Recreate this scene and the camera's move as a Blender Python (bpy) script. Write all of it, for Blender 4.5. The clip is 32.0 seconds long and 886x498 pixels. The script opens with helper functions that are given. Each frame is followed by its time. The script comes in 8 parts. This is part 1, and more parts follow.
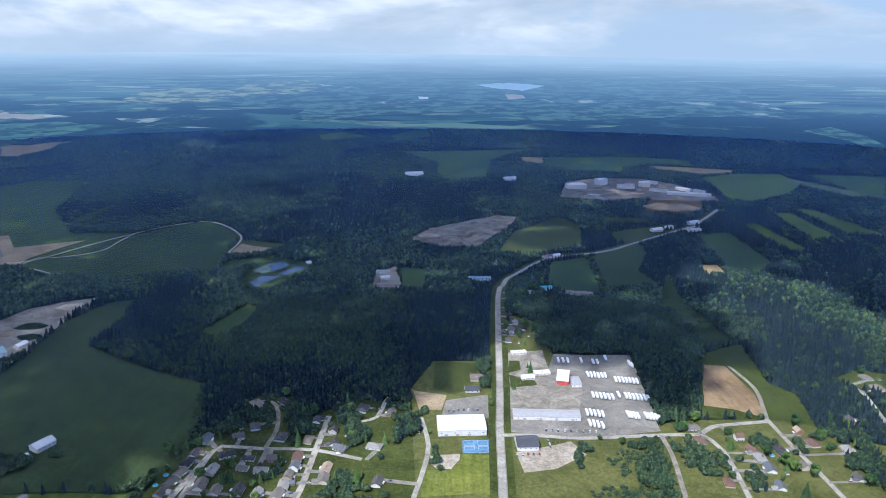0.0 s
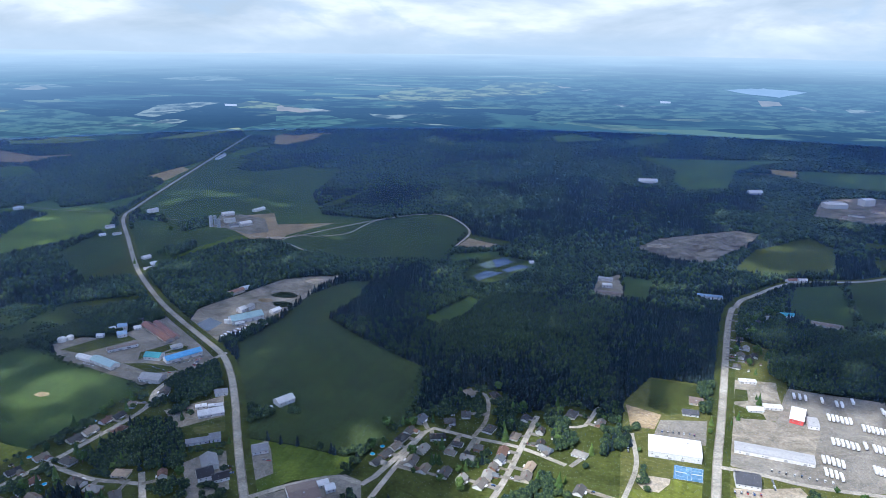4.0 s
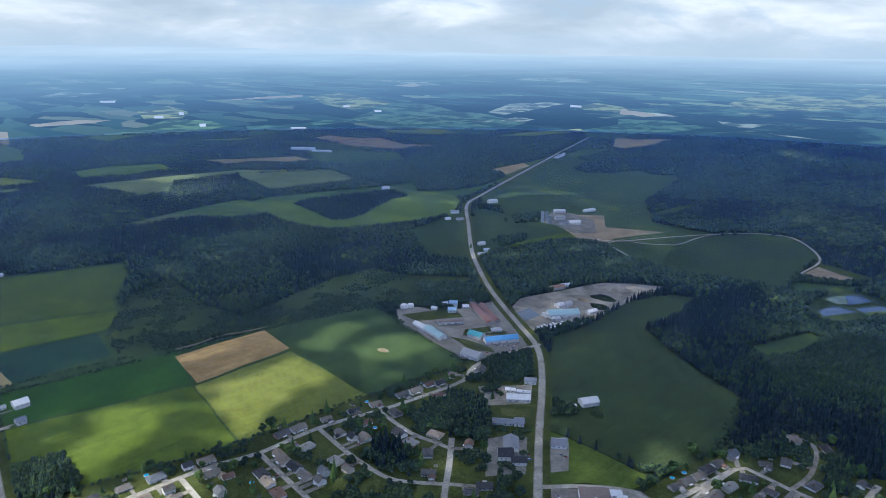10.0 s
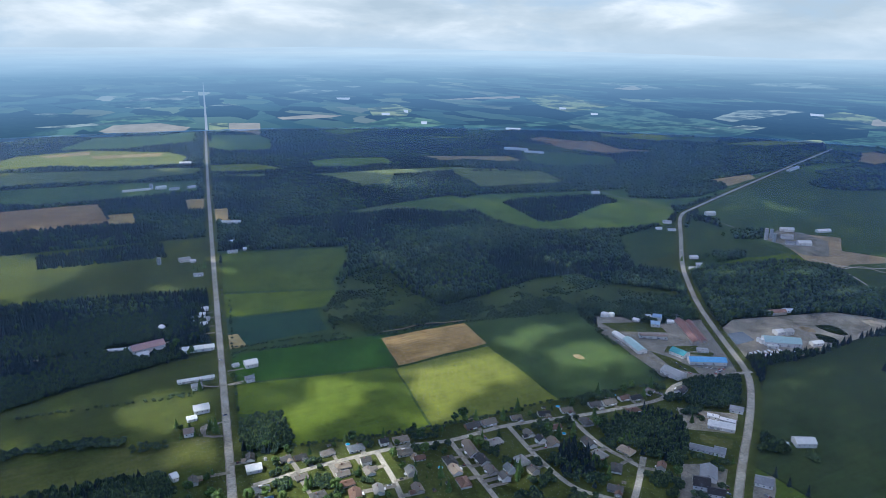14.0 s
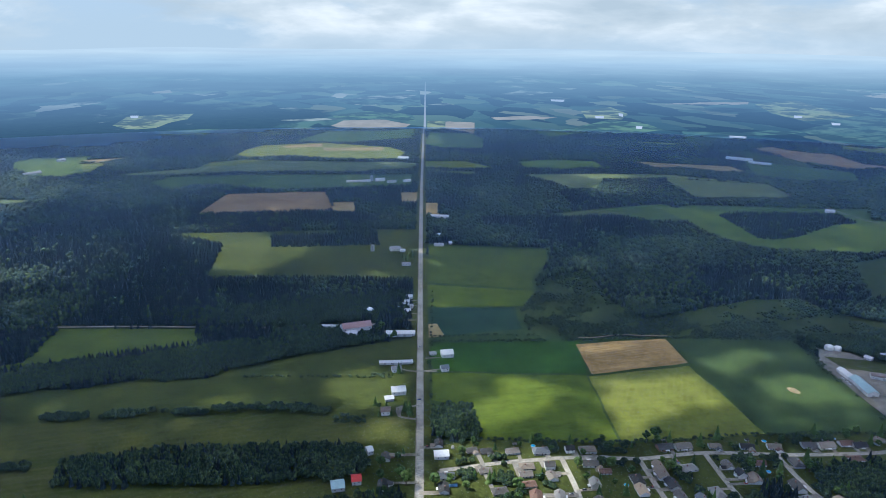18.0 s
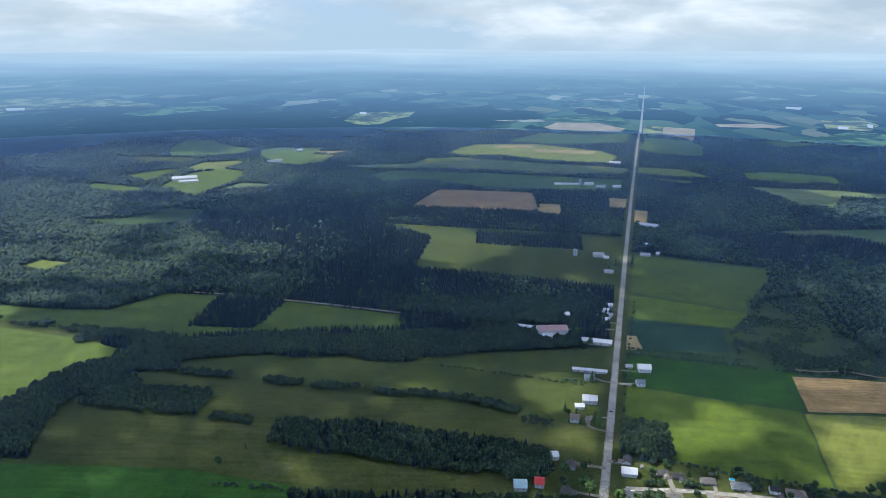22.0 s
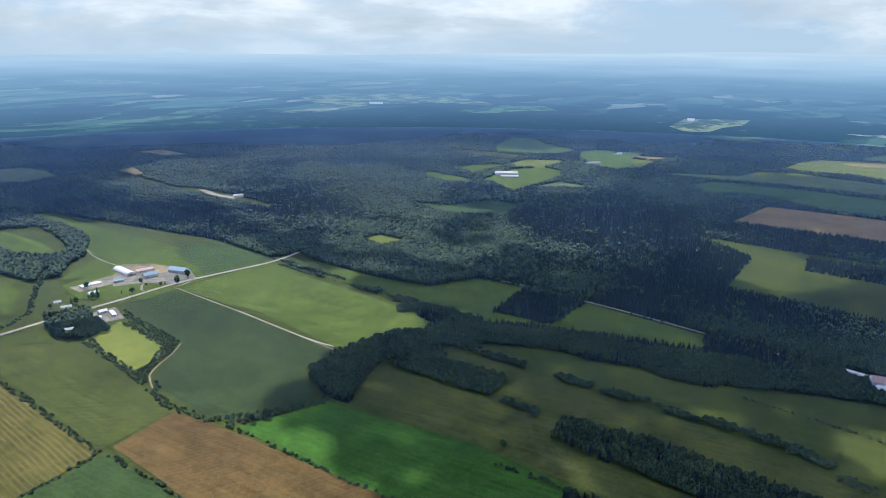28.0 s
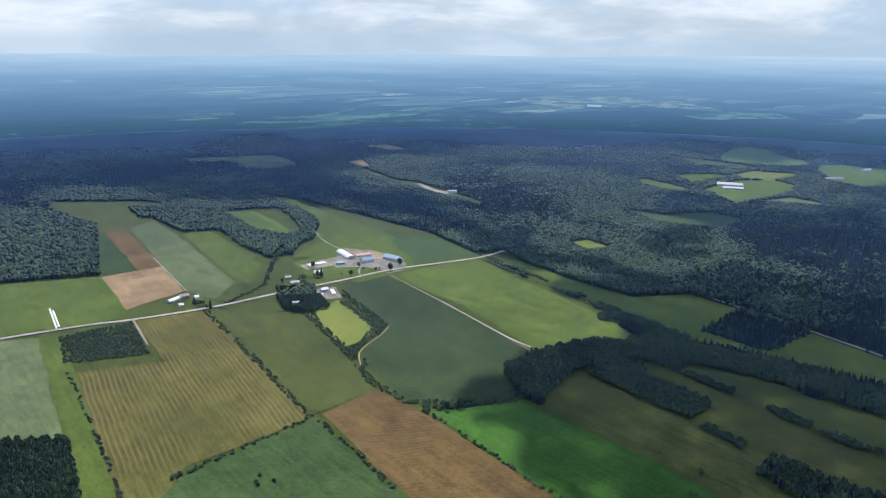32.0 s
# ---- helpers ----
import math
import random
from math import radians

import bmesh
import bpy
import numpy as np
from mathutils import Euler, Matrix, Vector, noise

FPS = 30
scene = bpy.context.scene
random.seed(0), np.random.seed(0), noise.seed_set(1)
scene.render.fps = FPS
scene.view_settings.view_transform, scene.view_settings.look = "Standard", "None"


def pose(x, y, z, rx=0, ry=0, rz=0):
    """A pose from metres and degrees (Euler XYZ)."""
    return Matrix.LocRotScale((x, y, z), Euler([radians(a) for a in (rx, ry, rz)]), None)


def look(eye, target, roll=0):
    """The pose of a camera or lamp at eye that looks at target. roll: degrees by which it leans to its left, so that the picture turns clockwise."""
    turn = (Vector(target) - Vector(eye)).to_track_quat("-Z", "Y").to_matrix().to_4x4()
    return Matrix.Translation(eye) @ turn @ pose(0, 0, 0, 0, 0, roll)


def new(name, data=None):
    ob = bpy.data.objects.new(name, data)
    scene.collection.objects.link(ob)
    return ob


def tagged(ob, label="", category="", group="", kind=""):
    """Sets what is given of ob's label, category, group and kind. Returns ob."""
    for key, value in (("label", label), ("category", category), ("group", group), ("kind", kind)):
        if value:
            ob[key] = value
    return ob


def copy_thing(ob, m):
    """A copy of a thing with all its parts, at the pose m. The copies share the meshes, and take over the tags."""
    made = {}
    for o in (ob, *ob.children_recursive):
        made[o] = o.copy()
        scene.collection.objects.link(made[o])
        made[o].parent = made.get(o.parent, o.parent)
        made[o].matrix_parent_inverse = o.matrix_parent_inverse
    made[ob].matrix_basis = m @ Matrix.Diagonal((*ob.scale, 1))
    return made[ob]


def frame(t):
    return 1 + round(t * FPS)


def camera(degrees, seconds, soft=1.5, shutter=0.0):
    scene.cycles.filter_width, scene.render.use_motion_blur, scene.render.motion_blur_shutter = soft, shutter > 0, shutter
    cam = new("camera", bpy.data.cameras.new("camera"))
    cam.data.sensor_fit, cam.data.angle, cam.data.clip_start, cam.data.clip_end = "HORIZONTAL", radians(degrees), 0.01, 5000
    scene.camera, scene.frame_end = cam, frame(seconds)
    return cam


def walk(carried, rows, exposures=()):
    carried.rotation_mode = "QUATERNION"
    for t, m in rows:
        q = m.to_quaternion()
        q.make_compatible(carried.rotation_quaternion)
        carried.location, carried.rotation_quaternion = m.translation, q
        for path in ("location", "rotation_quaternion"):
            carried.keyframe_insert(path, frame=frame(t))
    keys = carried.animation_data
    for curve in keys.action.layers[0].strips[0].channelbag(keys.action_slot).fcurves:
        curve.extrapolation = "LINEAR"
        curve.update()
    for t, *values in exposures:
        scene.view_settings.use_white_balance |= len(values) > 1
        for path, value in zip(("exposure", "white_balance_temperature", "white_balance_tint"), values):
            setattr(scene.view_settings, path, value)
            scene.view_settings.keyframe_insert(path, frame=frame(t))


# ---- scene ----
from mathutils import geometry

# The camera hangs still at 420 m above the village and turns slowly to its left.
EYE_HEIGHT = 420.0
cam = camera(64.17, 32.0, soft=0.5)
YAW = [(0.0, -0.0), (0.5, 2.47), (1.0, 4.83), (1.5, 7.13), (2.0, 9.44), (2.5, 11.78), (3.0, 14.08), (3.5, 16.4), (5.5, 25.67), (6.0, 27.95), (6.5, 30.25), (7.0, 32.54), (7.5, 34.74), (8.0, 36.95), (8.5, 39.2), (9.0, 41.36), (9.5, 43.54), (10.0, 45.67), (10.5, 47.84), (11.0, 49.96), (11.5, 52.11), (12.0, 54.25), (12.5, 56.39), (13.0, 58.51), (13.5, 60.65), (14.0, 62.78), (14.5, 64.9), (16.5, 73.38), (17.0, 75.51), (17.5, 77.62), (18.0, 79.7), (18.5, 81.83), (19.0, 83.96), (19.5, 86.06), (20.0, 88.18), (20.5, 90.31), (21.0, 92.43), (21.5, 94.55), (22.0, 96.68), (22.5, 98.77), (23.0, 100.88), (23.5, 103.01), (24.0, 105.14), (24.5, 107.25), (25.0, 109.37), (25.5, 111.5), (27.5, 120.01), (28.0, 122.18), (28.5, 124.32), (29.0, 126.47), (29.5, 128.61), (30.0, 130.76), (30.5, 132.91), (31.0, 135.07), (31.5, 137.23), (32.0, 139.38)]
walk(cam, [(t, pose(0, 0, EYE_HEIGHT, 90 - 16.32, 0, a) @ pose(0, 0, 0, 0, 0, 0.5)) for t, a in YAW],
     exposures=[(0.0, 0.35, 4960, 17), (3.0, 0.49, 5010, 16), (6.0, 0.50, 5050, 15), (9.0, 0.42, 5120, 14), (14.0, 0.38, 5180, 13), (26.0, 0.40, 5220, 12), (32.0, 0.32, 5260, 15)])

# ---- light: a high summer sun behind broken cloud, blue sky between
SUN_ELEVATION, SUN_HEADING = 52.0, 150.0      # heading: degrees to the left of +y
sun_way = Vector((-math.sin(radians(SUN_HEADING)) * math.cos(radians(SUN_ELEVATION)),
                  math.cos(radians(SUN_HEADING)) * math.cos(radians(SUN_ELEVATION)), math.sin(radians(SUN_ELEVATION))))
sun_data = bpy.data.lights.new("sun", "SUN")
sun_data.energy, sun_data.angle, sun_data.color = 5.0, radians(0.8), (1.0, 0.88, 0.66)
sun = new("sun", sun_data)
sun.matrix_world = look(sun_way * 2000, (0, 0, 0))


def nodes_of(owner):
    owner.use_nodes = True
    tree = owner.node_tree
    tree.nodes.clear()
    return tree


def ramp(tree, source, stops):
    """A colour ramp on source; stops are (position, colour)."""
    node = tree.nodes.new("ShaderNodeValToRGB")
    while len(node.color_ramp.elements) < len(stops):
        node.color_ramp.elements.new(0.5)
    for element, (at, colour) in zip(node.color_ramp.elements, stops):
        element.position = at
        element.color = (*colour, 1) if len(colour) == 3 else colour
    tree.links.new(source, node.inputs["Fac"])
    return node.outputs["Color"]


def mixed(tree, factor, a, b, kind="MIX"):
    node = tree.nodes.new("ShaderNodeMix")
    node.data_type, node.blend_type = "RGBA", kind
    for socket, value in ((node.inputs[0], factor), (node.inputs[6], a), (node.inputs[7], b)):
        if hasattr(value, "is_output"):
            tree.links.new(value, socket)
        elif isinstance(value, (int, float)):
            socket.default_value = value
        else:
            socket.default_value = (*value, 1)
    return node.outputs[2]


def noisy(tree, vector, scale, detail=4.0, rough=0.55, distort=0.0):
    node = tree.nodes.new("ShaderNodeTexNoise")
    node.inputs["Scale"].default_value, node.inputs["Detail"].default_value = scale, detail
    node.inputs["Roughness"].default_value, node.inputs["Distortion"].default_value = rough, distort
    tree.links.new(vector, node.inputs["Vector"])
    return node.outputs["Fac"]


def mapped(tree, vector, scale=(1, 1, 1), turn=0.0, shift=(0, 0, 0)):
    node = tree.nodes.new("ShaderNodeMapping")
    node.inputs["Scale"].default_value, node.inputs["Rotation"].default_value = scale, (0, 0, radians(turn))
    node.inputs["Location"].default_value = shift
    tree.links.new(vector, node.inputs["Vector"])
    return node.outputs["Vector"]


def calc(tree, kind, a, b=0.0, clamp=False):
    node = tree.nodes.new("ShaderNodeMath")
    node.operation, node.use_clamp = kind, clamp
    for socket, value in zip(node.inputs, (a, b)):
        if isinstance(value, (int, float)):
            socket.default_value = value
        else:
            tree.links.new(value, socket)
    return node.outputs[0]


world = bpy.data.worlds.new("sky")
scene.world = world
tree = nodes_of(world)
sky = tree.nodes.new("ShaderNodeTexSky")
sky.sky_type, sky.sun_disc = "NISHITA", False
sky.sun_elevation, sky.sun_rotation = radians(SUN_ELEVATION), radians(-SUN_HEADING)
sky.air_density, sky.dust_density, sky.ozone_density = 1.0, 1.2, 2.0
# cumulus in the sky: long flat decks towards the horizon, brighter tops
way = tree.nodes.new("ShaderNodeTexCoord").outputs["Generated"]
split = tree.nodes.new("ShaderNodeSeparateXYZ")
tree.links.new(way, split.inputs[0])
# cumulus low over the horizon: broad soft heaps with grey bellies, flattened by distance
heap = mapped(tree, way, (1, 1, 3.8))
cover = noisy(tree, mapped(tree, heap, (2.6, 2.6, 2.6), 0, (3.1, 0.7, 0.35)), 1.0, 8.0, 0.58, 0.3)
belly = noisy(tree, mapped(tree, heap, (4.4, 4.4, 4.4), 0, (9.3, 4.2, 1.1)), 1.0, 6.0, 0.55, 0.2)
rising = calc(tree, "MULTIPLY", split.outputs[2], 1.0)
mask = ramp(tree, calc(tree, "ADD", cover, ramp(tree, rising, [(0.0, (0.02,) * 3), (0.035, (0.0,) * 3), (0.08, (0.05,) * 3)])), [(0.45, (0, 0, 0)), (0.55, (1, 1, 1))])
cloud_colour = ramp(tree, belly, [(0.36, (5.6, 6.05, 5.6)), (0.50, (7.2, 7.4, 6.6)), (0.62, (10.2, 9.8, 8.3))])
veil = ramp(tree, split.outputs[2], [(0.0, (0.95,) * 3), (0.10, (0.75,) * 3), (0.3, (0.0,) * 3)])
deep = mixed(tree, 1.0, sky.outputs[0], (0.80, 0.96, 1.40), "MULTIPLY")
hazed = mixed(tree, veil, deep, (5.6, 6.55, 6.5))
low = ramp(tree, split.outputs[2], [(0.0, (0.35,) * 3), (0.02, (0.9,) * 3), (0.12, (0.9,) * 3), (0.35, (0.12,) * 3)])
clouded = mixed(tree, mixed(tree, 1.0, mask, low, "MULTIPLY"), hazed, cloud_colour)
back = tree.nodes.new("ShaderNodeBackground")
back.inputs["Strength"].default_value = 0.077
tree.links.new(clouded, back.inputs["Color"])
tree.links.new(back.outputs[0], tree.nodes.new("ShaderNodeOutputWorld").inputs[0])

# ---- materials
MATERIALS = {}


def principled(name, build, rough=0.9, metal=0.0, spec=0.25, bump=None, sheen=0.0):
    """A material whose base colour comes from build(tree, coordinates). bump: (scale, strength, distance)."""
    material = bpy.data.materials.new(name)
    tree = nodes_of(material)
    where = tree.nodes.new("ShaderNodeTexCoord").outputs["Object"]
    shader = tree.nodes.new("ShaderNodeBsdfPrincipled")
    shader.inputs["Roughness"].default_value, shader.inputs["Metallic"].default_value = rough, metal
    shader.inputs["Specular IOR Level"].default_value = spec
    if sheen:
        shader.inputs["Sheen Weight"].default_value, shader.inputs["Sheen Roughness"].default_value = sheen, 0.45
        shader.inputs["Sheen Tint"].default_value = (0.06, 0.34, 1.0, 1)
    colour = build(tree, where)
    if isinstance(colour, tuple):
        shader.inputs["Base Color"].default_value = (*colour, 1)
    else:
        tree.links.new(colour, shader.inputs["Base Color"])
    if bump:
        node = tree.nodes.new("ShaderNodeBump")
        node.inputs["Strength"].default_value, node.inputs["Distance"].default_value = bump[1], bump[2]
        tree.links.new(noisy(tree, where, bump[0], 3.0), node.inputs["Height"])
        tree.links.new(node.outputs[0], shader.inputs["Normal"])
    tree.links.new(shader.outputs[0], tree.nodes.new("ShaderNodeOutputMaterial").inputs[0])
    MATERIALS[name] = material
    return material


def earth(name, low, high, patch=0.008, grain=0.35, rows=None, stain=None, amount=0.35):
    """Ground cover: broad patches and fine grain, with rows=(degrees, width, colour, strength) of drill or swath lines."""
    def build(tree, where):
        colour = ramp(tree, noisy(tree, where, patch, 6.0, 0.65, 0.8), [(0.34, tuple(0.88 * c for c in low)), (0.66, tuple(1.08 * c for c in high))])
        fine = ramp(tree, noisy(tree, where, grain, 3.0, 0.6), [(0.25, (0.66, 0.66, 0.66)), (0.75, (1.34, 1.34, 1.34))])
        colour = mixed(tree, 1.0, colour, fine, "MULTIPLY")
        # uneven growth in patches, and streaks along the way it was worked
        growth = ramp(tree, noisy(tree, mapped(tree, where, shift=(93, 211, 0)), patch * 7, 6.0, 0.7, 0.6), [(0.3, (0.74, 0.78, 0.80)), (0.7, (1.24, 1.20, 1.14))])
        colour = mixed(tree, 1.0, colour, growth, "MULTIPLY")
        if rows:
            streak = noisy(tree, mapped(tree, where, (0.22, 0.012, 1), -rows[0]), 1.0, 4.0, 0.65)
            colour = mixed(tree, 1.0, colour, ramp(tree, streak, [(0.3, (0.80, 0.81, 0.80)), (0.7, (1.20, 1.19, 1.16))]), "MULTIPLY")
        if stain:
            spots = ramp(tree, noisy(tree, mapped(tree, where, shift=(431, 77, 0)), patch * 2.2, 6.0, 0.65, 1.0), [(0.58, (0, 0, 0)), (0.75, (amount,) * 3)])
            colour = mixed(tree, spots, colour, stain)
        if rows:
            wave = tree.nodes.new("ShaderNodeTexWave")
            wave.inputs["Scale"].default_value = 0.314 / rows[1]
            wave.inputs["Distortion"].default_value, wave.inputs["Detail"].default_value = 3.4, 3.0
            wave.inputs["Detail Scale"].default_value = 0.25
            tree.links.new(mapped(tree, where, turn=-rows[0]), wave.inputs["Vector"])
            lines = ramp(tree, wave.outputs["Fac"], [(0.62, (0, 0, 0)), (0.85, (rows[3],) * 3)])
            broken = ramp(tree, noisy(tree, mapped(tree, where, shift=(51, 17, 0)), 0.012, 3.0), [(0.38, (0.1, 0.1, 0.1)), (0.58, (1, 1, 1))])
            colour = mixed(tree, mixed(tree, 1.0, lines, broken, "MULTIPLY"), colour, rows[2])
        return colour
    return principled(name, build, 0.95, 0.0, 0.1, (0.5, 0.6, 0.4))


earth("crop", (0.0307, 0.0540, 0.0167), (0.0434, 0.0689, 0.0212), 0.006, 0.4, (62, 6, (0.0516, 0.086, 0.0387), 0.16), (0.0645, 0.086, 0.0473))
earth("grass", (0.0621, 0.0932, 0.0139), (0.0846, 0.1157, 0.0193), 0.007, 0.4, (8, 9, (0.086, 0.1462, 0.043), 0.16), (0.0946, 0.129, 0.043))
earth("grassdull", (0.0375, 0.0663, 0.0199), (0.0530, 0.0839, 0.0243), 0.006, 0.4, (8, 8, (0.0602, 0.0946, 0.043), 0.16), (0.0774, 0.0946, 0.043))
earth("bright", (0.070, 0.106, 0.010), (0.098, 0.134, 0.014), 0.006, 0.4, (8, 10, (0.1118, 0.1806, 0.043), 0.16), (0.129, 0.1634, 0.0516))
earth("mown", (0.110, 0.136, 0.020), (0.150, 0.166, 0.030), 0.008, 0.4, (60, 9, (0.2064, 0.2064, 0.086), 0.16), (0.215, 0.2064, 0.0946))
earth("hay", (0.0467, 0.0629, 0.0131), (0.0629, 0.0774, 0.0170), 0.006, 0.4, (40, 9, (0.1462, 0.1462, 0.0688), 0.16), (0.1376, 0.1376, 0.0688))
earth("yellowgreen", (0.1230, 0.1608, 0.0248), (0.1703, 0.1892, 0.0390), 0.006, 0.4, (8, 10, (0.172, 0.172, 0.0688), 0.16), (0.2064, 0.1806, 0.0774))
earth("olive", (0.0401, 0.0570, 0.0111), (0.0591, 0.0760, 0.0154), 0.006, 0.4, (9, 8, (0.1118, 0.1118, 0.043), 0.16), (0.1032, 0.129, 0.0258))
earth("olive2", (0.0484, 0.0613, 0.0129), (0.0711, 0.0818, 0.0183), 0.006, 0.4, (9, 9, (0.129, 0.1204, 0.0602), 0.16), (0.1462, 0.1376, 0.0774))
earth("greygreen", (0.0808, 0.1093, 0.0456), (0.1093, 0.1332, 0.0571), 0.005, 0.4, (8, 8, (0.1204, 0.129, 0.0774), 0.16), (0.1204, 0.129, 0.0774))
earth("scrub", (0.030, 0.050, 0.014), (0.054, 0.076, 0.020), 0.012, 0.25, None, (0.10, 0.13, 0.05))
earth("lawn", (0.03956, 0.05332, 0.01204), (0.06708, 0.08084, 0.01892), 0.02, 0.3, None, (0.1118, 0.1204, 0.0516))
earth("tan", (0.27, 0.2, 0.088), (0.36, 0.27, 0.12), 0.01, 0.5, (8, 6, (0.4, 0.31, 0.18), 0.3), (0.2, 0.16, 0.09))
earth("wheat", (0.27, 0.175, 0.06375), (0.37, 0.25, 0.09375), 0.012, 0.5, (8, 7, (0.44, 0.32, 0.18), 0.38), (0.22, 0.14, 0.07))
earth("brown", (0.088, 0.0581, 0.0211), (0.1276, 0.0862, 0.0299), 0.009, 0.5, (63, 6, (0.22, 0.155, 0.08), 0.14), (0.14, 0.12, 0.05))
earth("plough", (0.2, 0.135, 0.07125), (0.28, 0.2, 0.105), 0.01, 0.5, (8, 8, (0.30, 0.22, 0.15), 0.15), (0.14, 0.11, 0.07))
earth("dirt", (0.22, 0.165, 0.096), (0.32, 0.25, 0.152), 0.02, 0.4, None, (0.13, 0.12, 0.07))
earth("sand", (0.288, 0.248, 0.184), (0.4, 0.352, 0.28), 0.02, 0.4, None, (0.16, 0.152, 0.08))
earth("gravel", (0.15, 0.135, 0.105), (0.30, 0.27, 0.215), 0.03, 0.5, None, (0.13, 0.105, 0.065), 0.7)
earth("rock", (0.085, 0.078, 0.064), (0.25, 0.226, 0.184), 0.03, 0.2, None, (0.10, 0.10, 0.08))
earth("asphalt", (0.165, 0.152, 0.128), (0.235, 0.22, 0.188), 0.02, 0.6, None, (0.30, 0.29, 0.28))
earth("road", (0.2665, 0.2470, 0.2054), (0.3640, 0.3406, 0.2886), 0.03, 0.6, None, (0.12, 0.12, 0.12))
earth("court", (0.10, 0.20, 0.32), (0.13, 0.24, 0.37), 0.05, 0.5)
earth("yard", (0.12, 0.11, 0.09), (0.25, 0.23, 0.19), 0.035, 0.5, None, (0.10, 0.10, 0.045), 0.6)
earth("vivid", (0.03, 0.08, 0.009), (0.044, 0.104, 0.013), 0.006, 0.4, (8, 9, (0.09, 0.16, 0.03), 0.14), (0.08, 0.15, 0.03))
earth("cropdark", (0.0312, 0.0508, 0.0189), (0.0451, 0.0656, 0.0230), 0.006, 0.4, (62, 6, (0.05, 0.07, 0.03), 0.12), (0.060, 0.072, 0.030))
earth("drylawn", (0.0731, 0.08428, 0.02064), (0.1118, 0.1161, 0.0344), 0.02, 0.3, None, (0.172, 0.1548, 0.0688))
earth("rows", (0.0696, 0.0728, 0.0174), (0.0934, 0.0886, 0.0222), 0.006, 0.4, (172.2, 6, (0.26, 0.175, 0.075), 0.30), (0.1032, 0.1462, 0.0344))
# farther fields: grassdull, grass and greygreen brightened, the light put into the colour
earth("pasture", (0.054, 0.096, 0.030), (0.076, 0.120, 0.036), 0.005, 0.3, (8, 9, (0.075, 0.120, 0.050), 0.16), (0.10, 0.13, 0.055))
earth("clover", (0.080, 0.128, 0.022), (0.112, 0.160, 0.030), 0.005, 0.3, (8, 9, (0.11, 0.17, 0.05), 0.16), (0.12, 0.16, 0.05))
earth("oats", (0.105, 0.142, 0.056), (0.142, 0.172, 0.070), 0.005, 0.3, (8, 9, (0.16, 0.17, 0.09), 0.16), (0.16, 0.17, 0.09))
earth("bluecrop", (0.020, 0.050, 0.030), (0.030, 0.064, 0.036), 0.006, 0.4, (8, 6, (0.03, 0.07, 0.045), 0.16), (0.05, 0.085, 0.045))
# near black: the shade in the gaps between trees is put into this colour
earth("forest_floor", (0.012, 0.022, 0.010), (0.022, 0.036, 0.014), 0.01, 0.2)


def water(name, tint):
    return principled(name, lambda tree, where: ramp(tree, noisy(tree, where, 0.02, 3.0), [(0.3, tuple(c * 0.8 for c in tint)), (0.7, tint)]), 0.15, 0.0, 0.5, (0.8, 0.15, 0.1))


water("pond", (0.085, 0.115, 0.14))
water("pondgreen", (0.16, 0.20, 0.07))


def foliage(name, stops, rough=0.75):
    """Leaves: each crown has its own tone, with mottling inside it."""
    def build(tree, where):
        island = tree.nodes.new("ShaderNodeNewGeometry").outputs["Random Per Island"]
        own = ramp(tree, island, stops)
        stand = ramp(tree, noisy(tree, where, 0.006, 4.0, 0.6), [(0.32, (0.72, 0.76, 0.82)), (0.68, (1.25, 1.2, 1.05))])
        own = mixed(tree, 1.0, own, stand, "MULTIPLY")
        return mixed(tree, 1.0, own, ramp(tree, noisy(tree, where, 0.8, 2.0), [(0.3, (0.72, 0.72, 0.72)), (0.7, (1.28, 1.28, 1.28))]), "MULTIPLY")
    # faint blue sheen stands in for haze over the far trees
    return principled(name, build, rough, 0.0, 0.2, None, 0.03)


# leaf tones lean blue, with some skylight and haze put into the colour
foliage("spruce", [(0.0, (0.009, 0.019, 0.024)), (0.6, (0.016, 0.031, 0.036)), (1.0, (0.031, 0.052, 0.048))])
foliage("broadleaf", [(0.0, (0.014, 0.032, 0.021)), (0.6, (0.032, 0.058, 0.027)), (1.0, (0.078, 0.112, 0.036))])


def place(name, mesh_or_none, label="", category="", group="", kind=""):
    return tagged(new(name, mesh_or_none), label, category, group, kind)


def mesh_of(name, verts, faces, material):
    me = bpy.data.meshes.new(name)
    me.from_pydata(verts, [], faces)
    for m in (material if isinstance(material, (list, tuple)) else [material]):
        me.materials.append(MATERIALS[m])
    return me


# ---- ground and distance
RIM = 3600.0
ring = [0, 300] + [600 * 1.12 ** k for k in range(16)]
ring = [r for r in ring if r < RIM - 60] + [RIM]
STEPS = 180
verts, faces = [(0, 0, 0)], []
for r in ring[1:]:
    verts += [(r * math.cos(k * math.tau / STEPS), r * math.sin(k * math.tau / STEPS), 0) for k in range(STEPS)]
for k in range(STEPS):
    faces.append((0, 1 + k, 1 + (k + 1) % STEPS))
for i in range(len(ring) - 2):
    a = 1 + i * STEPS
    faces += [(a + k, a + STEPS + k, a + STEPS + (k + 1) % STEPS, a + (k + 1) % STEPS) for k in range(STEPS)]
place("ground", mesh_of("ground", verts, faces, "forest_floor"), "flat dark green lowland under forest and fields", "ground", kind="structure")


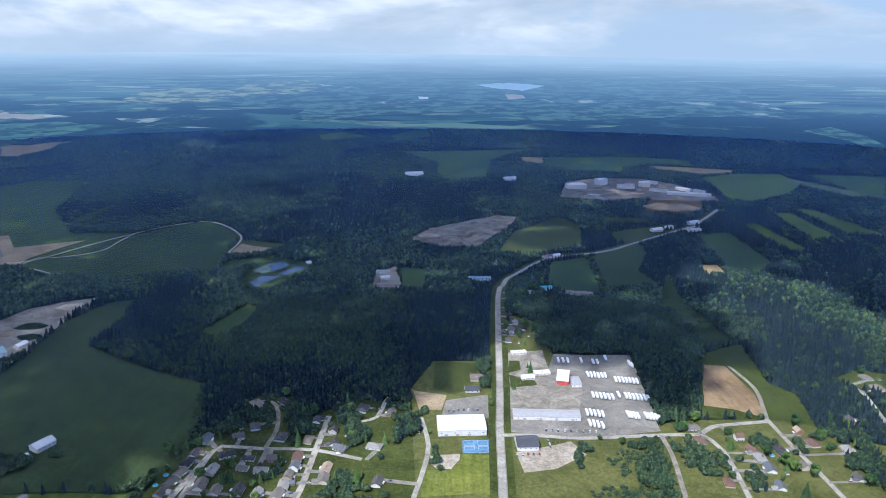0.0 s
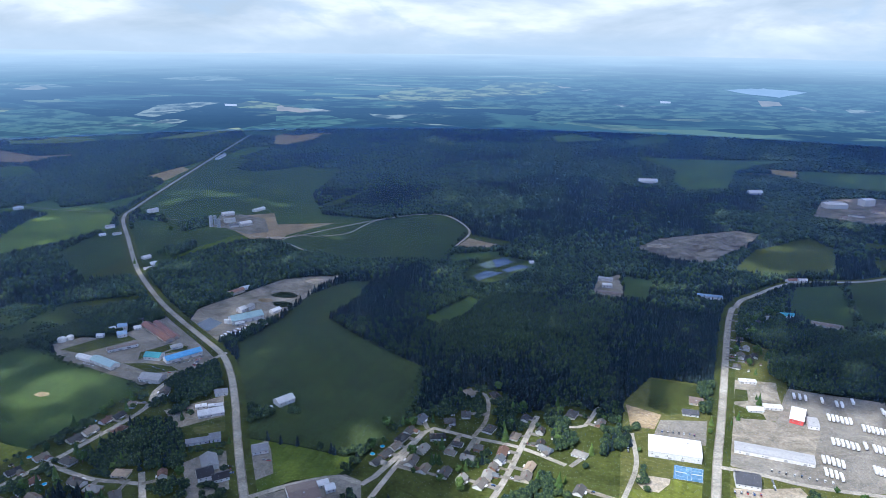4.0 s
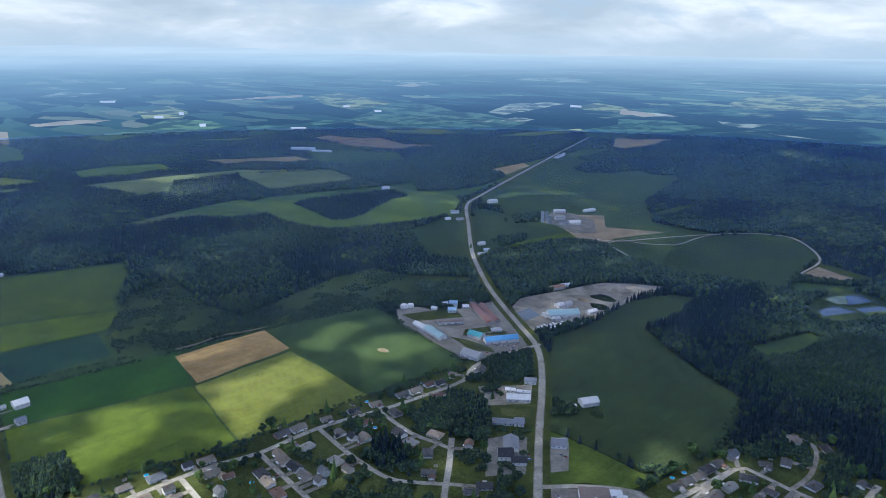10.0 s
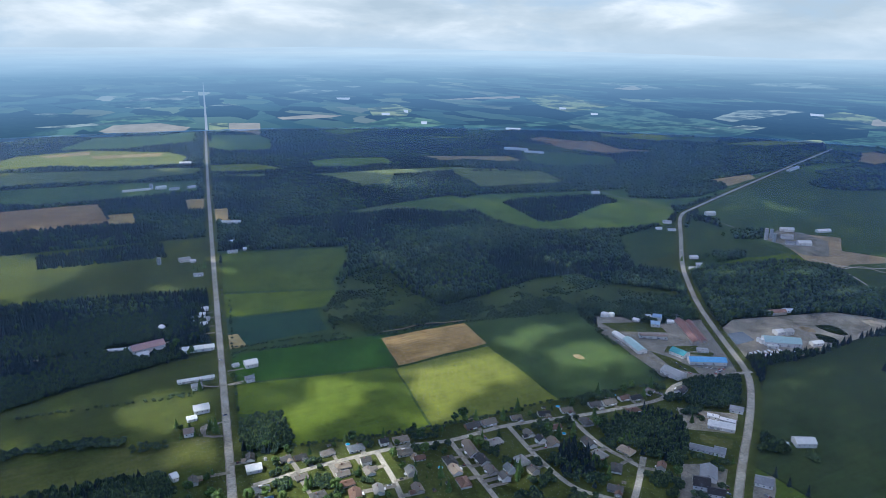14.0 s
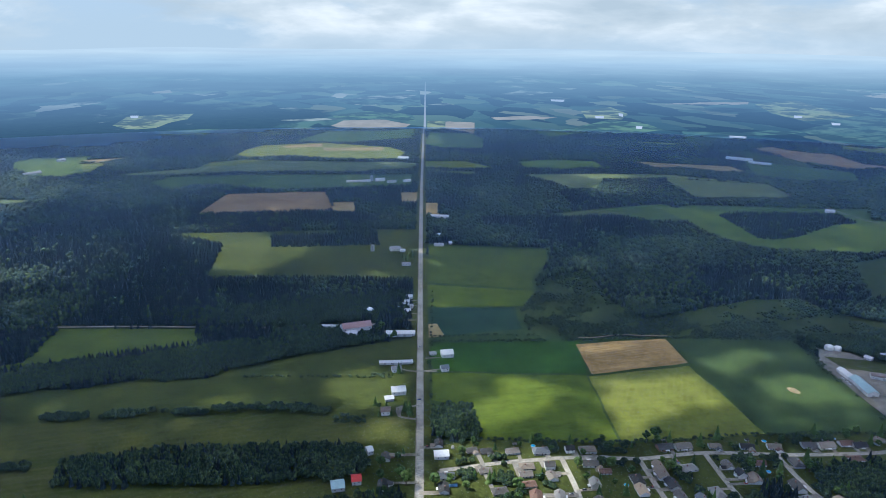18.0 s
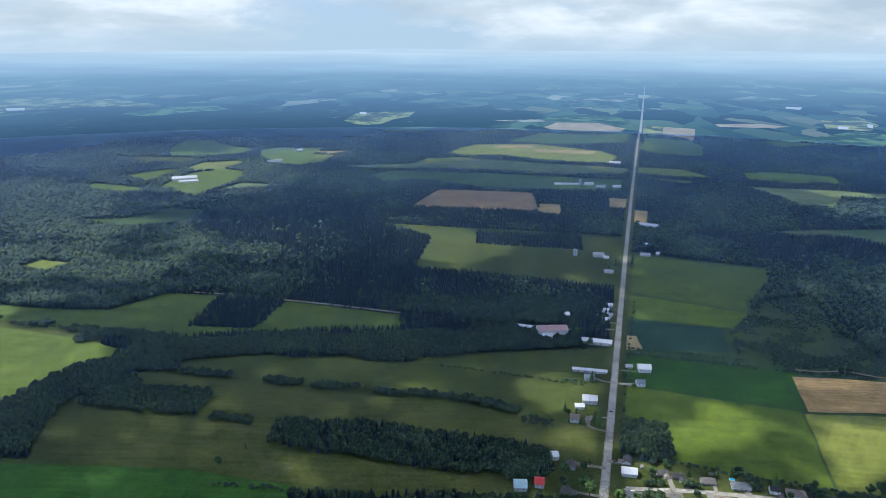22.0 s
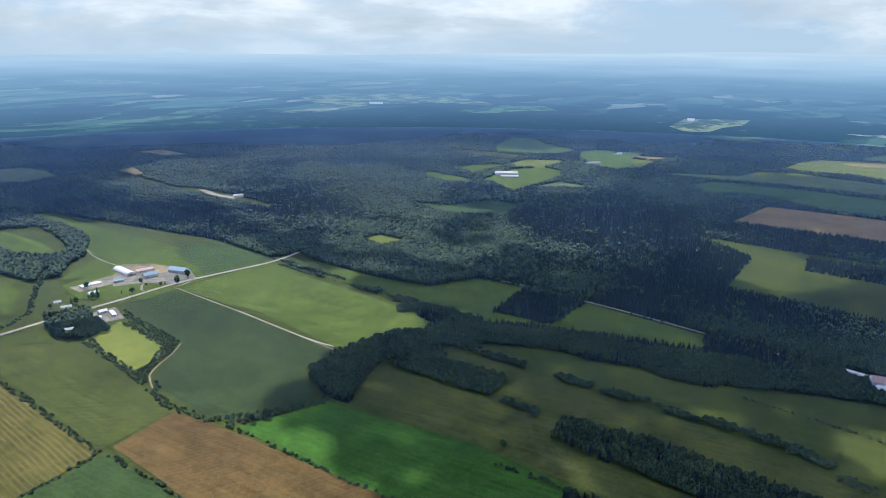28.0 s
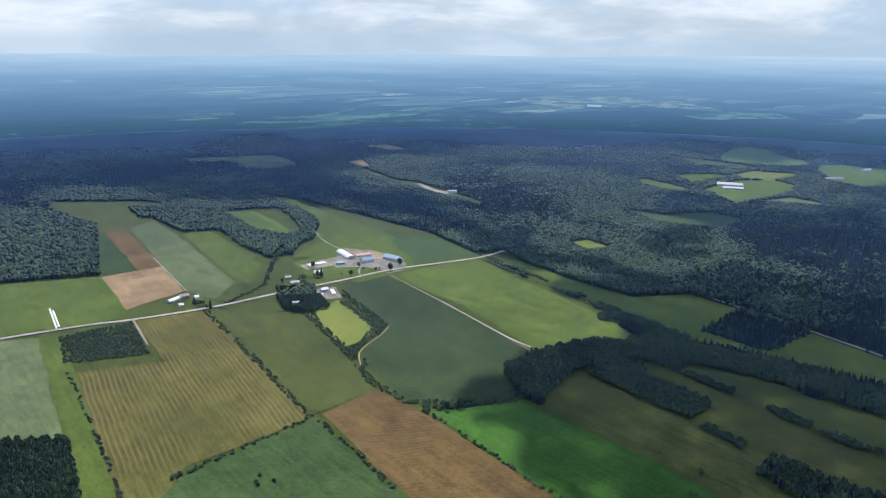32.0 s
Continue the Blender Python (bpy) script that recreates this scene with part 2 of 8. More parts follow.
def hill(turn):
    """How far the skyline stands above the level rim, in degrees, by heading to the left of +y."""
    h = 0.05 * noise.noise((turn * 0.09, 1.7, 0)) + 0.04 * noise.noise((turn * 0.3, 5.1, 0))
    for at, wide, high in ((84, 22, 0.40), (101, 7, 0.22), (62, 14, 0.30), (142.5, 1.3, 0.48), (18, 25, 0.10), (117, 9, 0.16), (48, 8, 0.12), (72, 5, 0.10)):
        h += high * math.exp(-((turn - at) / wide) ** 2)
    return h


DIP_NEAR, DIP_FAR = math.degrees(math.atan(EYE_HEIGHT / (RIM - 15))), 0.98


def far_point(turn, dip, proud=0.0):
    """Where the backdrop, bent up to fit the camera's view, is met at a heading and an angle below the level."""
    s = (DIP_NEAR - dip) / (DIP_NEAR - DIP_FAR)
    r = RIM - 15 + (4915 - RIM) * max(0.0, s) - proud
    return (-math.sin(radians(turn)) * r, math.cos(radians(turn)) * r, EYE_HEIGHT - r * math.tan(radians(dip)))


FAR_ROWS, FAR_COLS = 48, 540
verts, faces, sheet = [], [], []
for i in range(FAR_ROWS + 1):
    s = i / FAR_ROWS
    for k in range(FAR_COLS):
        turn = -180 + 360 * k / FAR_COLS
        dip = DIP_NEAR * (1 - s) + DIP_FAR * s
        x, y, z = far_point(turn, dip)
        z += math.hypot(x, y) * math.tan(radians(hill(turn))) * max(0, (s - 0.75) / 0.25) ** 1.2
        away = EYE_HEIGHT / math.tan(radians(dip)) / 1000
        verts.append((x, y, z))
        sheet.append((-math.sin(radians(turn)) * away, math.cos(radians(turn)) * away))
for i in range(FAR_ROWS):
    for k in range(FAR_COLS):
        a, b = i * FAR_COLS + k, i * FAR_COLS + (k + 1) % FAR_COLS
        faces.append((a, b, b + FAR_COLS, a + FAR_COLS))


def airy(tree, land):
    """The glow of far land with the haze of the air painted in, by its height on the backdrop."""
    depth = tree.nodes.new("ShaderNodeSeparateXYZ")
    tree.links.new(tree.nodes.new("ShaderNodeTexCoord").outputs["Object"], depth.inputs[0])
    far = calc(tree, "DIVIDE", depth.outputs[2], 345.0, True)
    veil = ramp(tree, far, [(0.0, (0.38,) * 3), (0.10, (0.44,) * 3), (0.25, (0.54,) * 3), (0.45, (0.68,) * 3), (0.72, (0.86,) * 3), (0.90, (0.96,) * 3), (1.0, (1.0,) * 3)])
    # glare towards the sun, painted into the veil and the tint of the air
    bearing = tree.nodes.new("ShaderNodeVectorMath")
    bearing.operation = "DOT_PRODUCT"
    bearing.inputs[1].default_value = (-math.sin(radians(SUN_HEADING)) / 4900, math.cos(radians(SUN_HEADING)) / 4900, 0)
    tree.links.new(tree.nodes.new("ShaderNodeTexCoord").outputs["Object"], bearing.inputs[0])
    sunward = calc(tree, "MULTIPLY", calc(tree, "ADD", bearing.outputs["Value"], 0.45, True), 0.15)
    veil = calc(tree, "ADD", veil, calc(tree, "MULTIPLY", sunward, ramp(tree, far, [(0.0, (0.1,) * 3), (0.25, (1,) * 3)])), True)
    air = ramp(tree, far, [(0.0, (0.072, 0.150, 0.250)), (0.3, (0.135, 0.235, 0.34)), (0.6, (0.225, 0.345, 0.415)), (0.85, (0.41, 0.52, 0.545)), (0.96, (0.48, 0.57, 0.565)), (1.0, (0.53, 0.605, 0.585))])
    # lighter and darker streaks painted into the glow of the air
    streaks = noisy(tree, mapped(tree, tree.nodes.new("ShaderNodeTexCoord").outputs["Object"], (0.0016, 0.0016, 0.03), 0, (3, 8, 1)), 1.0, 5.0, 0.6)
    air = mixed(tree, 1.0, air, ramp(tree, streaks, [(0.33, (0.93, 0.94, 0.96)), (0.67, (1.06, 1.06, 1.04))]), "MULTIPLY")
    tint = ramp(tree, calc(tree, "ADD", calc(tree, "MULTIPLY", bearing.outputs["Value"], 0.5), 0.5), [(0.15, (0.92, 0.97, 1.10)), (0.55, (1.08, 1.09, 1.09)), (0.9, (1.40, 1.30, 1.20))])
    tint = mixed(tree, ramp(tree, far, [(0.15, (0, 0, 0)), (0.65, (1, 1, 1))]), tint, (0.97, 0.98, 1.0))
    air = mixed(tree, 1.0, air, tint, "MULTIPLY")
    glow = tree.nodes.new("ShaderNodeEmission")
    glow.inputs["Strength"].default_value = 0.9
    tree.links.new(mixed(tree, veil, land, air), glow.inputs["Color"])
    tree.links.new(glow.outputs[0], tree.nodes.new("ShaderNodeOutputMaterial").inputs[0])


material = bpy.data.materials.new("distant_land")
MATERIALS["distant_land"] = material
tree = nodes_of(material)
flat = tree.nodes.new("ShaderNodeUVMap")
flat.uv_map = "plan"
# woods with uneven edges, and strip farms in the openings between them
bent = tree.nodes.new("ShaderNodeVectorMath")
bent.operation = "ADD"
bends = tree.nodes.new("ShaderNodeTexNoise")
bends.inputs["Scale"].default_value, bends.inputs["Detail"].default_value = 2.2, 5.0
tree.links.new(flat.outputs[0], bends.inputs["Vector"])
tree.links.new(mapped(tree, bends.outputs["Color"], (0.30, 0.30, 0)), bent.inputs[0])
tree.links.new(flat.outputs[0], bent.inputs[1])
woods = noisy(tree, bent.outputs[0], 0.42, 7.0, 0.66, 0.3)
cells = tree.nodes.new("ShaderNodeTexVoronoi")
cells.inputs["Scale"].default_value = 4.2
tree.links.new(mapped(tree, bent.outputs[0], (0.5, 1.4, 1), -8), cells.inputs["Vector"])
tone = tree.nodes.new("ShaderNodeSeparateColor")
tree.links.new(cells.outputs["Color"], tone.inputs[0])
crops = ramp(tree, tone.outputs[0], [(0.0, (0.045, 0.095, 0.075)), (0.5, (0.085, 0.160, 0.105)), (0.82, (0.16, 0.235, 0.125)), (0.95, (0.32, 0.34, 0.19)), (1.0, (0.55, 0.54, 0.42))])
wood = ramp(tree, noisy(tree, flat.outputs[0], 14.0, 8.0, 0.75), [(0.32, (0.006, 0.016, 0.020)), (0.68, (0.022, 0.042, 0.034))])
open_land = calc(tree, "MULTIPLY", ramp(tree, woods, [(0.47, (0, 0, 0)), (0.52, (1, 1, 1))]), ramp(tree, tone.outputs[1], [(0.34, (0, 0, 0)), (0.40, (1, 1, 1))]))
land = mixed(tree, open_land, wood, crops)
specks = ramp(tree, noisy(tree, mapped(tree, flat.outputs[0], (1, 1, 1), 0, (2, 5, 0)), 5.2, 6.0, 0.72), [(0.63, (0, 0, 0)), (0.70, (0.55,) * 3)])
land = mixed(tree, specks, land, (0.30, 0.34, 0.27))
# cloud shadows and sunlit patches painted into the colour of the far land
cloud_shade = ramp(tree, noisy(tree, mapped(tree, flat.outputs[0], shift=(7, 3, 0)), 0.30, 4.0, 0.55), [(0.40, (0.60, 0.64, 0.74)), (0.60, (1.45, 1.45, 1.35))])
land = mixed(tree, 1.0, land, cloud_shade, "MULTIPLY")
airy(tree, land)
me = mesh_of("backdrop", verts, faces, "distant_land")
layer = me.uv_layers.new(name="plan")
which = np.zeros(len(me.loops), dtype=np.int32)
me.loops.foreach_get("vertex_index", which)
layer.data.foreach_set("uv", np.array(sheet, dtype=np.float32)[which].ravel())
backdrop = place("backdrop", me, "glowing backdrop painted with hazy blue lowland, woods, fields and low hills", "distance", kind="structure")

# glow colours with the daylight and sun painted in; wide is sunlit ground
FAR_COLOURS = {"wide": ((0.075, 0.150, 0.105), (0.145, 0.235, 0.140)), "dull": ((0.080, 0.165, 0.110), (0.130, 0.230, 0.135)), "green": ((0.125, 0.235, 0.105), (0.20, 0.325, 0.140)),
               "yellow": ((0.27, 0.35, 0.13), (0.48, 0.50, 0.22)), "pale": ((0.30, 0.36, 0.27), (0.52, 0.55, 0.41)), "tan": ((0.42, 0.355, 0.235), (0.57, 0.485, 0.33)), "brown": ((0.19, 0.155, 0.135), (0.27, 0.215, 0.18)),
               "white": ((0.78, 0.79, 0.80), (0.85, 0.86, 0.86)), "water": ((0.50, 0.63, 0.72), (0.60, 0.72, 0.80)), "road": ((0.48, 0.48, 0.47), (0.56, 0.56, 0.54))}
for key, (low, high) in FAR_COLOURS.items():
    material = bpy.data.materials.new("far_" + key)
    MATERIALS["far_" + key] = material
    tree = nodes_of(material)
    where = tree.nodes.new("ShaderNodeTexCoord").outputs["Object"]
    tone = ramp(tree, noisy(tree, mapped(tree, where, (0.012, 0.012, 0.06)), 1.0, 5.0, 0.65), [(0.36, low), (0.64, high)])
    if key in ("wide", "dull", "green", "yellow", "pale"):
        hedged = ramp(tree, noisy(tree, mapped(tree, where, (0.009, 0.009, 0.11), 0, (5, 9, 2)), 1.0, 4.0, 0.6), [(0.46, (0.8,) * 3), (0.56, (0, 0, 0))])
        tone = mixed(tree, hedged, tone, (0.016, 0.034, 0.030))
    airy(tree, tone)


def steps_of(values, size):
    """Even cells over the span of the values."""
    if not values:
        return []
    n = int(math.floor(max(values) / size)) - int(math.floor(min(values) / size)) + 1
    start = math.floor(min(values) / size) * size
    return [(start + k * size, start + (k + 1) * size) for k in range(n)]


def trimmed(pts, axis, limit, side):
    """The part of an outline on one side of a limit."""
    out = []
    for p, q in zip(pts, pts[1:] + pts[:1]):
        a, b = (p[axis] - limit) * side, (q[axis] - limit) * side
        if a >= 0:
            out.append(p)
        if (a >= 0) != (b >= 0):
            u = a / (a - b)
            out.append((p[0] + u * (q[0] - p[0]), p[1] + u * (q[1] - p[1])))
    return out


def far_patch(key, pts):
    """A glowing field, lake, roof or wood patch on the backdrop, by headings and angles below the level."""
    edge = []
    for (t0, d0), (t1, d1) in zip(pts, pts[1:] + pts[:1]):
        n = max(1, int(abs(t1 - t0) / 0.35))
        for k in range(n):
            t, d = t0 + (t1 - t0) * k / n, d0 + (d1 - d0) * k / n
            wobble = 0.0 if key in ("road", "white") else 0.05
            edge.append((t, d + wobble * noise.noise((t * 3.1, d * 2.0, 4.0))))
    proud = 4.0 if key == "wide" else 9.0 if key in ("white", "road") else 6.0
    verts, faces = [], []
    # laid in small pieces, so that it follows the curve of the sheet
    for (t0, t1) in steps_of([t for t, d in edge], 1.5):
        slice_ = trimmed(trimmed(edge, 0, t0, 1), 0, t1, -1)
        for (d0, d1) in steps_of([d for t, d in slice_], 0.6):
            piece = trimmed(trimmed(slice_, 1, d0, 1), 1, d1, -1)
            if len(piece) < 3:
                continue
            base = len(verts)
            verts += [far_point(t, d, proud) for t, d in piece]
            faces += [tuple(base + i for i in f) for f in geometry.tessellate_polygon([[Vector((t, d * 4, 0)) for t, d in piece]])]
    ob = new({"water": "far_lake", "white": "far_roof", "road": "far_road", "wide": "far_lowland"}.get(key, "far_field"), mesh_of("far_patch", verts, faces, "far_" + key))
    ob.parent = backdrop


far_patch('wide', [(20.81, 3.26), (15.53, 2.9), (8.27, 2.74), (-2.82, 2.8), (-13.69, 2.47), (-21.82, 2.89), (-23.08, 3.82), (-25.84, 4.86), (-23.23, 5.07), (-18.09, 5.29), (-11.79, 5.8), (-7.39, 5.96), (-5.14, 5.48), (-0.63, 5.41), (3.89, 5.56), (6.58, 5.65), (8.37, 5.86), (10.15, 6.29), (11.87, 5.61), (10.98, 5.19), (15.66, 4.83), (18.96, 4.86)])
far_patch('dull', [(2.04, 6.72), (1.4, 6.57), (1.31, 6.72)])
far_patch('yellow', [(24.17, 4.21), (22.39, 3.57), (20.43, 3.39), (16.41, 3.64), (14.7, 3.03), (10.88, 2.91), (9.16, 3.34), (11.35, 3.89), (15.62, 4.16), (18.93, 4.53), (23.45, 4.55)])
far_patch('tan', [(15.14, 3.24), (12.59, 2.95), (10.54, 3.08), (8.72, 3.34), (10.9, 3.47), (12.64, 3.84), (13.9, 3.58)])
far_patch('tan', [(23.19, 3.87), (21.42, 3.58), (20.85, 3.75), (22.84, 4.2)])
far_patch('green', [(20.92, 4.41), (18.46, 3.75), (16.01, 3.9), (16.87, 4.31)])
far_patch('water', [(-2.39, 3.2), (-5.05, 3.03), (-7.93, 3.21), (-6.18, 3.62), (-3.73, 3.44)])
far_patch('tan', [(-4.77, 3.91), (-6.19, 3.93), (-6.43, 4.19), (-5.1, 4.34)])
far_patch('pale', [(-7.23, 4.22), (-7.98, 4.25), (-9.0, 4.49), (-7.76, 4.38)])
far_patch('white', [(2.08, 4.15), (1.27, 4.19), (1.27, 4.32), (1.99, 4.33)])
far_patch('pale', [(5.66, 4.47), (4.32, 4.55), (4.77, 4.73)])
far_patch('pale', [(2.98, 4.55), (1.86, 4.59), (2.53, 4.68)])
far_patch('pale', [(8.29, 3.56), (6.97, 3.34), (7.77, 3.6)])
far_patch('pale', [(10.64, 2.53), (8.26, 2.66), (6.51, 2.74), (8.7, 2.74)])
far_patch('pale', [(-10.39, 4.28), (-12.55, 4.27), (-12.13, 4.41), (-10.84, 4.53)])
far_patch('pale', [(-17.17, 4.19), (-20.79, 4.15), (-20.62, 4.36), (-18.0, 4.33)])
far_patch('pale', [(-21.36, 3.96), (-23.86, 4.03), (-25.8, 4.62), (-24.48, 4.44), (-22.74, 4.15)])
far_patch('pale', [(-22.42, 4.78), (-23.96, 4.79), (-25.68, 5.07), (-23.6, 4.93)])
far_patch('dull', [(-26.71, 5.89), (-28.45, 5.5), (-30.6, 5.95), (-31.97, 6.53), (-32.0, 6.72), (-30.89, 6.72), (-29.99, 6.45)])
far_patch('white', [(-30.56, 6.8), (-31.75, 6.82), (-31.78, 7.01), (-30.66, 6.99)])
far_patch('tan', [(31.82, 4.75), (30.84, 4.86), (29.19, 5.28), (29.9, 5.4), (31.89, 5.23)])
far_patch('dull', [(31.95, 5.61), (27.82, 5.61), (26.78, 5.93), (30.02, 6.28), (32.04, 6.29)])
far_patch('yellow', [(46.02, 6.72), (45.33, 6.68), (45.25, 6.72)])
far_patch('wide', [(50.3, 5.14), (42.66, 5.41), (39.13, 6.09), (41.24, 6.72), (47.9, 6.72), (47.91, 6.72), (50.41, 6.49)])
far_patch('yellow', [(37.82, 6.72), (34.85, 6.45), (34.4, 6.67), (34.84, 6.72)])
far_patch('pale', [(41.13, 5.95), (40.01, 5.69), (38.45, 5.79), (39.13, 6.0)])
far_patch('pale', [(43.56, 6.01), (41.58, 5.99), (42.69, 6.15)])
far_patch('pale', [(42.21, 5.33), (40.43, 4.64), (37.31, 4.47), (35.97, 4.55), (38.66, 5.08), (40.9, 5.51)])
far_patch('yellow', [(35.52, 4.73), (33.72, 4.45), (31.92, 4.66), (29.21, 5.2), (29.66, 5.34), (32.37, 5.1), (34.62, 4.98)])
far_patch('white', [(35.74, 4.64), (34.85, 4.68), (34.85, 4.81), (35.7, 4.81)])
far_patch('dull', [(34.62, 6.53), (31.9, 6.07), (26.05, 5.85), (24.7, 6.0), (29.17, 6.61), (29.76, 6.72), (34.55, 6.72)])
far_patch('pale', [(24.72, 5.51), (22.95, 5.6), (20.77, 5.5), (22.49, 5.9), (24.27, 5.77)])
far_patch('pale', [(21.38, 6.17), (19.41, 6.28), (17.26, 6.46), (19.4, 6.41)])
far_patch('pale', [(40.37, 2.74), (36.4, 2.55), (33.28, 2.75), (36.84, 2.94)])
far_patch('pale', [(49.32, 3.06), (47.24, 3.03), (46.0, 3.24), (48.93, 3.35)])
far_patch('dull', [(61.23, 6.37), (56.72, 6.21), (54.94, 5.95), (52.73, 5.94), (54.04, 6.24), (56.71, 6.43), (57.49, 6.72), (61.03, 6.72)])
far_patch('white', [(57.83, 6.5), (56.62, 6.52), (56.7, 6.7), (57.78, 6.67)])
far_patch('yellow', [(50.49, 6.7), (50.36, 6.72), (47.65, 6.72), (47.06, 6.66), (46.04, 6.72), (50.45, 6.72)])
far_patch('wide', [(56.8, 4.11), (54.17, 3.8), (51.1, 4.17), (48.95, 4.33), (44.69, 5.25), (44.56, 6.59), (48.76, 6.68), (51.38, 6.43), (53.17, 5.87), (51.03, 5.2), (54.99, 4.86)])
far_patch('yellow', [(56.36, 4.14), (53.73, 3.79), (51.96, 4.27), (49.56, 4.64), (52.77, 5.2), (55.0, 4.81)])
far_patch('tan', [(63.06, 4.4), (59.48, 4.14), (56.8, 4.02), (56.8, 4.19), (60.37, 4.33)])
far_patch('white', [(53.67, 4.83), (53.14, 4.86), (53.14, 4.99), (53.66, 5.0)])
far_patch('white', [(51.24, 5.2), (50.68, 5.23), (50.67, 5.36), (51.19, 5.38)])
far_patch('pale', [(51.83, 2.86), (49.05, 2.97), (49.67, 3.15)])
far_patch('tan', [(49.66, 3.32), (47.79, 3.03), (46.74, 3.17), (48.17, 3.41)])
far_patch('tan', [(79.58, 6.09), (77.26, 6.14), (77.25, 6.72), (79.38, 6.72), (79.62, 6.68)])
far_patch('yellow', [(81.02, 6.05), (79.62, 6.09), (79.66, 6.68), (79.92, 6.72), (81.08, 6.72)])
far_patch('green', [(71.93, 6.72), (70.28, 6.57), (66.67, 5.7), (63.96, 5.86), (62.6, 6.3), (64.86, 6.71), (65.1, 6.72)])
far_patch('yellow', [(68.9, 5.08), (66.66, 4.73), (65.31, 5.21), (65.77, 5.65), (68.47, 5.65)])
far_patch('tan', [(75.95, 5.73), (72.9, 5.54), (70.7, 5.65), (72.91, 5.85), (75.53, 5.9)])
far_patch('white', [(67.79, 5.43), (67.12, 5.43), (67.12, 5.61), (67.75, 5.61)])
far_patch('white', [(66.03, 5.17), (65.67, 5.21), (65.67, 5.43), (65.99, 5.39)])
far_patch('white', [(64.64, 6.09), (64.14, 6.09), (64.18, 6.31), (64.59, 6.31)])
far_patch('white', [(71.31, 4.25), (70.21, 4.25), (70.31, 4.42), (71.23, 4.38)])
far_patch('pale', [(75.42, 3.93), (73.69, 3.6), (71.08, 3.69), (72.83, 3.94)])
far_patch('pale', [(71.06, 3.34), (69.31, 3.38), (69.97, 3.51)])
far_patch('pale', [(69.28, 2.22), (66.63, 2.17), (67.52, 2.34)])
far_patch('tan', [(88.71, 6.39), (87.72, 6.02), (84.59, 5.95), (82.36, 6.33), (82.78, 6.57), (85.45, 6.63), (88.16, 6.55)])
far_patch('green', [(88.64, 5.63), (85.96, 5.32), (82.85, 5.47), (81.93, 6.1), (84.6, 5.86), (88.18, 5.89)])
far_patch('dull', [(82.88, 6.72), (81.9, 6.63), (81.93, 6.72)])
far_patch('wide', [(88.44, 4.57), (87.34, 4.08), (81.64, 3.71), (81.57, 4.88), (87.32, 4.78)])
far_patch('pale', [(87.33, 4.38), (84.68, 4.08), (81.84, 4.02), (82.91, 4.3)])
far_patch('pale', [(92.7, 5.94), (89.08, 5.82), (87.28, 5.92), (90.89, 6.06)])
far_patch('pale', [(92.71, 5.06), (91.36, 4.96), (91.13, 5.13)])
far_patch('yellow', [(104.67, 6.04), (103.64, 5.45), (101.22, 5.34), (99.0, 5.34), (99.46, 5.74), (100.8, 5.95), (101.7, 6.29), (103.46, 6.36)])
far_patch('green', [(102.31, 6.72), (100.82, 6.48), (97.23, 6.54), (97.61, 6.72)])
far_patch('white', [(103.42, 5.36), (102.85, 5.37), (102.9, 5.54), (103.38, 5.54)])
far_patch('tan', [(101.82, 3.69), (100.5, 3.56), (100.38, 3.77), (101.61, 3.82)])
far_patch('pale', [(99.85, 3.82), (96.75, 3.9), (98.08, 4.03)])
far_patch('pale', [(108.49, 4.49), (105.95, 4.26), (105.1, 4.4), (107.24, 4.59)])
far_patch('pale', [(81.14, 4.78), (79.43, 4.6), (79.2, 4.81)])
far_patch('dull', [(160.39, 5.35), (155.91, 5.24), (155.51, 5.46), (158.82, 5.69)])
far_patch('dull', [(162.71, 6.72), (162.47, 6.65), (162.65, 6.72)])
far_patch('water', [(155.64, 2.64), (154.05, 2.53), (152.16, 2.57), (154.07, 2.73)])
far_patch('water', [(162.35, 1.84), (158.86, 1.69), (155.24, 1.73), (158.89, 2.01)])
far_patch('water', [(167.54, 2.76), (166.14, 2.82), (166.86, 2.93)])
far_patch('yellow', [(133.4, 4.24), (131.64, 3.99), (126.43, 3.88), (121.4, 4.16), (118.14, 4.66), (118.51, 4.84), (121.35, 4.66), (124.67, 4.68), (130.7, 4.97), (132.04, 4.78)])
far_patch('white', [(128.19, 4.57), (127.02, 4.58), (127.05, 4.75), (128.09, 4.74)])
far_patch('green', [(121.29, 5.25), (117.73, 4.77), (114.3, 4.78), (113.14, 5.12), (115.38, 5.15), (118.84, 5.44)])
far_patch('pale', [(131.93, 2.31), (129.98, 2.2), (127.4, 2.24), (129.54, 2.41)])
far_patch('pale', [(139.67, 3.66), (136.53, 3.71), (137.87, 3.86)])
far_patch('pale', [(151.11, 2.83), (147.64, 2.7), (143.24, 3.12), (148.09, 3.08)])
far_patch('road', [(81.35, 6.67), (81.3, 4.94), (81.26, 3.63), (81.24, 3.02), (81.2, 3.02), (81.18, 3.63), (81.17, 4.94), (81.15, 6.66)])


# ---- fields, yards, roads
OPEN = []          # what stands clear of forest, in order of laying
LEVEL = [0.10]


def rough_edge(pts, step=22.0, amount=1.6):
    """The outline with small irregularities, as field edges have."""
    out = []
    for (x0, y0), (x1, y1) in zip(pts, pts[1:] + pts[:1]):
        n = max(1, int(math.hypot(x1 - x0, y1 - y0) / step))
        for k in range(n):
            x, y = x0 + (x1 - x0) * k / n, y0 + (y1 - y0) * k / n
            v = noise.noise_vector((x * 0.02, y * 0.02, 3.3))
            out.append((x + v.x * amount * 2, y + v.y * amount * 2))
    return out


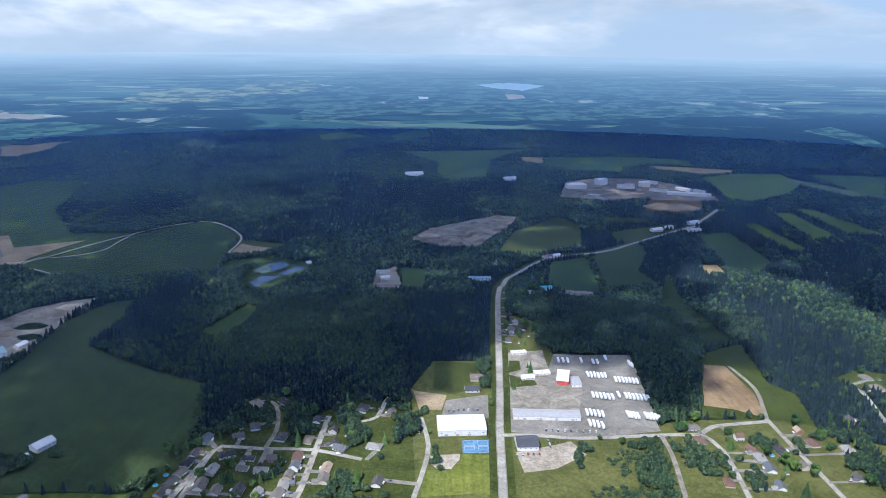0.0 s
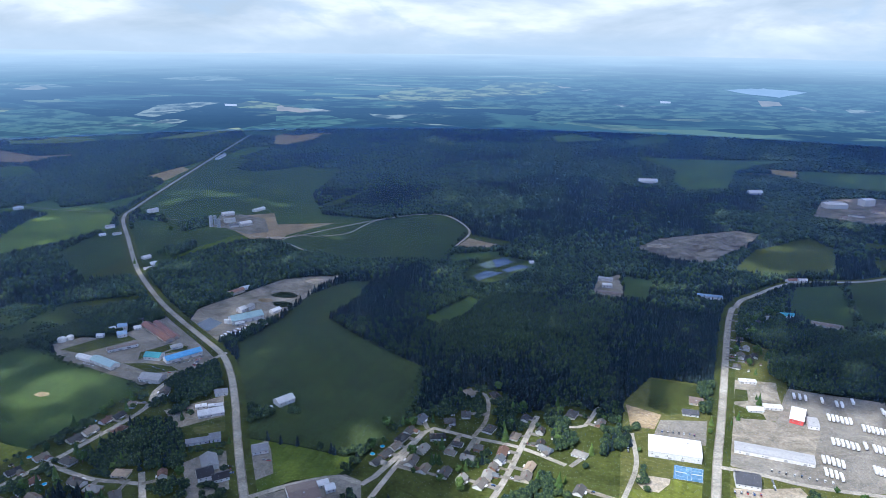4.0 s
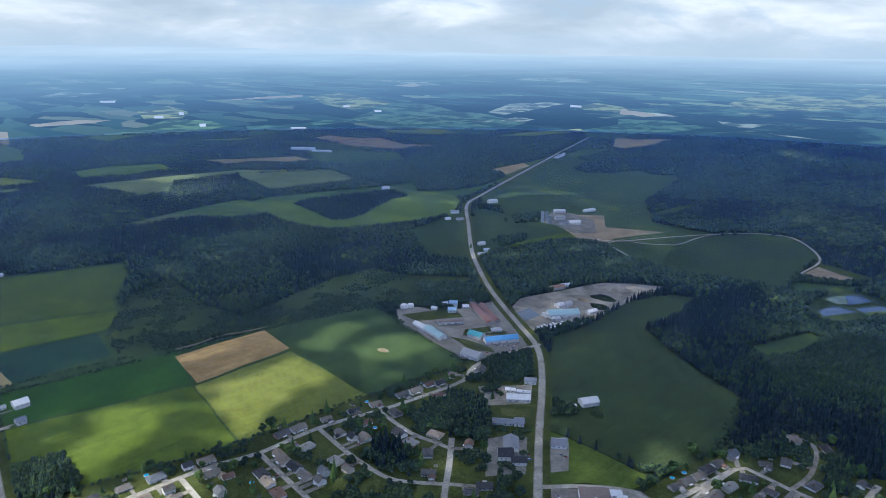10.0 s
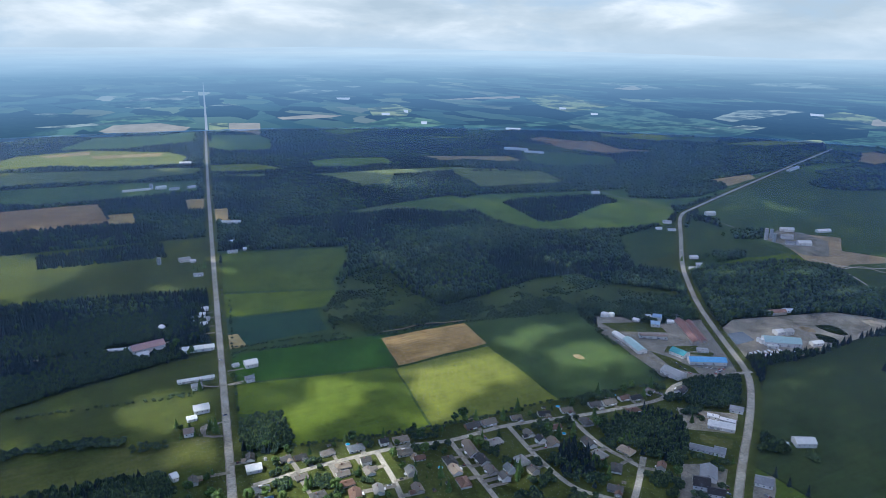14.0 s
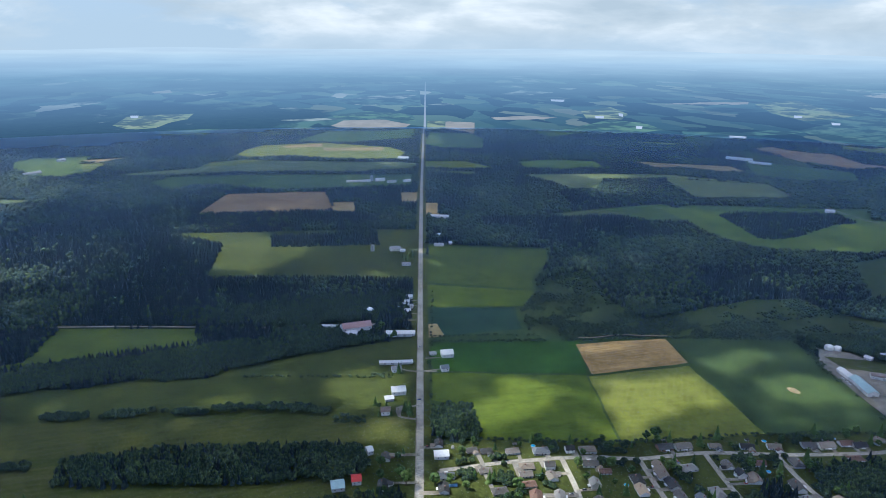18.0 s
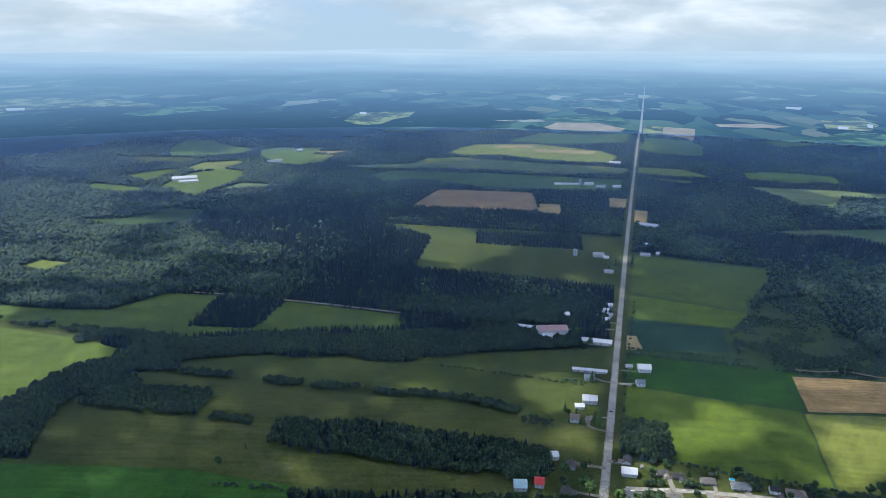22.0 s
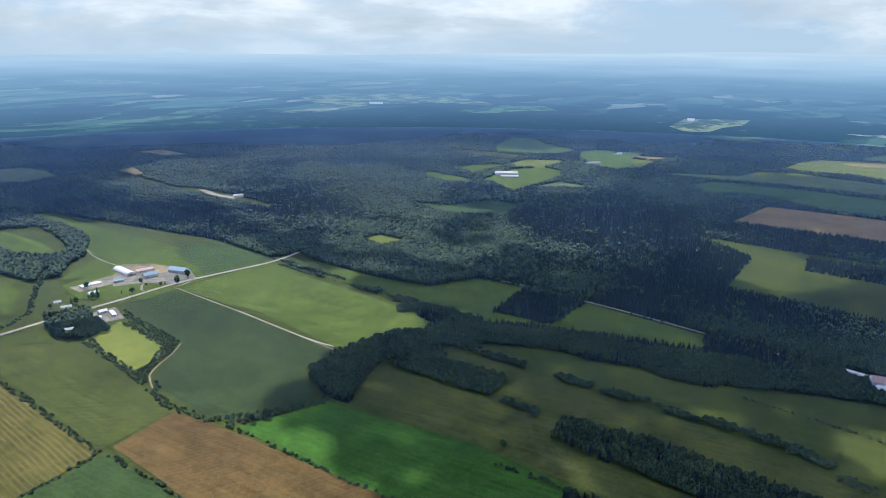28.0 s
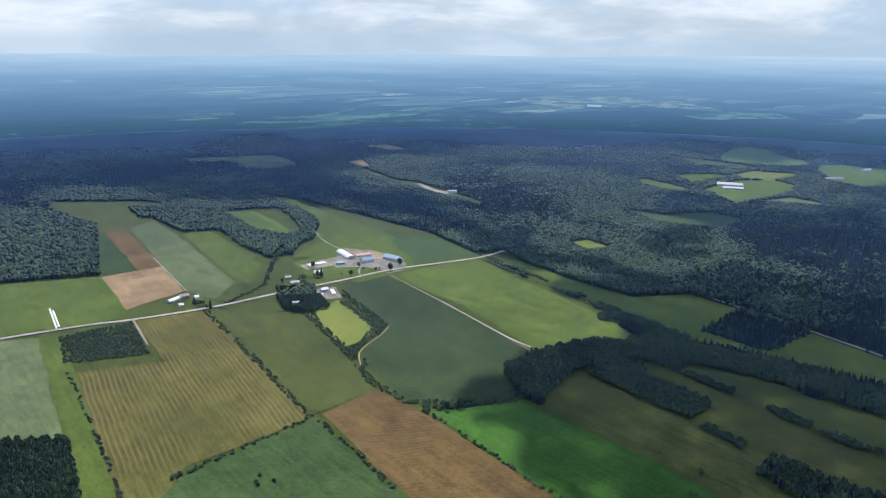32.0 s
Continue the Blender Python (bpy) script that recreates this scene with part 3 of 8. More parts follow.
def flat_mesh(name, outline, z, material):
    from_above = [Vector((x, y, 0)) for x, y in outline]
    tris = geometry.tessellate_polygon([from_above])
    return mesh_of(name, [(x, y, z) for x, y in outline], [tuple(t) for t in tris], material)


def area(name, material, label, pts, bare=True):
    LEVEL[0] += 0.005
    OPEN.append((np.array(pts, float), bare))
    return place(name, flat_mesh(name, rough_edge(pts), LEVEL[0], material), label, name.replace("_", " "), kind="structure")


def ribbon(pts, half, step=14.0):
    """Left and right edge points along a smooth line through pts."""
    p = [Vector((x, y)) for x, y in pts]
    p = [2 * p[0] - p[1]] + p + [2 * p[-1] - p[-2]]
    line = []
    for a, b, c, d in zip(p, p[1:], p[2:], p[3:]):
        n = max(2, int((c - b).length / step))
        for k in range(n):
            u = k / n
            line.append(0.5 * ((2 * b) + (c - a) * u + (2 * a - 5 * b + 4 * c - d) * u * u + (3 * b - a - 3 * c + d) * u ** 3))
    line.append(p[-2])
    sides = []
    for i, q in enumerate(line):
        along = (line[min(i + 1, len(line) - 1)] - line[max(i - 1, 0)]).normalized()
        across = Vector((-along.y, along.x))
        sides.append((q - across * half, q, q + across * half))
    return sides


ROUTES = []


def strip_mesh(name, sides, z, material):
    verts = [(q.x, q.y, z) for pair in sides for q in (pair[0], pair[2])]
    return mesh_of(name, verts, [(2 * i, 2 * i + 1, 2 * i + 3, 2 * i + 2) for i in range(len(sides) - 1)], material)


def road(name, material, width, label, pts):
    width *= 0.86 if name == "street" else 1.0
    ROUTES.append((pts, width))
    LEVEL[0] += 0.005
    ob = place(name, strip_mesh(name, ribbon(pts, width / 2), LEVEL[0], "gravel" if width >= 5.9 else material), label, "road", kind="structure")
    if width >= 9:
        verge = new("verge", strip_mesh("verge", ribbon(pts, width / 2 + 8, 25.0), LEVEL[0] - 0.0045, "lawn"))
        verge.parent = ob
    if width >= 5.9:
        LEVEL[0] += 0.005
        paved = new("carriageway", strip_mesh("carriageway", ribbon(pts, width / 2 - (1.1 if width >= 9 else 0.5)), LEVEL[0], material))
        paved.parent = ob
    edge = ribbon(pts, width / 2 + 3.5, 40.0)
    OPEN.append((np.array([tuple(e[0]) for e in edge] + [tuple(e[2]) for e in reversed(edge)], float), True))
    return ob


area('meadow', 'grassdull', 'rough grass margins between the fields', [(-1024, 155), (-985, 307), (-917, 380), (-903, 503), (-861, 688), (-611, 641), (-623, 482), (-632, 319), (-668, 163), (-694, 105), (-841, 126)])
area('meadow', 'grassdull', 'grass margins between the roadside fields', [(-1454, 231), (-1383, 478), (-1285, 449), (-1167, 384), (-1052, 358), (-954, 297), (-931, 163), (-943, 143)])
area('meadow', 'olive', 'rough grass margins between the meadows', [(-791, -487), (-834, -449), (-875, -256), (-907, -136), (-898, -71), (-938, 31), (-957, 141), (-797, 114), (-589, 83), (-558, -475), (-677, -561)])
area('meadow', 'olive', 'olive grass meadows between tree belts', [(-587, -503), (-687, -532), (-796, -491), (-833, -462), (-870, -362), (-856, -196), (-896, -124), (-944, 64), (-918, 109), (-626, 84), (-570, -132), (-552, -355), (-550, -538), (-587, -570)])
area('meadow', 'olive', 'rough grass margins between the farm fields', [(-23, -1551), (-177, -1426), (-406, -2088), (-595, -1947), (-745, -1676), (-934, -1774), (-997, -1210), (-965, -1016), (-1025, -994), (-901, -623), (-836, -560), (-695, -611), (-623, -601), (-582, -531), (-486, -600), (-541, -300), (-423, -326), (29, -703)])
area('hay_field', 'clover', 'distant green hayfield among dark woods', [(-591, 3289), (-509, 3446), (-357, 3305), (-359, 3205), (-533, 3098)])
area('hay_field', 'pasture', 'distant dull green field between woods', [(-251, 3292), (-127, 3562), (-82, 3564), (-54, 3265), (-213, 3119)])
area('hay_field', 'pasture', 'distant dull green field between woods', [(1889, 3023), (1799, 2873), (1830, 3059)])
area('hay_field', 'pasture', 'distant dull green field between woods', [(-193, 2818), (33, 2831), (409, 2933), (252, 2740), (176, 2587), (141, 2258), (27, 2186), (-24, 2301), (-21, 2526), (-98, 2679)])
area('stubble_field', 'tan', 'distant tan stubble field', [(197, 2588), (291, 2593), (287, 2555), (215, 2551)])
area('stubble_field', 'tan', 'distant tan stubble field', [(285, 2700), (381, 2692), (357, 2510), (288, 2568)])
area('hay_field', 'pasture', 'distant dull green field between woods', [(386, 2692), (687, 2723), (926, 2654), (886, 2501), (746, 2542), (638, 2477), (598, 2352), (437, 2409), (359, 2498)])
area('stubble_field', 'tan', 'distant tan stubble field', [(739, 2517), (867, 2488), (1012, 2438), (976, 2370), (877, 2334), (794, 2372), (729, 2447)])
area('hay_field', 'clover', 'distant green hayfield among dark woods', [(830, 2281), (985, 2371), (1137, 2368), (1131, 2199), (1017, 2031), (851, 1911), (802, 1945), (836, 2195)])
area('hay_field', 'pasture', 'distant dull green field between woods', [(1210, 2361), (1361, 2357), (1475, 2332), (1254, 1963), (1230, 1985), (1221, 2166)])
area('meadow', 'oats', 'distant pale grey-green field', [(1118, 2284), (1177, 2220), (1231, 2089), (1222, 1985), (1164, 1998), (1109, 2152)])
area('stubble_field', 'tan', 'distant tan stubble field', [(-1838, 2926), (-1720, 2884), (-1589, 2942), (-1548, 2799), (-1576, 2596), (-1629, 2580)])
area('hay_field', 'yellowgreen', 'distant sunlit yellow-green field', [(-2739, 2264), (-2617, 2328), (-2565, 2475), (-2532, 2509), (-2380, 2424), (-2404, 2303), (-2624, 2167)])
area('hay_field', 'pasture', 'distant dull green field between woods', [(-2350, 2680), (-2268, 2455), (-2380, 2424), (-2645, 2390)])
area('stubble_field', 'plough', 'distant brown-red ploughed field', [(-2672, 1808), (-2662, 1925), (-2479, 2014), (-2218, 1938), (-2173, 2110), (-2184, 1851), (-2342, 1791)])
area('hay_field', 'yellowgreen', 'distant sunlit yellow-green field', [(-2212, 2470), (-2210, 2714), (-2186, 2816), (-2036, 2926), (-2079, 2594)])
area('stubble_field', 'tan', 'distant tan stubble field', [(-1697, 2679), (-1696, 2877), (-1664, 2981), (-1555, 3035), (-1602, 2871), (-1618, 2601)])
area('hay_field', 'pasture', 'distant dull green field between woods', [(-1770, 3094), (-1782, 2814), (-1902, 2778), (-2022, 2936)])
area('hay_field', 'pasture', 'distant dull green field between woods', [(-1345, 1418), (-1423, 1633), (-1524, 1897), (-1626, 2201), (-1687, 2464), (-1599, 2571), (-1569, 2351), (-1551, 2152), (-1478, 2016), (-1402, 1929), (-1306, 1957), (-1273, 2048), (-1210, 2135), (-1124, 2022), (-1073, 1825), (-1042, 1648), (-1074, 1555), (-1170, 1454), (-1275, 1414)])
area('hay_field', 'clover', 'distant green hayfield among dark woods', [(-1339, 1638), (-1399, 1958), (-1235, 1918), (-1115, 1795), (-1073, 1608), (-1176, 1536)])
area('bare_patch', 'sand', 'bleached sand patch at the wood edge', [(-1083, 1941), (-1119, 2051), (-1103, 2142), (-1083, 2129), (-1065, 2038), (-1054, 1915)])
area('hay_field', 'bright', 'bright green field round the long barns', [(-1134, 1826), (-1187, 1964), (-1150, 2029), (-1096, 1920), (-1071, 1763)])
area('meadow', 'scrub', 'scrubby clearing in the dark wood', [(-894, 1612), (-891, 1735), (-859, 1891), (-851, 1763), (-853, 1600)])
area('hay_field', 'pasture', 'distant dull green field between woods', [(-1600, 1305), (-1569, 1424), (-1509, 1368), (-1446, 1461), (-1436, 1570), (-1490, 1738), (-1581, 1816), (-1637, 2074), (-1652, 2236), (-1660, 2323), (-1531, 1906), (-1441, 1654), (-1354, 1421), (-1391, 1360), (-1507, 1324)])
area('stubble_field', 'tan', 'distant tan stubble field', [(-1612, 1793), (-1630, 1998), (-1572, 1964), (-1513, 1771)])
area('meadow', 'scrub', 'scrubby clearing in the dark wood', [(-985, 2253), (-1009, 2459), (-977, 2435), (-955, 2233)])
area('hay_field', 'pasture', 'distant dull green field between woods', [(-1727, 998), (-1631, 1339), (-1609, 1449), (-1548, 1385), (-1555, 1278), (-1657, 1022), (-1684, 893)])
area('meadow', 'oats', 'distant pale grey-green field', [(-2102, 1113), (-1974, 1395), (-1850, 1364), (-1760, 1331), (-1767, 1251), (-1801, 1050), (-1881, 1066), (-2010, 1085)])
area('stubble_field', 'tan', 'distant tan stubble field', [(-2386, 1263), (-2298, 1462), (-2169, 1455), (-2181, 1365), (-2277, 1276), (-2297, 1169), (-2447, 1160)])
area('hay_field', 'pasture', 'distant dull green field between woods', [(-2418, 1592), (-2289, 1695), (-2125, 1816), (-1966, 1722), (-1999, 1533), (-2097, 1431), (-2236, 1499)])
area('stubble_field', 'plough', 'distant brown-red ploughed field', [(-2689, 1799), (-2742, 1928), (-2570, 1930), (-2518, 2048), (-2278, 1989), (-2162, 2096), (-2152, 2041), (-2261, 1871), (-2386, 1824), (-2559, 1861)])
area('crop_field', 'crop', 'distant dark green crop strip', [(-2775, 1553), (-2635, 1733), (-2471, 1798), (-2207, 1771), (-2329, 1642), (-2578, 1639)])
area('hay_field', 'pasture', 'distant dull green field between woods', [(-3006, 1916), (-2992, 1899), (-2915, 1631), (-3118, 1727)])
area('hay_field', 'yellowgreen', 'distant sunlit yellow-green field', [(-2745, 2274), (-2637, 2278), (-2634, 2401), (-2566, 2474), (-2549, 2480), (-2378, 2419), (-2445, 2313), (-2619, 2212), (-2749, 2270)])
area('stubble_field', 'tan', 'distant tan stubble field', [(-3477, 787), (-3295, 747), (-3375, 720), (-3504, 657)])
area('hay_field', 'yellowgreen', 'distant sunlit yellow-green field', [(-3509, 624), (-3430, 538), (-3521, 553)])
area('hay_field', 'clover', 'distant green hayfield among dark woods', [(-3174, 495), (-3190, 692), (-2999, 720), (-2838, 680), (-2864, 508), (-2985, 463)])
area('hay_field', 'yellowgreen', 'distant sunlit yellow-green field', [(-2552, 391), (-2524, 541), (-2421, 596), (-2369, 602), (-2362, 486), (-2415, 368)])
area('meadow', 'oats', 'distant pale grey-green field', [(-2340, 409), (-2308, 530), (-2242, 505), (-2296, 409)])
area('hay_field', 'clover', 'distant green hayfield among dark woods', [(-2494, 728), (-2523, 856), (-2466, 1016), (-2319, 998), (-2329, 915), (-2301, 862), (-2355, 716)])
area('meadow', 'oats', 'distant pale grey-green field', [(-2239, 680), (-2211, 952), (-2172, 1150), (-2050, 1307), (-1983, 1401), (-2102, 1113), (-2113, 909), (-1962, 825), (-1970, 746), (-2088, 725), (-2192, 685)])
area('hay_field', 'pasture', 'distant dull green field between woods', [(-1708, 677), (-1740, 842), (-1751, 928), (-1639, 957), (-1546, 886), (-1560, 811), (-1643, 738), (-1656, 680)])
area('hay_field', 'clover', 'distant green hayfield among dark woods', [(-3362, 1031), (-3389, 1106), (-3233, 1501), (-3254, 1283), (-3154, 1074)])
area('hay_field', 'yellowgreen', 'distant sunlit yellow-green field', [(-3008, 1311), (-2910, 1539), (-2840, 1649), (-2822, 1492)])
area('hay_field', 'yellowgreen', 'distant sunlit yellow-green field', [(-3031, -215), (-3092, 28), (-2917, 305), (-2771, 356), (-2602, 295), (-2615, 171), (-2668, 25), (-2727, -84), (-2710, -258), (-2748, -306), (-2906, -276)])
area('stubble_field', 'tan', 'distant tan stubble field', [(-3004, -141), (-3056, 27), (-2970, 27), (-2955, -115)])
area('stubble_field', 'tan', 'distant tan stubble field', [(-2937, 27), (-2915, 281), (-2835, 263), (-2858, 38)])
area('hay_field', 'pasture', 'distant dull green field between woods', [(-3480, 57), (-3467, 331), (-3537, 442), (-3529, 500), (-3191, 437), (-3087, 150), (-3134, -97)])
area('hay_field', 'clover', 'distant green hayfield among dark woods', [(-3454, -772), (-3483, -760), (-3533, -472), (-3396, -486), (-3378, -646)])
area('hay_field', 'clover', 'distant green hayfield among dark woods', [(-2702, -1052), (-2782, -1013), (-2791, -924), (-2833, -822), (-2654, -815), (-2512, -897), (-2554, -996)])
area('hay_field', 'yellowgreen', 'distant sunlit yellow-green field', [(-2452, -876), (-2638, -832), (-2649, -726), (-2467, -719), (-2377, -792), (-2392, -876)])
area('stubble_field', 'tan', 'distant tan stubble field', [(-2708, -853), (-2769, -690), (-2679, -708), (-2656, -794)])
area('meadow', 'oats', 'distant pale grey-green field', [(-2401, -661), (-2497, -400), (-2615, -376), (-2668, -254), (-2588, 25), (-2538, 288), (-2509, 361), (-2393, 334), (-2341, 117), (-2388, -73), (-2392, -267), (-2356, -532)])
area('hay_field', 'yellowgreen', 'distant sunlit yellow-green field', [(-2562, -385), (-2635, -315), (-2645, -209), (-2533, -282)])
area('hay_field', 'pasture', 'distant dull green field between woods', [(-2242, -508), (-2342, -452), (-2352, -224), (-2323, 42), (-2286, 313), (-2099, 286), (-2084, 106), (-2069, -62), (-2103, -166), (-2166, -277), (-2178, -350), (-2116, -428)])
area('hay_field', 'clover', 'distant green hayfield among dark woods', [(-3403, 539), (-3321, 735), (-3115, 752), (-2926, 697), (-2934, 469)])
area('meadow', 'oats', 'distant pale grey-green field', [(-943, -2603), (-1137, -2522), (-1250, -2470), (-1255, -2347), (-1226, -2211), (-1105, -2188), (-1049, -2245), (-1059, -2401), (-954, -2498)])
area('meadow', 'oats', 'distant pale grey-green field', [(-930, -2804), (-1001, -2787), (-958, -2729)])
area('hay_field', 'pasture', 'distant dull green field between woods', [(-1546, -3042), (-1833, -2910), (-1723, -2783), (-1499, -2951)])
area('hay_field', 'pasture', 'distant dull green field between woods', [(-844, -3276), (-999, -3324), (-1060, -3403), (-1063, -3402), (-938, -3205)])
area('stubble_field', 'tan', 'distant tan stubble field', [(-1680, -2472), (-1785, -2435), (-1752, -2255), (-1670, -2278)])
area('stubble_field', 'tan', 'distant tan stubble field', [(-1378, -2156), (-1470, -2182), (-1390, -1996), (-1366, -2029)])
area('meadow', 'olive', 'olive clearing along a forest track', [(-1372, -2039), (-1347, -1918), (-1326, -1781), (-1349, -1680), (-1340, -1524), (-1307, -1357), (-1272, -1332), (-1283, -1459), (-1288, -1617), (-1290, -1761), (-1322, -1965)])
area('bare_patch', 'sand', 'bleached sand patch at the wood edge', [(-1339, -1688), (-1350, -1668), (-1322, -1580), (-1334, -1518), (-1296, -1498), (-1309, -1611)])
area('hay_field', 'clover', 'distant green hayfield among dark woods', [(-2712, -1429), (-2941, -1476), (-2956, -1361), (-2837, -1258), (-2731, -1083), (-2603, -1088), (-2520, -1214), (-2505, -1338)])
area('meadow', 'olive2', 'distant dry olive clearing', [(-2515, -1695), (-2471, -1484), (-2485, -1304), (-2481, -1153), (-2377, -1204), (-2370, -1329), (-2271, -1315), (-2376, -1356), (-2461, -1527)])
area('hay_field', 'bright', 'bright green field round the long barns', [(-2103, -1277), (-2230, -1206), (-2241, -1131), (-2100, -1153), (-2021, -1155)])
area('hay_field', 'bright', 'bright green field round the long barns', [(-1919, -1294), (-1975, -1300), (-1944, -1157), (-1907, -1078), (-1853, -1120), (-1867, -1207)])
area('hay_field', 'bright', 'bright green field round the long barns', [(-1924, -1033), (-1936, -1076), (-2099, -1094), (-2188, -1084), (-2276, -1016), (-2238, -927), (-2136, -898), (-1986, -895), (-1839, -919)])
area('hay_field', 'yellowgreen', 'distant sunlit yellow-green field', [(-2271, -1147), (-2392, -1149), (-2446, -1038), (-2433, -995), (-2266, -1011), (-2217, -1099)])
area('hay_field', 'clover', 'distant green hayfield among dark woods', [(-2547, -987), (-2745, -1009), (-2747, -846), (-2412, -735), (-2416, -846), (-2445, -909)])
area('meadow', 'oats', 'distant pale grey-green field', [(-1904, -903), (-2054, -861), (-2037, -762), (-1983, -769), (-1952, -847)])
area('crop_field', 'cropdark', 'broad dark green crop field beside the spruce wood', [(-580, 795), (-571, 890), (-583, 1015), (-556, 1090), (-513, 1116), (-495, 1014), (-505, 927), (-436, 882), (-363, 841), (-302, 814), (-284, 744), (-278, 690), (-265, 626), (-308, 587), (-372, 587), (-424, 584), (-470, 634), (-525, 714)])
area('hay_field', 'grass', 'fresh green meadow strip beside the main road', [(-423, 582), (-371, 585), (-307, 585), (-290, 591), (-298, 547), (-335, 530), (-360, 496)])
area('gravel_yard', 'gravel', 'grey gravel storage yard of a sawmill', [(-695, 830), (-633, 787), (-603, 797), (-579, 899), (-586, 1031), (-576, 1127), (-632, 1099), (-672, 1063), (-690, 996), (-721, 888)])
area('hay_field', 'grassdull', 'green field round the farm at the bend', [(-1273, 1364), (-1340, 1521), (-1658, 2258), (-1492, 2213), (-1404, 1963), (-1277, 2070), (-1115, 2176), (-1040, 1996), (-987, 1759), (-925, 1621), (-994, 1480), (-1093, 1442)])
area('crop_field', 'crop', 'dark green field between road and farm', [(-1254, 1344), (-1030, 1335), (-898, 1316), (-915, 1166), (-947, 1020), (-1124, 1187)])
area('hay_field', 'grass', 'bright green field strip below the farm yard', [(-943, 1087), (-934, 1355), (-832, 1292), (-882, 1205), (-893, 1100)])
area('meadow', 'grassdull', 'green grazing land round the silo farm', [(-1429, 1650), (-1619, 2105), (-1480, 2037), (-1318, 1992), (-1252, 2166), (-1160, 2123), (-1064, 1869), (-1050, 1677), (-979, 1736), (-842, 1540), (-698, 1546), (-700, 1386), (-715, 1233), (-827, 1272), (-891, 1289), (-1018, 1316), (-1066, 1277), (-1181, 1362)])
area('hay_field', 'bright', 'fresh green strip below the silo farm', [(-941, 1084), (-951, 1190), (-912, 1311), (-886, 1287), (-920, 1151), (-917, 1071)])
area('meadow', 'grass', 'green tongue of pasture by the farm track', [(-822, 1264), (-799, 1282), (-715, 1233), (-738, 1203), (-801, 1224)])
area('farm_yard', 'dirt', 'brown earth yard behind the silos', [(-1042, 1401), (-1039, 1452), (-965, 1513), (-896, 1414), (-776, 1476), (-808, 1389), (-825, 1342), (-815, 1294), (-888, 1285), (-946, 1324)])
area('farm_yard', 'yard', 'grey concrete yard of the silo farm', [(-1034, 1339), (-1079, 1445), (-1034, 1473), (-955, 1456), (-879, 1351), (-910, 1313), (-985, 1342)])
area('crop_field', 'crop', 'wide dark green field edged by a sandy track', [(-805, 1315), (-756, 1450), (-685, 1528), (-624, 1620), (-551, 1650), (-453, 1525), (-445, 1372), (-430, 1255), (-477, 1262), (-606, 1205), (-721, 1249)])
area('hay_field', 'grassdull', 'dull green field beside the track', [(-834, 1291), (-721, 1249), (-759, 1197)])
area('meadow', 'olive', 'olive meadow beside the bend of the road', [(-1098, 1048), (-1131, 1182), (-925, 983), (-1007, 983)])
area('meadow', 'olive', 'small olive clearing by the lagoons', [(-441, 1360), (-441, 1489), (-320, 1457), (-341, 1416), (-397, 1381)])
area('hay_field', 'clover', 'large green field wrapped round a heart-shaped wood', [(-1717, 892), (-1657, 1022), (-1561, 1283), (-1508, 1361), (-1399, 1405), (-1338, 1376), (-1229, 1241), (-1234, 1105), (-1297, 925), (-1384, 887), (-1480, 881), (-1563, 896)])
area('crop_field', 'crop', 'dark field beside the distant road', [(-1187, 1054), (-1243, 1288), (-989, 1043), (-989, 927)])
area('meadow', 'olive', 'olive field by the road', [(-1015, 958), (-1035, 1088), (-930, 994), (-978, 947)])
area('meadow', 'greygreen', 'pale clearing in the wood', [(-1676, 563), (-1718, 720), (-1654, 779), (-1637, 620)])
area('meadow', 'olive', 'small olive meadow by the brook', [(-964, 790), (-926, 844), (-857, 907), (-825, 888), (-885, 806)])
area('meadow', 'olive', 'rough meadow by the marsh', [(-983, 612), (-995, 733), (-868, 790), (-827, 752), (-888, 639), (-931, 547)])
area('hay_field', 'grass', 'green field strip beside the straight road', [(-1437, 230), (-1374, 469), (-1298, 449), (-1185, 383), (-1137, 369), (-1202, 189)])
area('hay_field', 'bright', 'bright green field strip beside the straight road', [(-1187, 188), (-1129, 366), (-1066, 360), (-1058, 322), (-1080, 171)])
area('crop_field', 'bluecrop', 'blue-green crop strip beside the straight road', [(-1072, 170), (-1055, 312), (-964, 300), (-956, 168), (-955, 151)])
area('bare_patch', 'tan', 'tan bare corner of a field', [(-1007, 160), (-1006, 175), (-955, 177), (-952, 152)])
area('hay_field', 'vivid', 'long green field beyond the houses', [(-935, 149), (-908, 367), (-803, 341), (-844, 144)])
area('stubble_field', 'wheat', 'golden stubble field with straight rows', [(-896, 359), (-895, 498), (-813, 492), (-801, 347)])
area('hay_field', 'bright', 'bright green hayfield behind the houses', [(-839, 139), (-798, 339), (-636, 313), (-670, 165), (-743, 173), (-765, 128)])
area('hay_field', 'mown', 'pale mown hayfield behind the houses', [(-795, 341), (-804, 488), (-627, 485), (-639, 317)])
area('crop_field', 'grassdull', 'dark green field beside the workshops', [(-893, 501), (-855, 683), (-612, 639), (-590, 607), (-626, 487), (-810, 494)])
area('scrub', 'scrub', 'rough green marshland with scattered bushes', [(-1188, 410), (-1226, 501), (-1058, 483), (-968, 502), (-1026, 723), (-1016, 808), (-867, 843), (-836, 721), (-861, 688), (-900, 507), (-921, 439), (-917, 371), (-955, 306), (-1034, 315)])
area('hay_field', 'olive', 'wide olive hayfield with a long spruce belt', [(-1623, -354), (-1581, 227), (-1211, 174), (-1259, -61), (-1280, -208), (-1501, -203), (-1536, -238)])
area('stubble_field', 'plough', 'brown-red ploughed field', [(-2046, -252), (-2045, 22), (-1796, 42), (-1801, -302)])
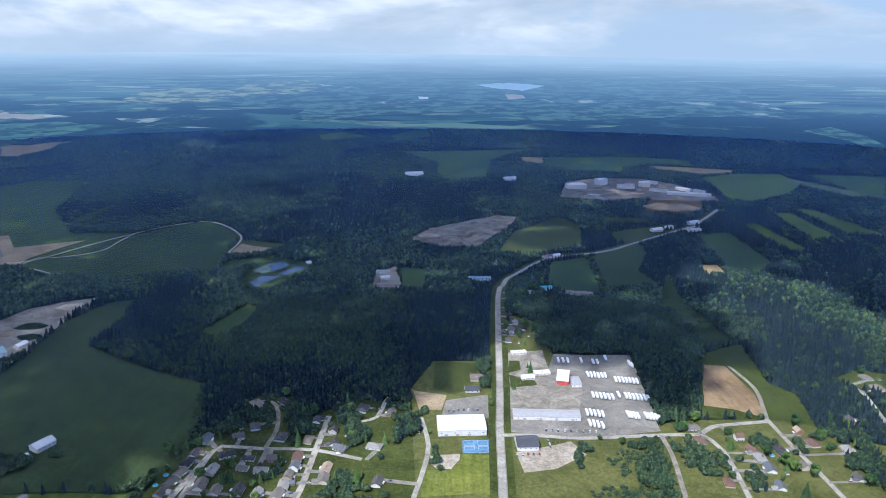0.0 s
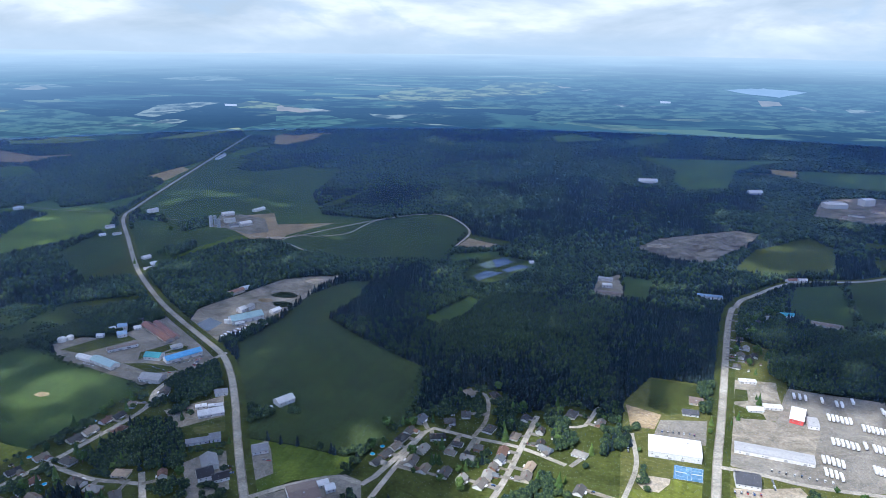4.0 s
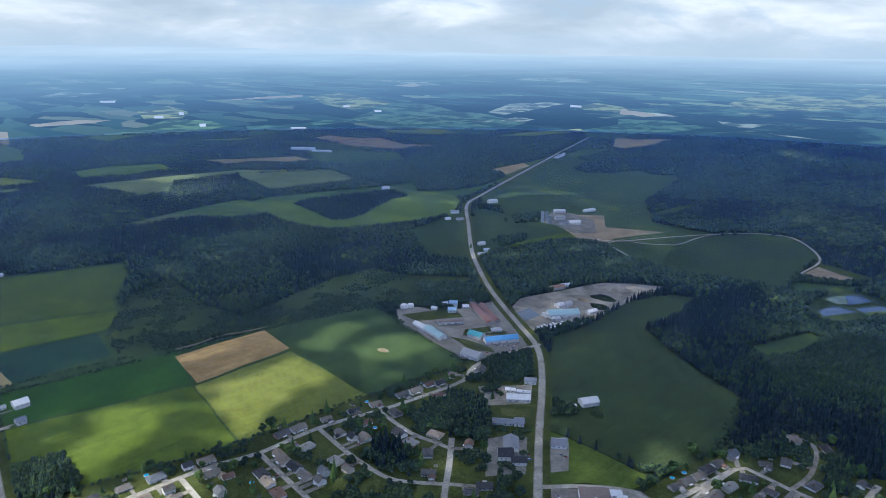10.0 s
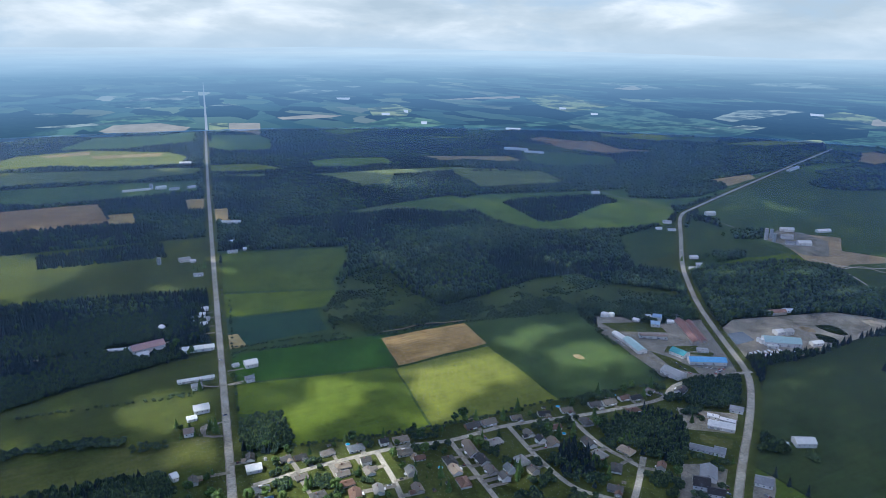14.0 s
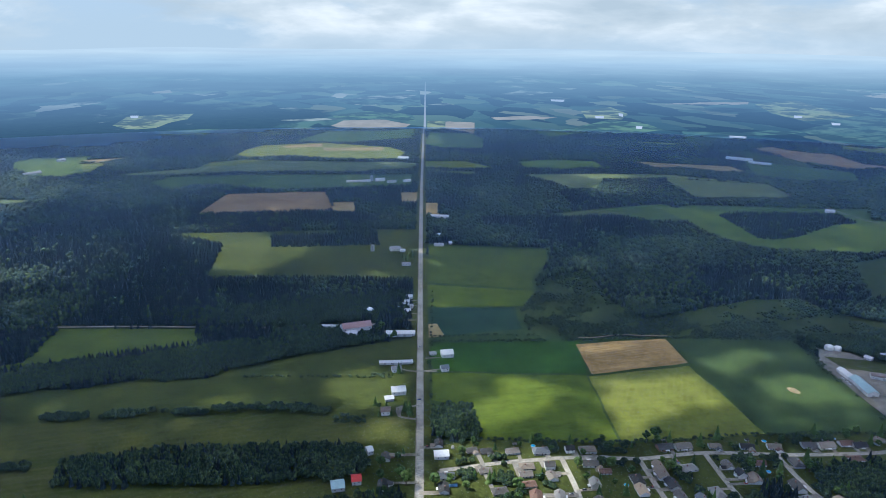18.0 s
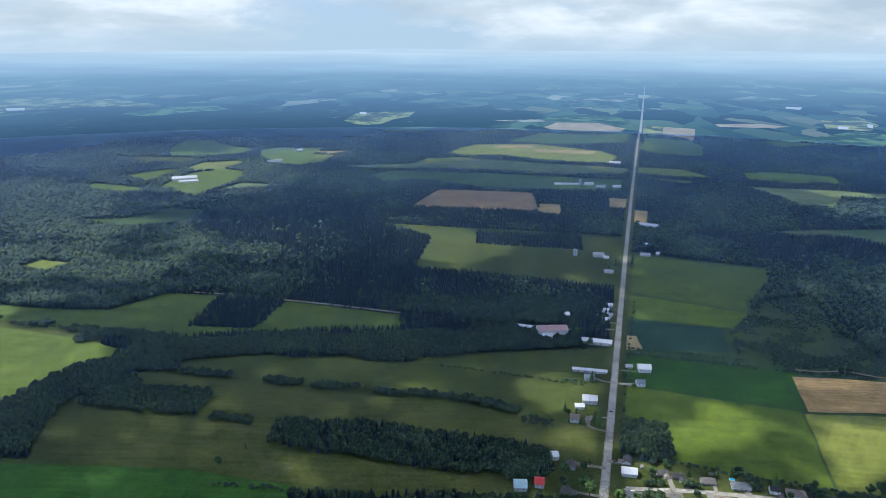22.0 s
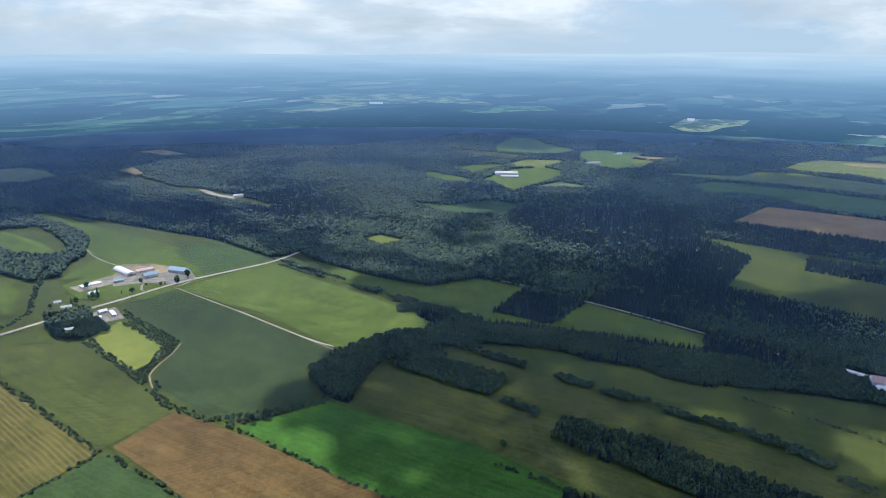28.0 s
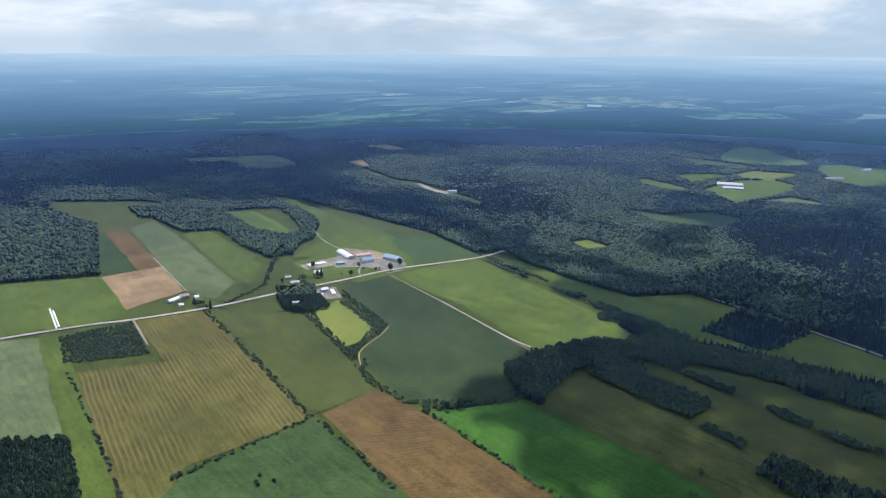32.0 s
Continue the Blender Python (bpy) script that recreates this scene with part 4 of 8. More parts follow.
area('bare_patch', 'tan', 'small tan stubble square', [(-1898, 41), (-1894, 100), (-1767, 93), (-1771, 35)])
area('bare_patch', 'tan', 'small tan square beside the road', [(-1999, 237), (-1996, 286), (-1855, 266), (-1872, 222)])
area('bare_patch', 'tan', 'small tan square across the road', [(-1854, 283), (-1852, 320), (-1710, 302), (-1713, 262)])
area('meadow', 'olive', 'olive meadow strip by the farm road', [(-905, -129), (-890, -71), (-934, 31), (-947, 138), (-849, 123), (-843, 52), (-869, -130)])
area('meadow', 'olive', 'long olive meadow between hedges', [(-825, -452), (-872, -255), (-868, -146), (-843, 122), (-748, 104), (-767, -75), (-790, -255), (-807, -436)])
area('meadow', 'olive2', 'long mown olive meadow', [(-776, -479), (-792, -422), (-780, -252), (-753, -77), (-731, 102), (-670, 89), (-680, 38), (-704, -262), (-708, -356), (-747, -364), (-768, -439)])
area('meadow', 'olive2', 'olive meadow in front of the spruce belt', [(-664, -551), (-691, -504), (-689, -267), (-649, -265), (-637, -252), (-634, -192), (-621, -44), (-645, 2), (-615, 27), (-584, 21), (-582, -41), (-581, -288), (-593, -501)])
area('hay_field', 'vivid', 'vivid green hayfield', [(-477, -574), (-577, -526), (-591, -334), (-580, -215), (-510, -210), (-451, -277)])
area('hay_field', 'grass', 'green strip field along a gravel lane', [(-977, -977), (-999, -920), (-988, -767), (-997, -659), (-1083, -605), (-1087, -506), (-954, -499), (-953, -411), (-1008, -398), (-1073, -388), (-1042, -191), (-978, -176), (-960, -284), (-933, -401), (-907, -483), (-911, -589), (-915, -710), (-945, -870)])
area('hay_field', 'grass', 'large green field by the farm', [(-743, -1018), (-943, -999), (-910, -810), (-886, -639), (-854, -546), (-801, -556), (-750, -591), (-704, -612), (-742, -810)])
area('crop_field', 'cropdark', 'dark green crop field with a curved edge', [(-645, -1038), (-732, -1020), (-704, -615), (-618, -607), (-590, -542), (-479, -591), (-476, -651), (-498, -751), (-568, -808), (-602, -868)])
area('hay_field', 'yellowgreen', 'small bright yellow-green field', [(-521, -940), (-595, -966), (-575, -831), (-542, -801), (-496, -796)])
area('hay_field', 'hay', 'light green field beside the brook', [(-414, -1052), (-493, -968), (-520, -934), (-494, -788), (-458, -665), (-364, -657)])
area('stubble_field', 'rows', 'mown field with pale curving swaths', [(-299, -1087), (-405, -1057), (-361, -654), (-255, -648), (-214, -651), (-171, -608), (-141, -633), (-181, -950), (-286, -912)])
area('hay_field', 'grassdull', 'green pasture with bushes', [(-170, -609), (-213, -647), (-253, -644), (-366, -649), (-351, -458), (-309, -421), (-136, -566)])
area('stubble_field', 'brown', 'brown harvested field', [(-376, -652), (-460, -663), (-469, -585), (-465, -344), (-444, -285), (-349, -392)])
area('stubble_field', 'brown', 'brown ploughed plot', [(-423, -1670), (-465, -1649), (-434, -1337), (-388, -1334)])
area('crop_field', 'crop', 'dark green plot', [(-362, -1670), (-422, -1671), (-387, -1335), (-326, -1345)])
area('stubble_field', 'plough', 'tan ploughed plot', [(-325, -1342), (-432, -1335), (-413, -1171), (-307, -1143)])
area('hay_field', 'greygreen', 'grey-green plot', [(-479, -1671), (-549, -1718), (-534, -1473), (-502, -1162), (-437, -1101), (-414, -1171), (-435, -1337)])
area('hay_field', 'grass', 'green plot', [(-554, -1546), (-616, -1528), (-584, -1225), (-516, -1138), (-511, -1196)])
area('hay_field', 'grass', 'green field by the road', [(-96, -1460), (-174, -1408), (-325, -1342), (-307, -1137), (-289, -1108), (-209, -1127), (-130, -1144), (-64, -1167)])
area('meadow', 'hay', 'pale meadow at the wood edge', [(-401, -2066), (-572, -1966), (-532, -1768), (-470, -1658), (-421, -1677), (-379, -1868)])
area('hay_field', 'clover', 'pale green clearing in the farm wood', [(-716, -1686), (-776, -1657), (-773, -1508), (-746, -1395), (-698, -1465)])
area('hay_field', 'clover', 'green wedge field above the farm', [(-913, -1789), (-891, -1566), (-881, -1321), (-864, -1140), (-815, -1036), (-776, -1097), (-770, -1238), (-790, -1358), (-870, -1531)])
area('hay_field', 'grass', 'bright green clearing', [(-707, -1683), (-767, -1659), (-746, -1392), (-703, -1525)])
area('hay_field', 'grass', 'long green field running to the farm', [(-886, -1773), (-926, -1760), (-912, -1222), (-833, -1092), (-763, -1226), (-800, -1380), (-848, -1480)])
area('hay_field', 'grass', 'green plot by the farm yard', [(-653, -1232), (-777, -1306), (-763, -1226), (-721, -1182)])
area('hay_field', 'grassdull', 'green field by the corner', [(-891, -1220), (-990, -1209), (-963, -1017), (-815, -1033)])
area('meadow', 'grass', 'rough grass round the farm yard', [(-641, -1198), (-756, -1216), (-847, -1101), (-813, -1021), (-679, -1018), (-616, -1110)])
area('farm_yard', 'gravel', 'pale concrete silage pad of the farm', [(-643, -1178), (-746, -1178), (-733, -1128), (-638, -1140)])
area('farm_yard', 'yard', 'grey gravel farm yard between the barns', [(-722, -1174), (-773, -1224), (-808, -1179), (-826, -1097), (-798, -1032), (-755, -1039), (-732, -1089), (-688, -1121)])
area('bare_patch', 'dirt', 'brown earth heap ground behind the barns', [(-768, -1200), (-811, -1165), (-814, -1113), (-777, -1117), (-752, -1155)])
area('meadow', 'hay', 'rough grass by the farm road', [(-432, -1088), (-568, -1129), (-693, -1039), (-650, -1029), (-511, -1041)])
area('meadow', 'olive', 'grass verge below the road', [(-425, -1060), (-513, -1046), (-501, -975), (-441, -1021)])
area('farm_yard', 'yard', 'gravel yard with white tanks', [(-580, -1039), (-630, -1026), (-606, -970), (-571, -985)])
area('hay_field', 'greygreen', 'grey-green field', [(2, -1149), (-127, -1128), (-171, -1106), (-131, -790), (-74, -812), (20, -839)])
area('hay_field', 'grass', 'narrow bright green strip', [(-171, -1106), (-199, -1103), (-182, -943), (-141, -627), (-114, -650), (-132, -789)])
area('meadow', 'grassdull', 'green clearing beside a lane', [(-1543, -1073), (-1576, -967), (-1691, -911), (-1689, -804), (-1548, -800), (-1485, -927)])
area('hay_field', 'yellowgreen', 'small sunny clearing with a cottage', [(-1179, -954), (-1231, -941), (-1220, -864), (-1150, -877)])
area('quarry', 'rock', 'grey quarry floor of crushed stone', [(-82, 1498), (-32, 1603), (85, 1701), (136, 1739), (188, 1723), (166, 1637), (122, 1533), (73, 1433), (-5, 1434)])
area('meadow', 'olive', 'olive clearing with a sunlit patch', [(167, 1584), (292, 1726), (326, 1642), (301, 1466), (193, 1395), (110, 1400)])
area('hay_field', 'grassdull', 'green field beside the main road', [(215, 1345), (297, 1386), (276, 1148), (213, 1158), (188, 1208)])
area('crop_field', 'crop', 'dark green field', [(302, 1386), (428, 1478), (426, 1410), (377, 1295), (395, 1210), (292, 1177)])
area('meadow', 'olive', 'pale green strip', [(399, 1730), (516, 1717), (500, 1659), (392, 1667)])
area('meadow', 'olive', 'olive field above the road', [(384, 1581), (575, 1679), (463, 1525), (379, 1490)])
area('hay_field', 'grassdull', 'green field between woods', [(580, 1573), (663, 1586), (662, 1358), (596, 1274), (553, 1300)])
area('bare_patch', 'tan', 'tan plot', [(505, 1335), (544, 1336), (538, 1269), (501, 1278)])
area('hay_field', 'grass', 'green strip field', [(724, 1673), (766, 1674), (782, 1437), (733, 1428)])
area('hay_field', 'grass', 'green strip field', [(849, 1790), (904, 1792), (901, 1559), (826, 1518)])
area('hay_field', 'grass', 'green strip field', [(929, 1845), (984, 1834), (1024, 1553), (935, 1580)])
area('gravel_yard', 'rock', 'grey industrial yard of the distant works', [(323, 1948), (387, 2202), (513, 2266), (635, 2262), (725, 2171), (780, 1989), (768, 1915), (723, 1920), (579, 1943), (440, 1902)])
area('bare_patch', 'brown', 'brown earth and bark heaps of the works', [(520, 1784), (576, 1943), (718, 1927), (684, 1809), (626, 1763)])
area('hay_field', 'grassdull', 'small green clearing in the spruce wood', [(-366, 968), (-323, 1095), (-298, 1078), (-301, 995), (-328, 952)])
area('school_yard', 'gravel', 'pale yard round a low works building', [(-125, 1178), (-128, 1264), (-92, 1307), (-69, 1177)])
area('hay_field', 'grassdull', 'green lawn beside the works', [(-85, 1300), (-29, 1294), (-33, 1169), (-69, 1177)])
area('power_line_cut', 'scrub', 'light green cleared strip through the wood', [(423, 1269), (410, 1113), (428, 956), (377, 927), (379, 1061), (358, 1099)])
area('lawn', 'lawn', 'trimmed village lawns', [(-661, 102), (-670, 165), (-634, 320), (-627, 485), (-610, 637), (-599, 730), (-566, 751), (-508, 694), (-424, 586), (-330, 465), (-558, 82)])
area('lawn', 'lawn', 'village lawns and gardens', [(-273, 676), (-272, 691), (-245, 715), (-230, 754), (-229, 778), (-185, 782), (-174, 744), (-146, 738), (-122, 756), (-112, 780), (-56, 767), (-15, 758), (5, 585), (5, 521), (-285, 518), (-287, 581)])
area('lawn', 'drylawn', 'dry grass by the road and the arena', [(-38, 803), (-13, 886), (68, 887), (110, 1055), (155, 1021), (156, 907), (252, 699), (209, 524), (-20, 521)])
area('meadow', 'olive', 'rough olive grass round the cleared lot', [(355, 893), (375, 921), (435, 952), (422, 827), (444, 797), (429, 720), (379, 738), (303, 737)])
area('bare_patch', 'plough', 'cleared bare earth building lot', [(356, 881), (386, 876), (390, 796), (381, 738), (350, 758), (317, 769)])
area('lawn', 'drylawn', 'dry lawns at the new street', [(252, 723), (301, 733), (376, 738), (429, 720), (447, 699), (512, 671), (429, 527), (194, 524)])
area('lawn', 'lawn', 'lawns beside the wood', [(503, 837), (563, 871), (662, 816), (598, 673), (524, 672), (551, 799)])
area('asphalt_lot', 'asphalt', 'grey asphalt vehicle lot with parked rows', [(157, 911), (264, 910), (249, 706), (155, 691), (75, 703), (83, 803), (131, 813), (142, 854)])
area('bare_patch', 'gravel', 'pale gravel yard beside the road', [(90, 915), (142, 922), (145, 854), (132, 816), (110, 809), (86, 821)])
area('asphalt_lot', 'asphalt', 'asphalt car park behind the arena', [(4, 776), (57, 790), (56, 733), (-2, 738)])
area('dirt_field', 'dirt', 'worn earth corner of the playing field', [(-35, 800), (6, 789), (-2, 751), (-26, 750)])
area('concrete_lot', 'gravel', 'pale concrete apron round the bus garage', [(85, 813), (144, 814), (180, 812), (168, 768), (160, 728), (77, 727)])
area('ball_field', 'sand', 'sandy infield of the ball diamond', [(-12, 655), (19, 657), (18, 648), (8, 630), (-6, 629), (-13, 640)])
area('tennis_court', 'court', 'blue hard court', [(23, 684), (53, 685), (52, 661), (22, 659)])
area('bare_patch', 'sand', 'churned bare earth lot', [(79, 662), (142, 685), (154, 659), (118, 632), (86, 626)])
area('asphalt_lot', 'asphalt', 'asphalt forecourt of the workshops', [(-830, 694), (-807, 735), (-765, 747), (-746, 812), (-743, 858), (-646, 801), (-617, 786), (-580, 766), (-592, 677), (-619, 644), (-694, 656), (-769, 666)])
area('asphalt_lot', 'asphalt', 'asphalt forecourt of the store', [(-457, 516), (-446, 541), (-422, 559), (-378, 506), (-412, 464)])
area('asphalt_lot', 'asphalt', 'asphalt forecourt across the road', [(-412, 562), (-400, 586), (-358, 534), (-371, 515)])
area('gravel_yard', 'gravel', 'grey gravel yard behind the garage', [(-549, 599), (-500, 661), (-467, 621), (-506, 573)])
area('asphalt_lot', 'asphalt', 'asphalt car park of the flat-roofed shop', [(-357, 493), (-290, 556), (-271, 551), (-257, 519), (-328, 454)])
area('ball_field', 'mown', 'dry mown outfield of the ball diamond', [(20, 657), (52, 656), (49, 588), (-19, 585), (-18, 627), (-6, 628), (8, 629), (19, 647)])
area('lawn', 'lawn', 'green football pitch in the park', [(-11, 882), (46, 882), (48, 853), (36, 805), (16, 790), (-10, 804)])
area('lawn', 'lawn', 'grass strip between the workshops', [(-800, 691), (-774, 751), (-746, 764), (-727, 757), (-745, 722), (-762, 691)])
area('lawn', 'lawn', 'grass strip beside the country road', [(-689, 720), (-671, 758), (-639, 760), (-634, 748), (-668, 716), (-675, 699)])
area('lawn', 'lawn', 'grass strip between workshop and road', [(-686, 685), (-655, 696), (-618, 698), (-602, 691), (-630, 674)])
area('lawn', 'lawn', 'grass patch in the gravel yard', [(91, 888), (105, 888), (104, 862), (88, 853)])
area('lawn', 'lawn', 'grass patch before the gravel yard', [(88, 847), (119, 828), (121, 815), (88, 809)])
area('lawn', 'drylawn', 'mown grass behind the motel', [(-491, 578), (-459, 607), (-447, 591), (-478, 567)])
area('crop_field', 'crop', 'dark crop between farm road and wood', [(-1124, 1296), (-1019, 1300), (-990, 1241), (-1012, 1147)])
area('hay_field', 'grassdull', 'green clearing beside the lagoons', [(-428, 1297), (-427, 1330), (-329, 1383), (-327, 1364), (-404, 1253)])
area('bare_patch', 'dirt', 'bare earth by the forest track', [(-438, 1368), (-434, 1456), (-333, 1420), (-370, 1386), (-428, 1361)])
area('meadow', 'scrub', 'grassy banks round the treatment lagoons', [(-370, 1199), (-364, 1347), (-305, 1345), (-244, 1324), (-253, 1281), (-295, 1165), (-332, 1150)])
area('lagoon', 'pond', 'blue treatment lagoon', [(-339, 1314), (-323, 1341), (-298, 1315), (-322, 1269)])
area('lagoon', 'pond', 'blue treatment lagoon', [(-310, 1259), (-281, 1305), (-260, 1295), (-294, 1246)])
area('lagoon', 'pond', 'blue treatment lagoon', [(-347, 1206), (-335, 1245), (-301, 1243), (-333, 1179)])
area('lagoon', 'pondgreen', 'yellow-green treatment lagoon', [(-363, 1274), (-340, 1311), (-324, 1272), (-335, 1258)])
area('pond', 'pond', 'small blue pond by the yard', [(-682, 832), (-680, 862), (-649, 853), (-648, 817)])
area('swimming_pool', 'court', 'blue garden swimming pool', [(275, 682), (282, 683), (280, 678), (274, 677)])
area('swimming_pool', 'court', 'blue garden swimming pool', [(333, 606), (341, 607), (338, 599), (331, 598)])
area('swimming_pool', 'court', 'round blue garden swimming pool', [(-592, 116), (-592, 125), (-587, 124), (-587, 115)])

road('main_road', 'road', 9.5, 'grey asphalt main road through the village', [(56, 522), (61, 604), (66, 710), (73, 805), (83, 965), (92, 1105), (101, 1184), (111, 1215)])
road('works_road', 'road', 9, 'grey asphalt road between fields to the works', [(107, 1196), (118, 1237), (141, 1271), (187, 1340), (232, 1380), (340, 1424), (431, 1501), (550, 1602), (650, 1676), (605, 1647), (725, 1824)])
road('country_road', 'road', 9.2, 'grey asphalt road winding out of the village', [(-308, 420), (-360, 484), (-425, 568), (-481, 644), (-532, 708), (-578, 754), (-644, 796), (-716, 840), (-795, 892), (-884, 960), (-974, 1036), (-1127, 1185), (-1281, 1340), (-1338, 1452), (-1464, 1747), (-1695, 2308), (-1897, 2809)])
road('straight_road', 'road', 9.2, 'dead straight grey asphalt country road', [(-517, 74), (-578, 84), (-703, 103), (-878, 129), (-1273, 188), (-1617, 240), (-2391, 359), (-4407, 675)])
road('farm_road', 'road', 8, 'narrow paved farm road across the fields', [(-30, -1151), (-129, -1137), (-244, -1112), (-301, -1092), (-422, -1066), (-542, -1059), (-662, -1048), (-772, -1040), (-939, -996), (-1023, -996)])
road('street', 'road', 8, 'quiet residential street', [(-617, 111), (-621, 179), (-620, 206), (-619, 241), (-614, 283), (-604, 321), (-603, 396), (-585, 482), (-576, 547), (-573, 599), (-591, 637), (-592, 683), (-576, 762)])
road('street', 'road', 7, 'side street between bungalows', [(-619, 241), (-560, 237), (-506, 228)])
road('street', 'road', 7, 'side street between bungalows', [(-604, 321), (-535, 316), (-489, 313), (-442, 306)])
road('street', 'road', 7, 'curving side street', [(-601, 395), (-539, 389), (-482, 390), (-459, 400), (-429, 426), (-412, 440)])
road('street', 'road', 7, 'side street to the crossing', [(-585, 469), (-524, 464), (-494, 470), (-472, 474)])
road('street', 'road', 8, 'side street between lawns', [(-485, 490), (-449, 450), (-417, 412), (-379, 372)])
road('street', 'road', 7, 'residential street by the field', [(-251, 518), (-248, 580), (-242, 660), (-225, 668), (-194, 665), (-136, 663), (-83, 646)])
road('street', 'road', 8, 'residential street rising to the wood', [(-150, 509), (-138, 582), (-134, 661), (-131, 735)])
road('street', 'gravel', 6, 'cul-de-sac by the wood', [(-189, 664), (-185, 706), (-196, 755), (-208, 768)])
road('street', 'road', 6, 'lane by the wood edge', [(-92, 723), (-75, 733), (-68, 771), (-64, 781)])
road('street', 'road', 8, 'street crossing by the bus lot', [(66, 696), (106, 696), (155, 691), (245, 699), (291, 702), (309, 718), (379, 731)])
road('street', 'road', 7, 'new street beside cleared land', [(379, 738), (382, 680), (387, 618), (389, 582)])
road('street', 'road', 7, 'new street', [(291, 702), (303, 668), (297, 581)])
road('street', 'gravel', 6, 'track into the brushland', [(245, 699), (245, 656), (235, 580)])
road('street', 'road', 6, 'lane beside the ball field', [(-24, 734), (-14, 674), (-19, 622), (-27, 576), (-30, 536)])
road('street', 'road', 6, 'lane behind the houses', [(525, 829), (529, 799), (518, 743), (506, 682)])
road('street', 'road', 8, 'street past the flat-roofed shop', [(-363, 488), (-330, 524), (-294, 550), (-267, 547), (-256, 587), (-243, 657)])
road('track', 'gravel', 5, 'track over the rough lot', [(389, 876), (397, 811), (380, 738)])
road('gravel_lane', 'gravel', 5, 'pale gravel lane along the wood', [(-1096, -609), (-1092, -513), (-1079, -394), (-1062, -271), (-1015, -5), (-1017, 84)])
road('track', 'gravel', 3, 'pale farm track between crops', [(-742, -1017), (-722, -817), (-695, -611)])
road('track', 'gravel', 3, 'pale farm track', [(-301, -1092), (-286, -980)])
road('track', 'gravel', 3, 'pale farm track', [(-441, -1413), (-415, -1167)])
road('track', 'gravel', 4, 'farm lane to the yard', [(-795, -1372), (-773, -1310), (-761, -1212)])
road('track', 'sand', 5, 'sandy track round the field', [(-887, 1299), (-810, 1323), (-749, 1436), (-690, 1538), (-624, 1620), (-547, 1640), (-450, 1516), (-440, 1375)])
road('track', 'sand', 4, 'sandy farm track', [(-813, 1295), (-804, 1346), (-762, 1349), (-705, 1395), (-699, 1470), (-691, 1544)])
road('track', 'sand', 4, 'sandy farm track', [(-832, 1280), (-799, 1282), (-715, 1238)])
road('track', 'gravel', 3, 'farm track', [(-844, 124), (-846, 164)])
road('driveway', 'gravel', 4, 'gravel farm driveway', [(-699, -1041), (-704, -1064), (-724, -1087), (-738, -1084)])
road('driveway', 'gravel', 4, 'gravel farm driveway', [(-743, -1028), (-773, -1027), (-800, -1040)])
road('track', 'dirt', 2, 'dirt track along the brook', [(-592, -816), (-561, -796), (-529, -782), (-503, -765), (-483, -731)])
road('driveway', 'gravel', 4, 'farm driveway', [(-722, 102), (-732, 83), (-756, 89)])
road('driveway', 'gravel', 4, 'driveway', [(-1281, 1340), (-1185, 1367), (-1047, 1358)])
road('track', 'gravel', 4, 'estate road of the workshops', [(-645, 768), (-676, 696), (-715, 681), (-796, 689)])
road('track', 'gravel', 6, 'estate road of the workshops', [(-594, 680), (-645, 671), (-700, 673)])
road('track', 'gravel', 4, 'side road', [(-1340, 1375), (-1525, 1345), (-1878, 1358)])
road('track', 'dirt', 2.5, 'dry brook bed in the marsh', [(-917, 371), (-914, 402), (-919, 438), (-908, 471), (-902, 508)])
road('driveway', 'gravel', 3, 'narrow gravel driveway beside the straight road', [(-978, 137), (-983, 110), (-987, 86)])
road('driveway', 'gravel', 3, 'narrow gravel driveway beside the straight road', [(-845, 121), (-847, 111), (-855, 101)])
road('driveway', 'gravel', 3, 'narrow gravel driveway beside the straight road', [(-883, 137), (-882, 148), (-882, 158)])
road('driveway', 'gravel', 3, 'narrow gravel driveway beside the straight road', [(-842, 131), (-841, 139), (-841, 146)])
road('driveway', 'gravel', 3, 'narrow gravel driveway beside the straight road', [(-753, 109), (-753, 96), (-752, 83), (-736, 82)])
road('driveway', 'gravel', 3, 'narrow gravel driveway beside the straight road', [(-1110, 159), (-1110, 152), (-1112, 146)])
road('driveway', 'gravel', 3, 'narrow gravel driveway beside the straight road', [(-1086, 155), (-1086, 148), (-1086, 141)])
road('driveway', 'gravel', 3, 'narrow gravel driveway beside the straight road', [(-1049, 151), (-1051, 144), (-1053, 139)])
road('driveway', 'gravel', 3, 'narrow gravel driveway beside the straight road', [(-1023, 145), (-1025, 125), (-1028, 107)])
road('track', 'sand', 3, 'lane', [(-726, -846), (-705, -684), (-704, -626)])

WOODS, HEDGES, CLEAR = [], [], []
WOODS.append(('spruce', np.array([(-1601, 1006), (-1618, 1071), (-1589, 1205), (-1566, 1308), (-1477, 1304), (-1467, 1227), (-1385, 1071), (-1373, 1028), (-1379, 974), (-1464, 988), (-1550, 1001)], float)))
WOODS.append(('spruce', np.array([(-1560, -107), (-1563, 127), (-1459, 127), (-1476, -99)], float)))
WOODS.append(('mixed', np.array([(-691, -270), (-702, -171), (-675, 32), (-634, 43), (-622, -50), (-640, -205), (-649, -264)], float)))
WOODS.append(('spruce', np.array([(-949, -502), (-1059, -500), (-1071, -390), (-956, -396)], float)))
WOODS.append(('broad', np.array([(-734, 117), (-744, 135), (-740, 171), (-672, 166), (-666, 145), (-689, 113)], float)))
WOODS.append(('mixed', np.array([(-575, 553), (-553, 570), (-516, 580), (-467, 535), (-449, 505), (-509, 487), (-551, 502)], float)))
WOODS.append(('broad', np.array([(-607, 650), (-563, 731), (-504, 662), (-547, 616)], float)))
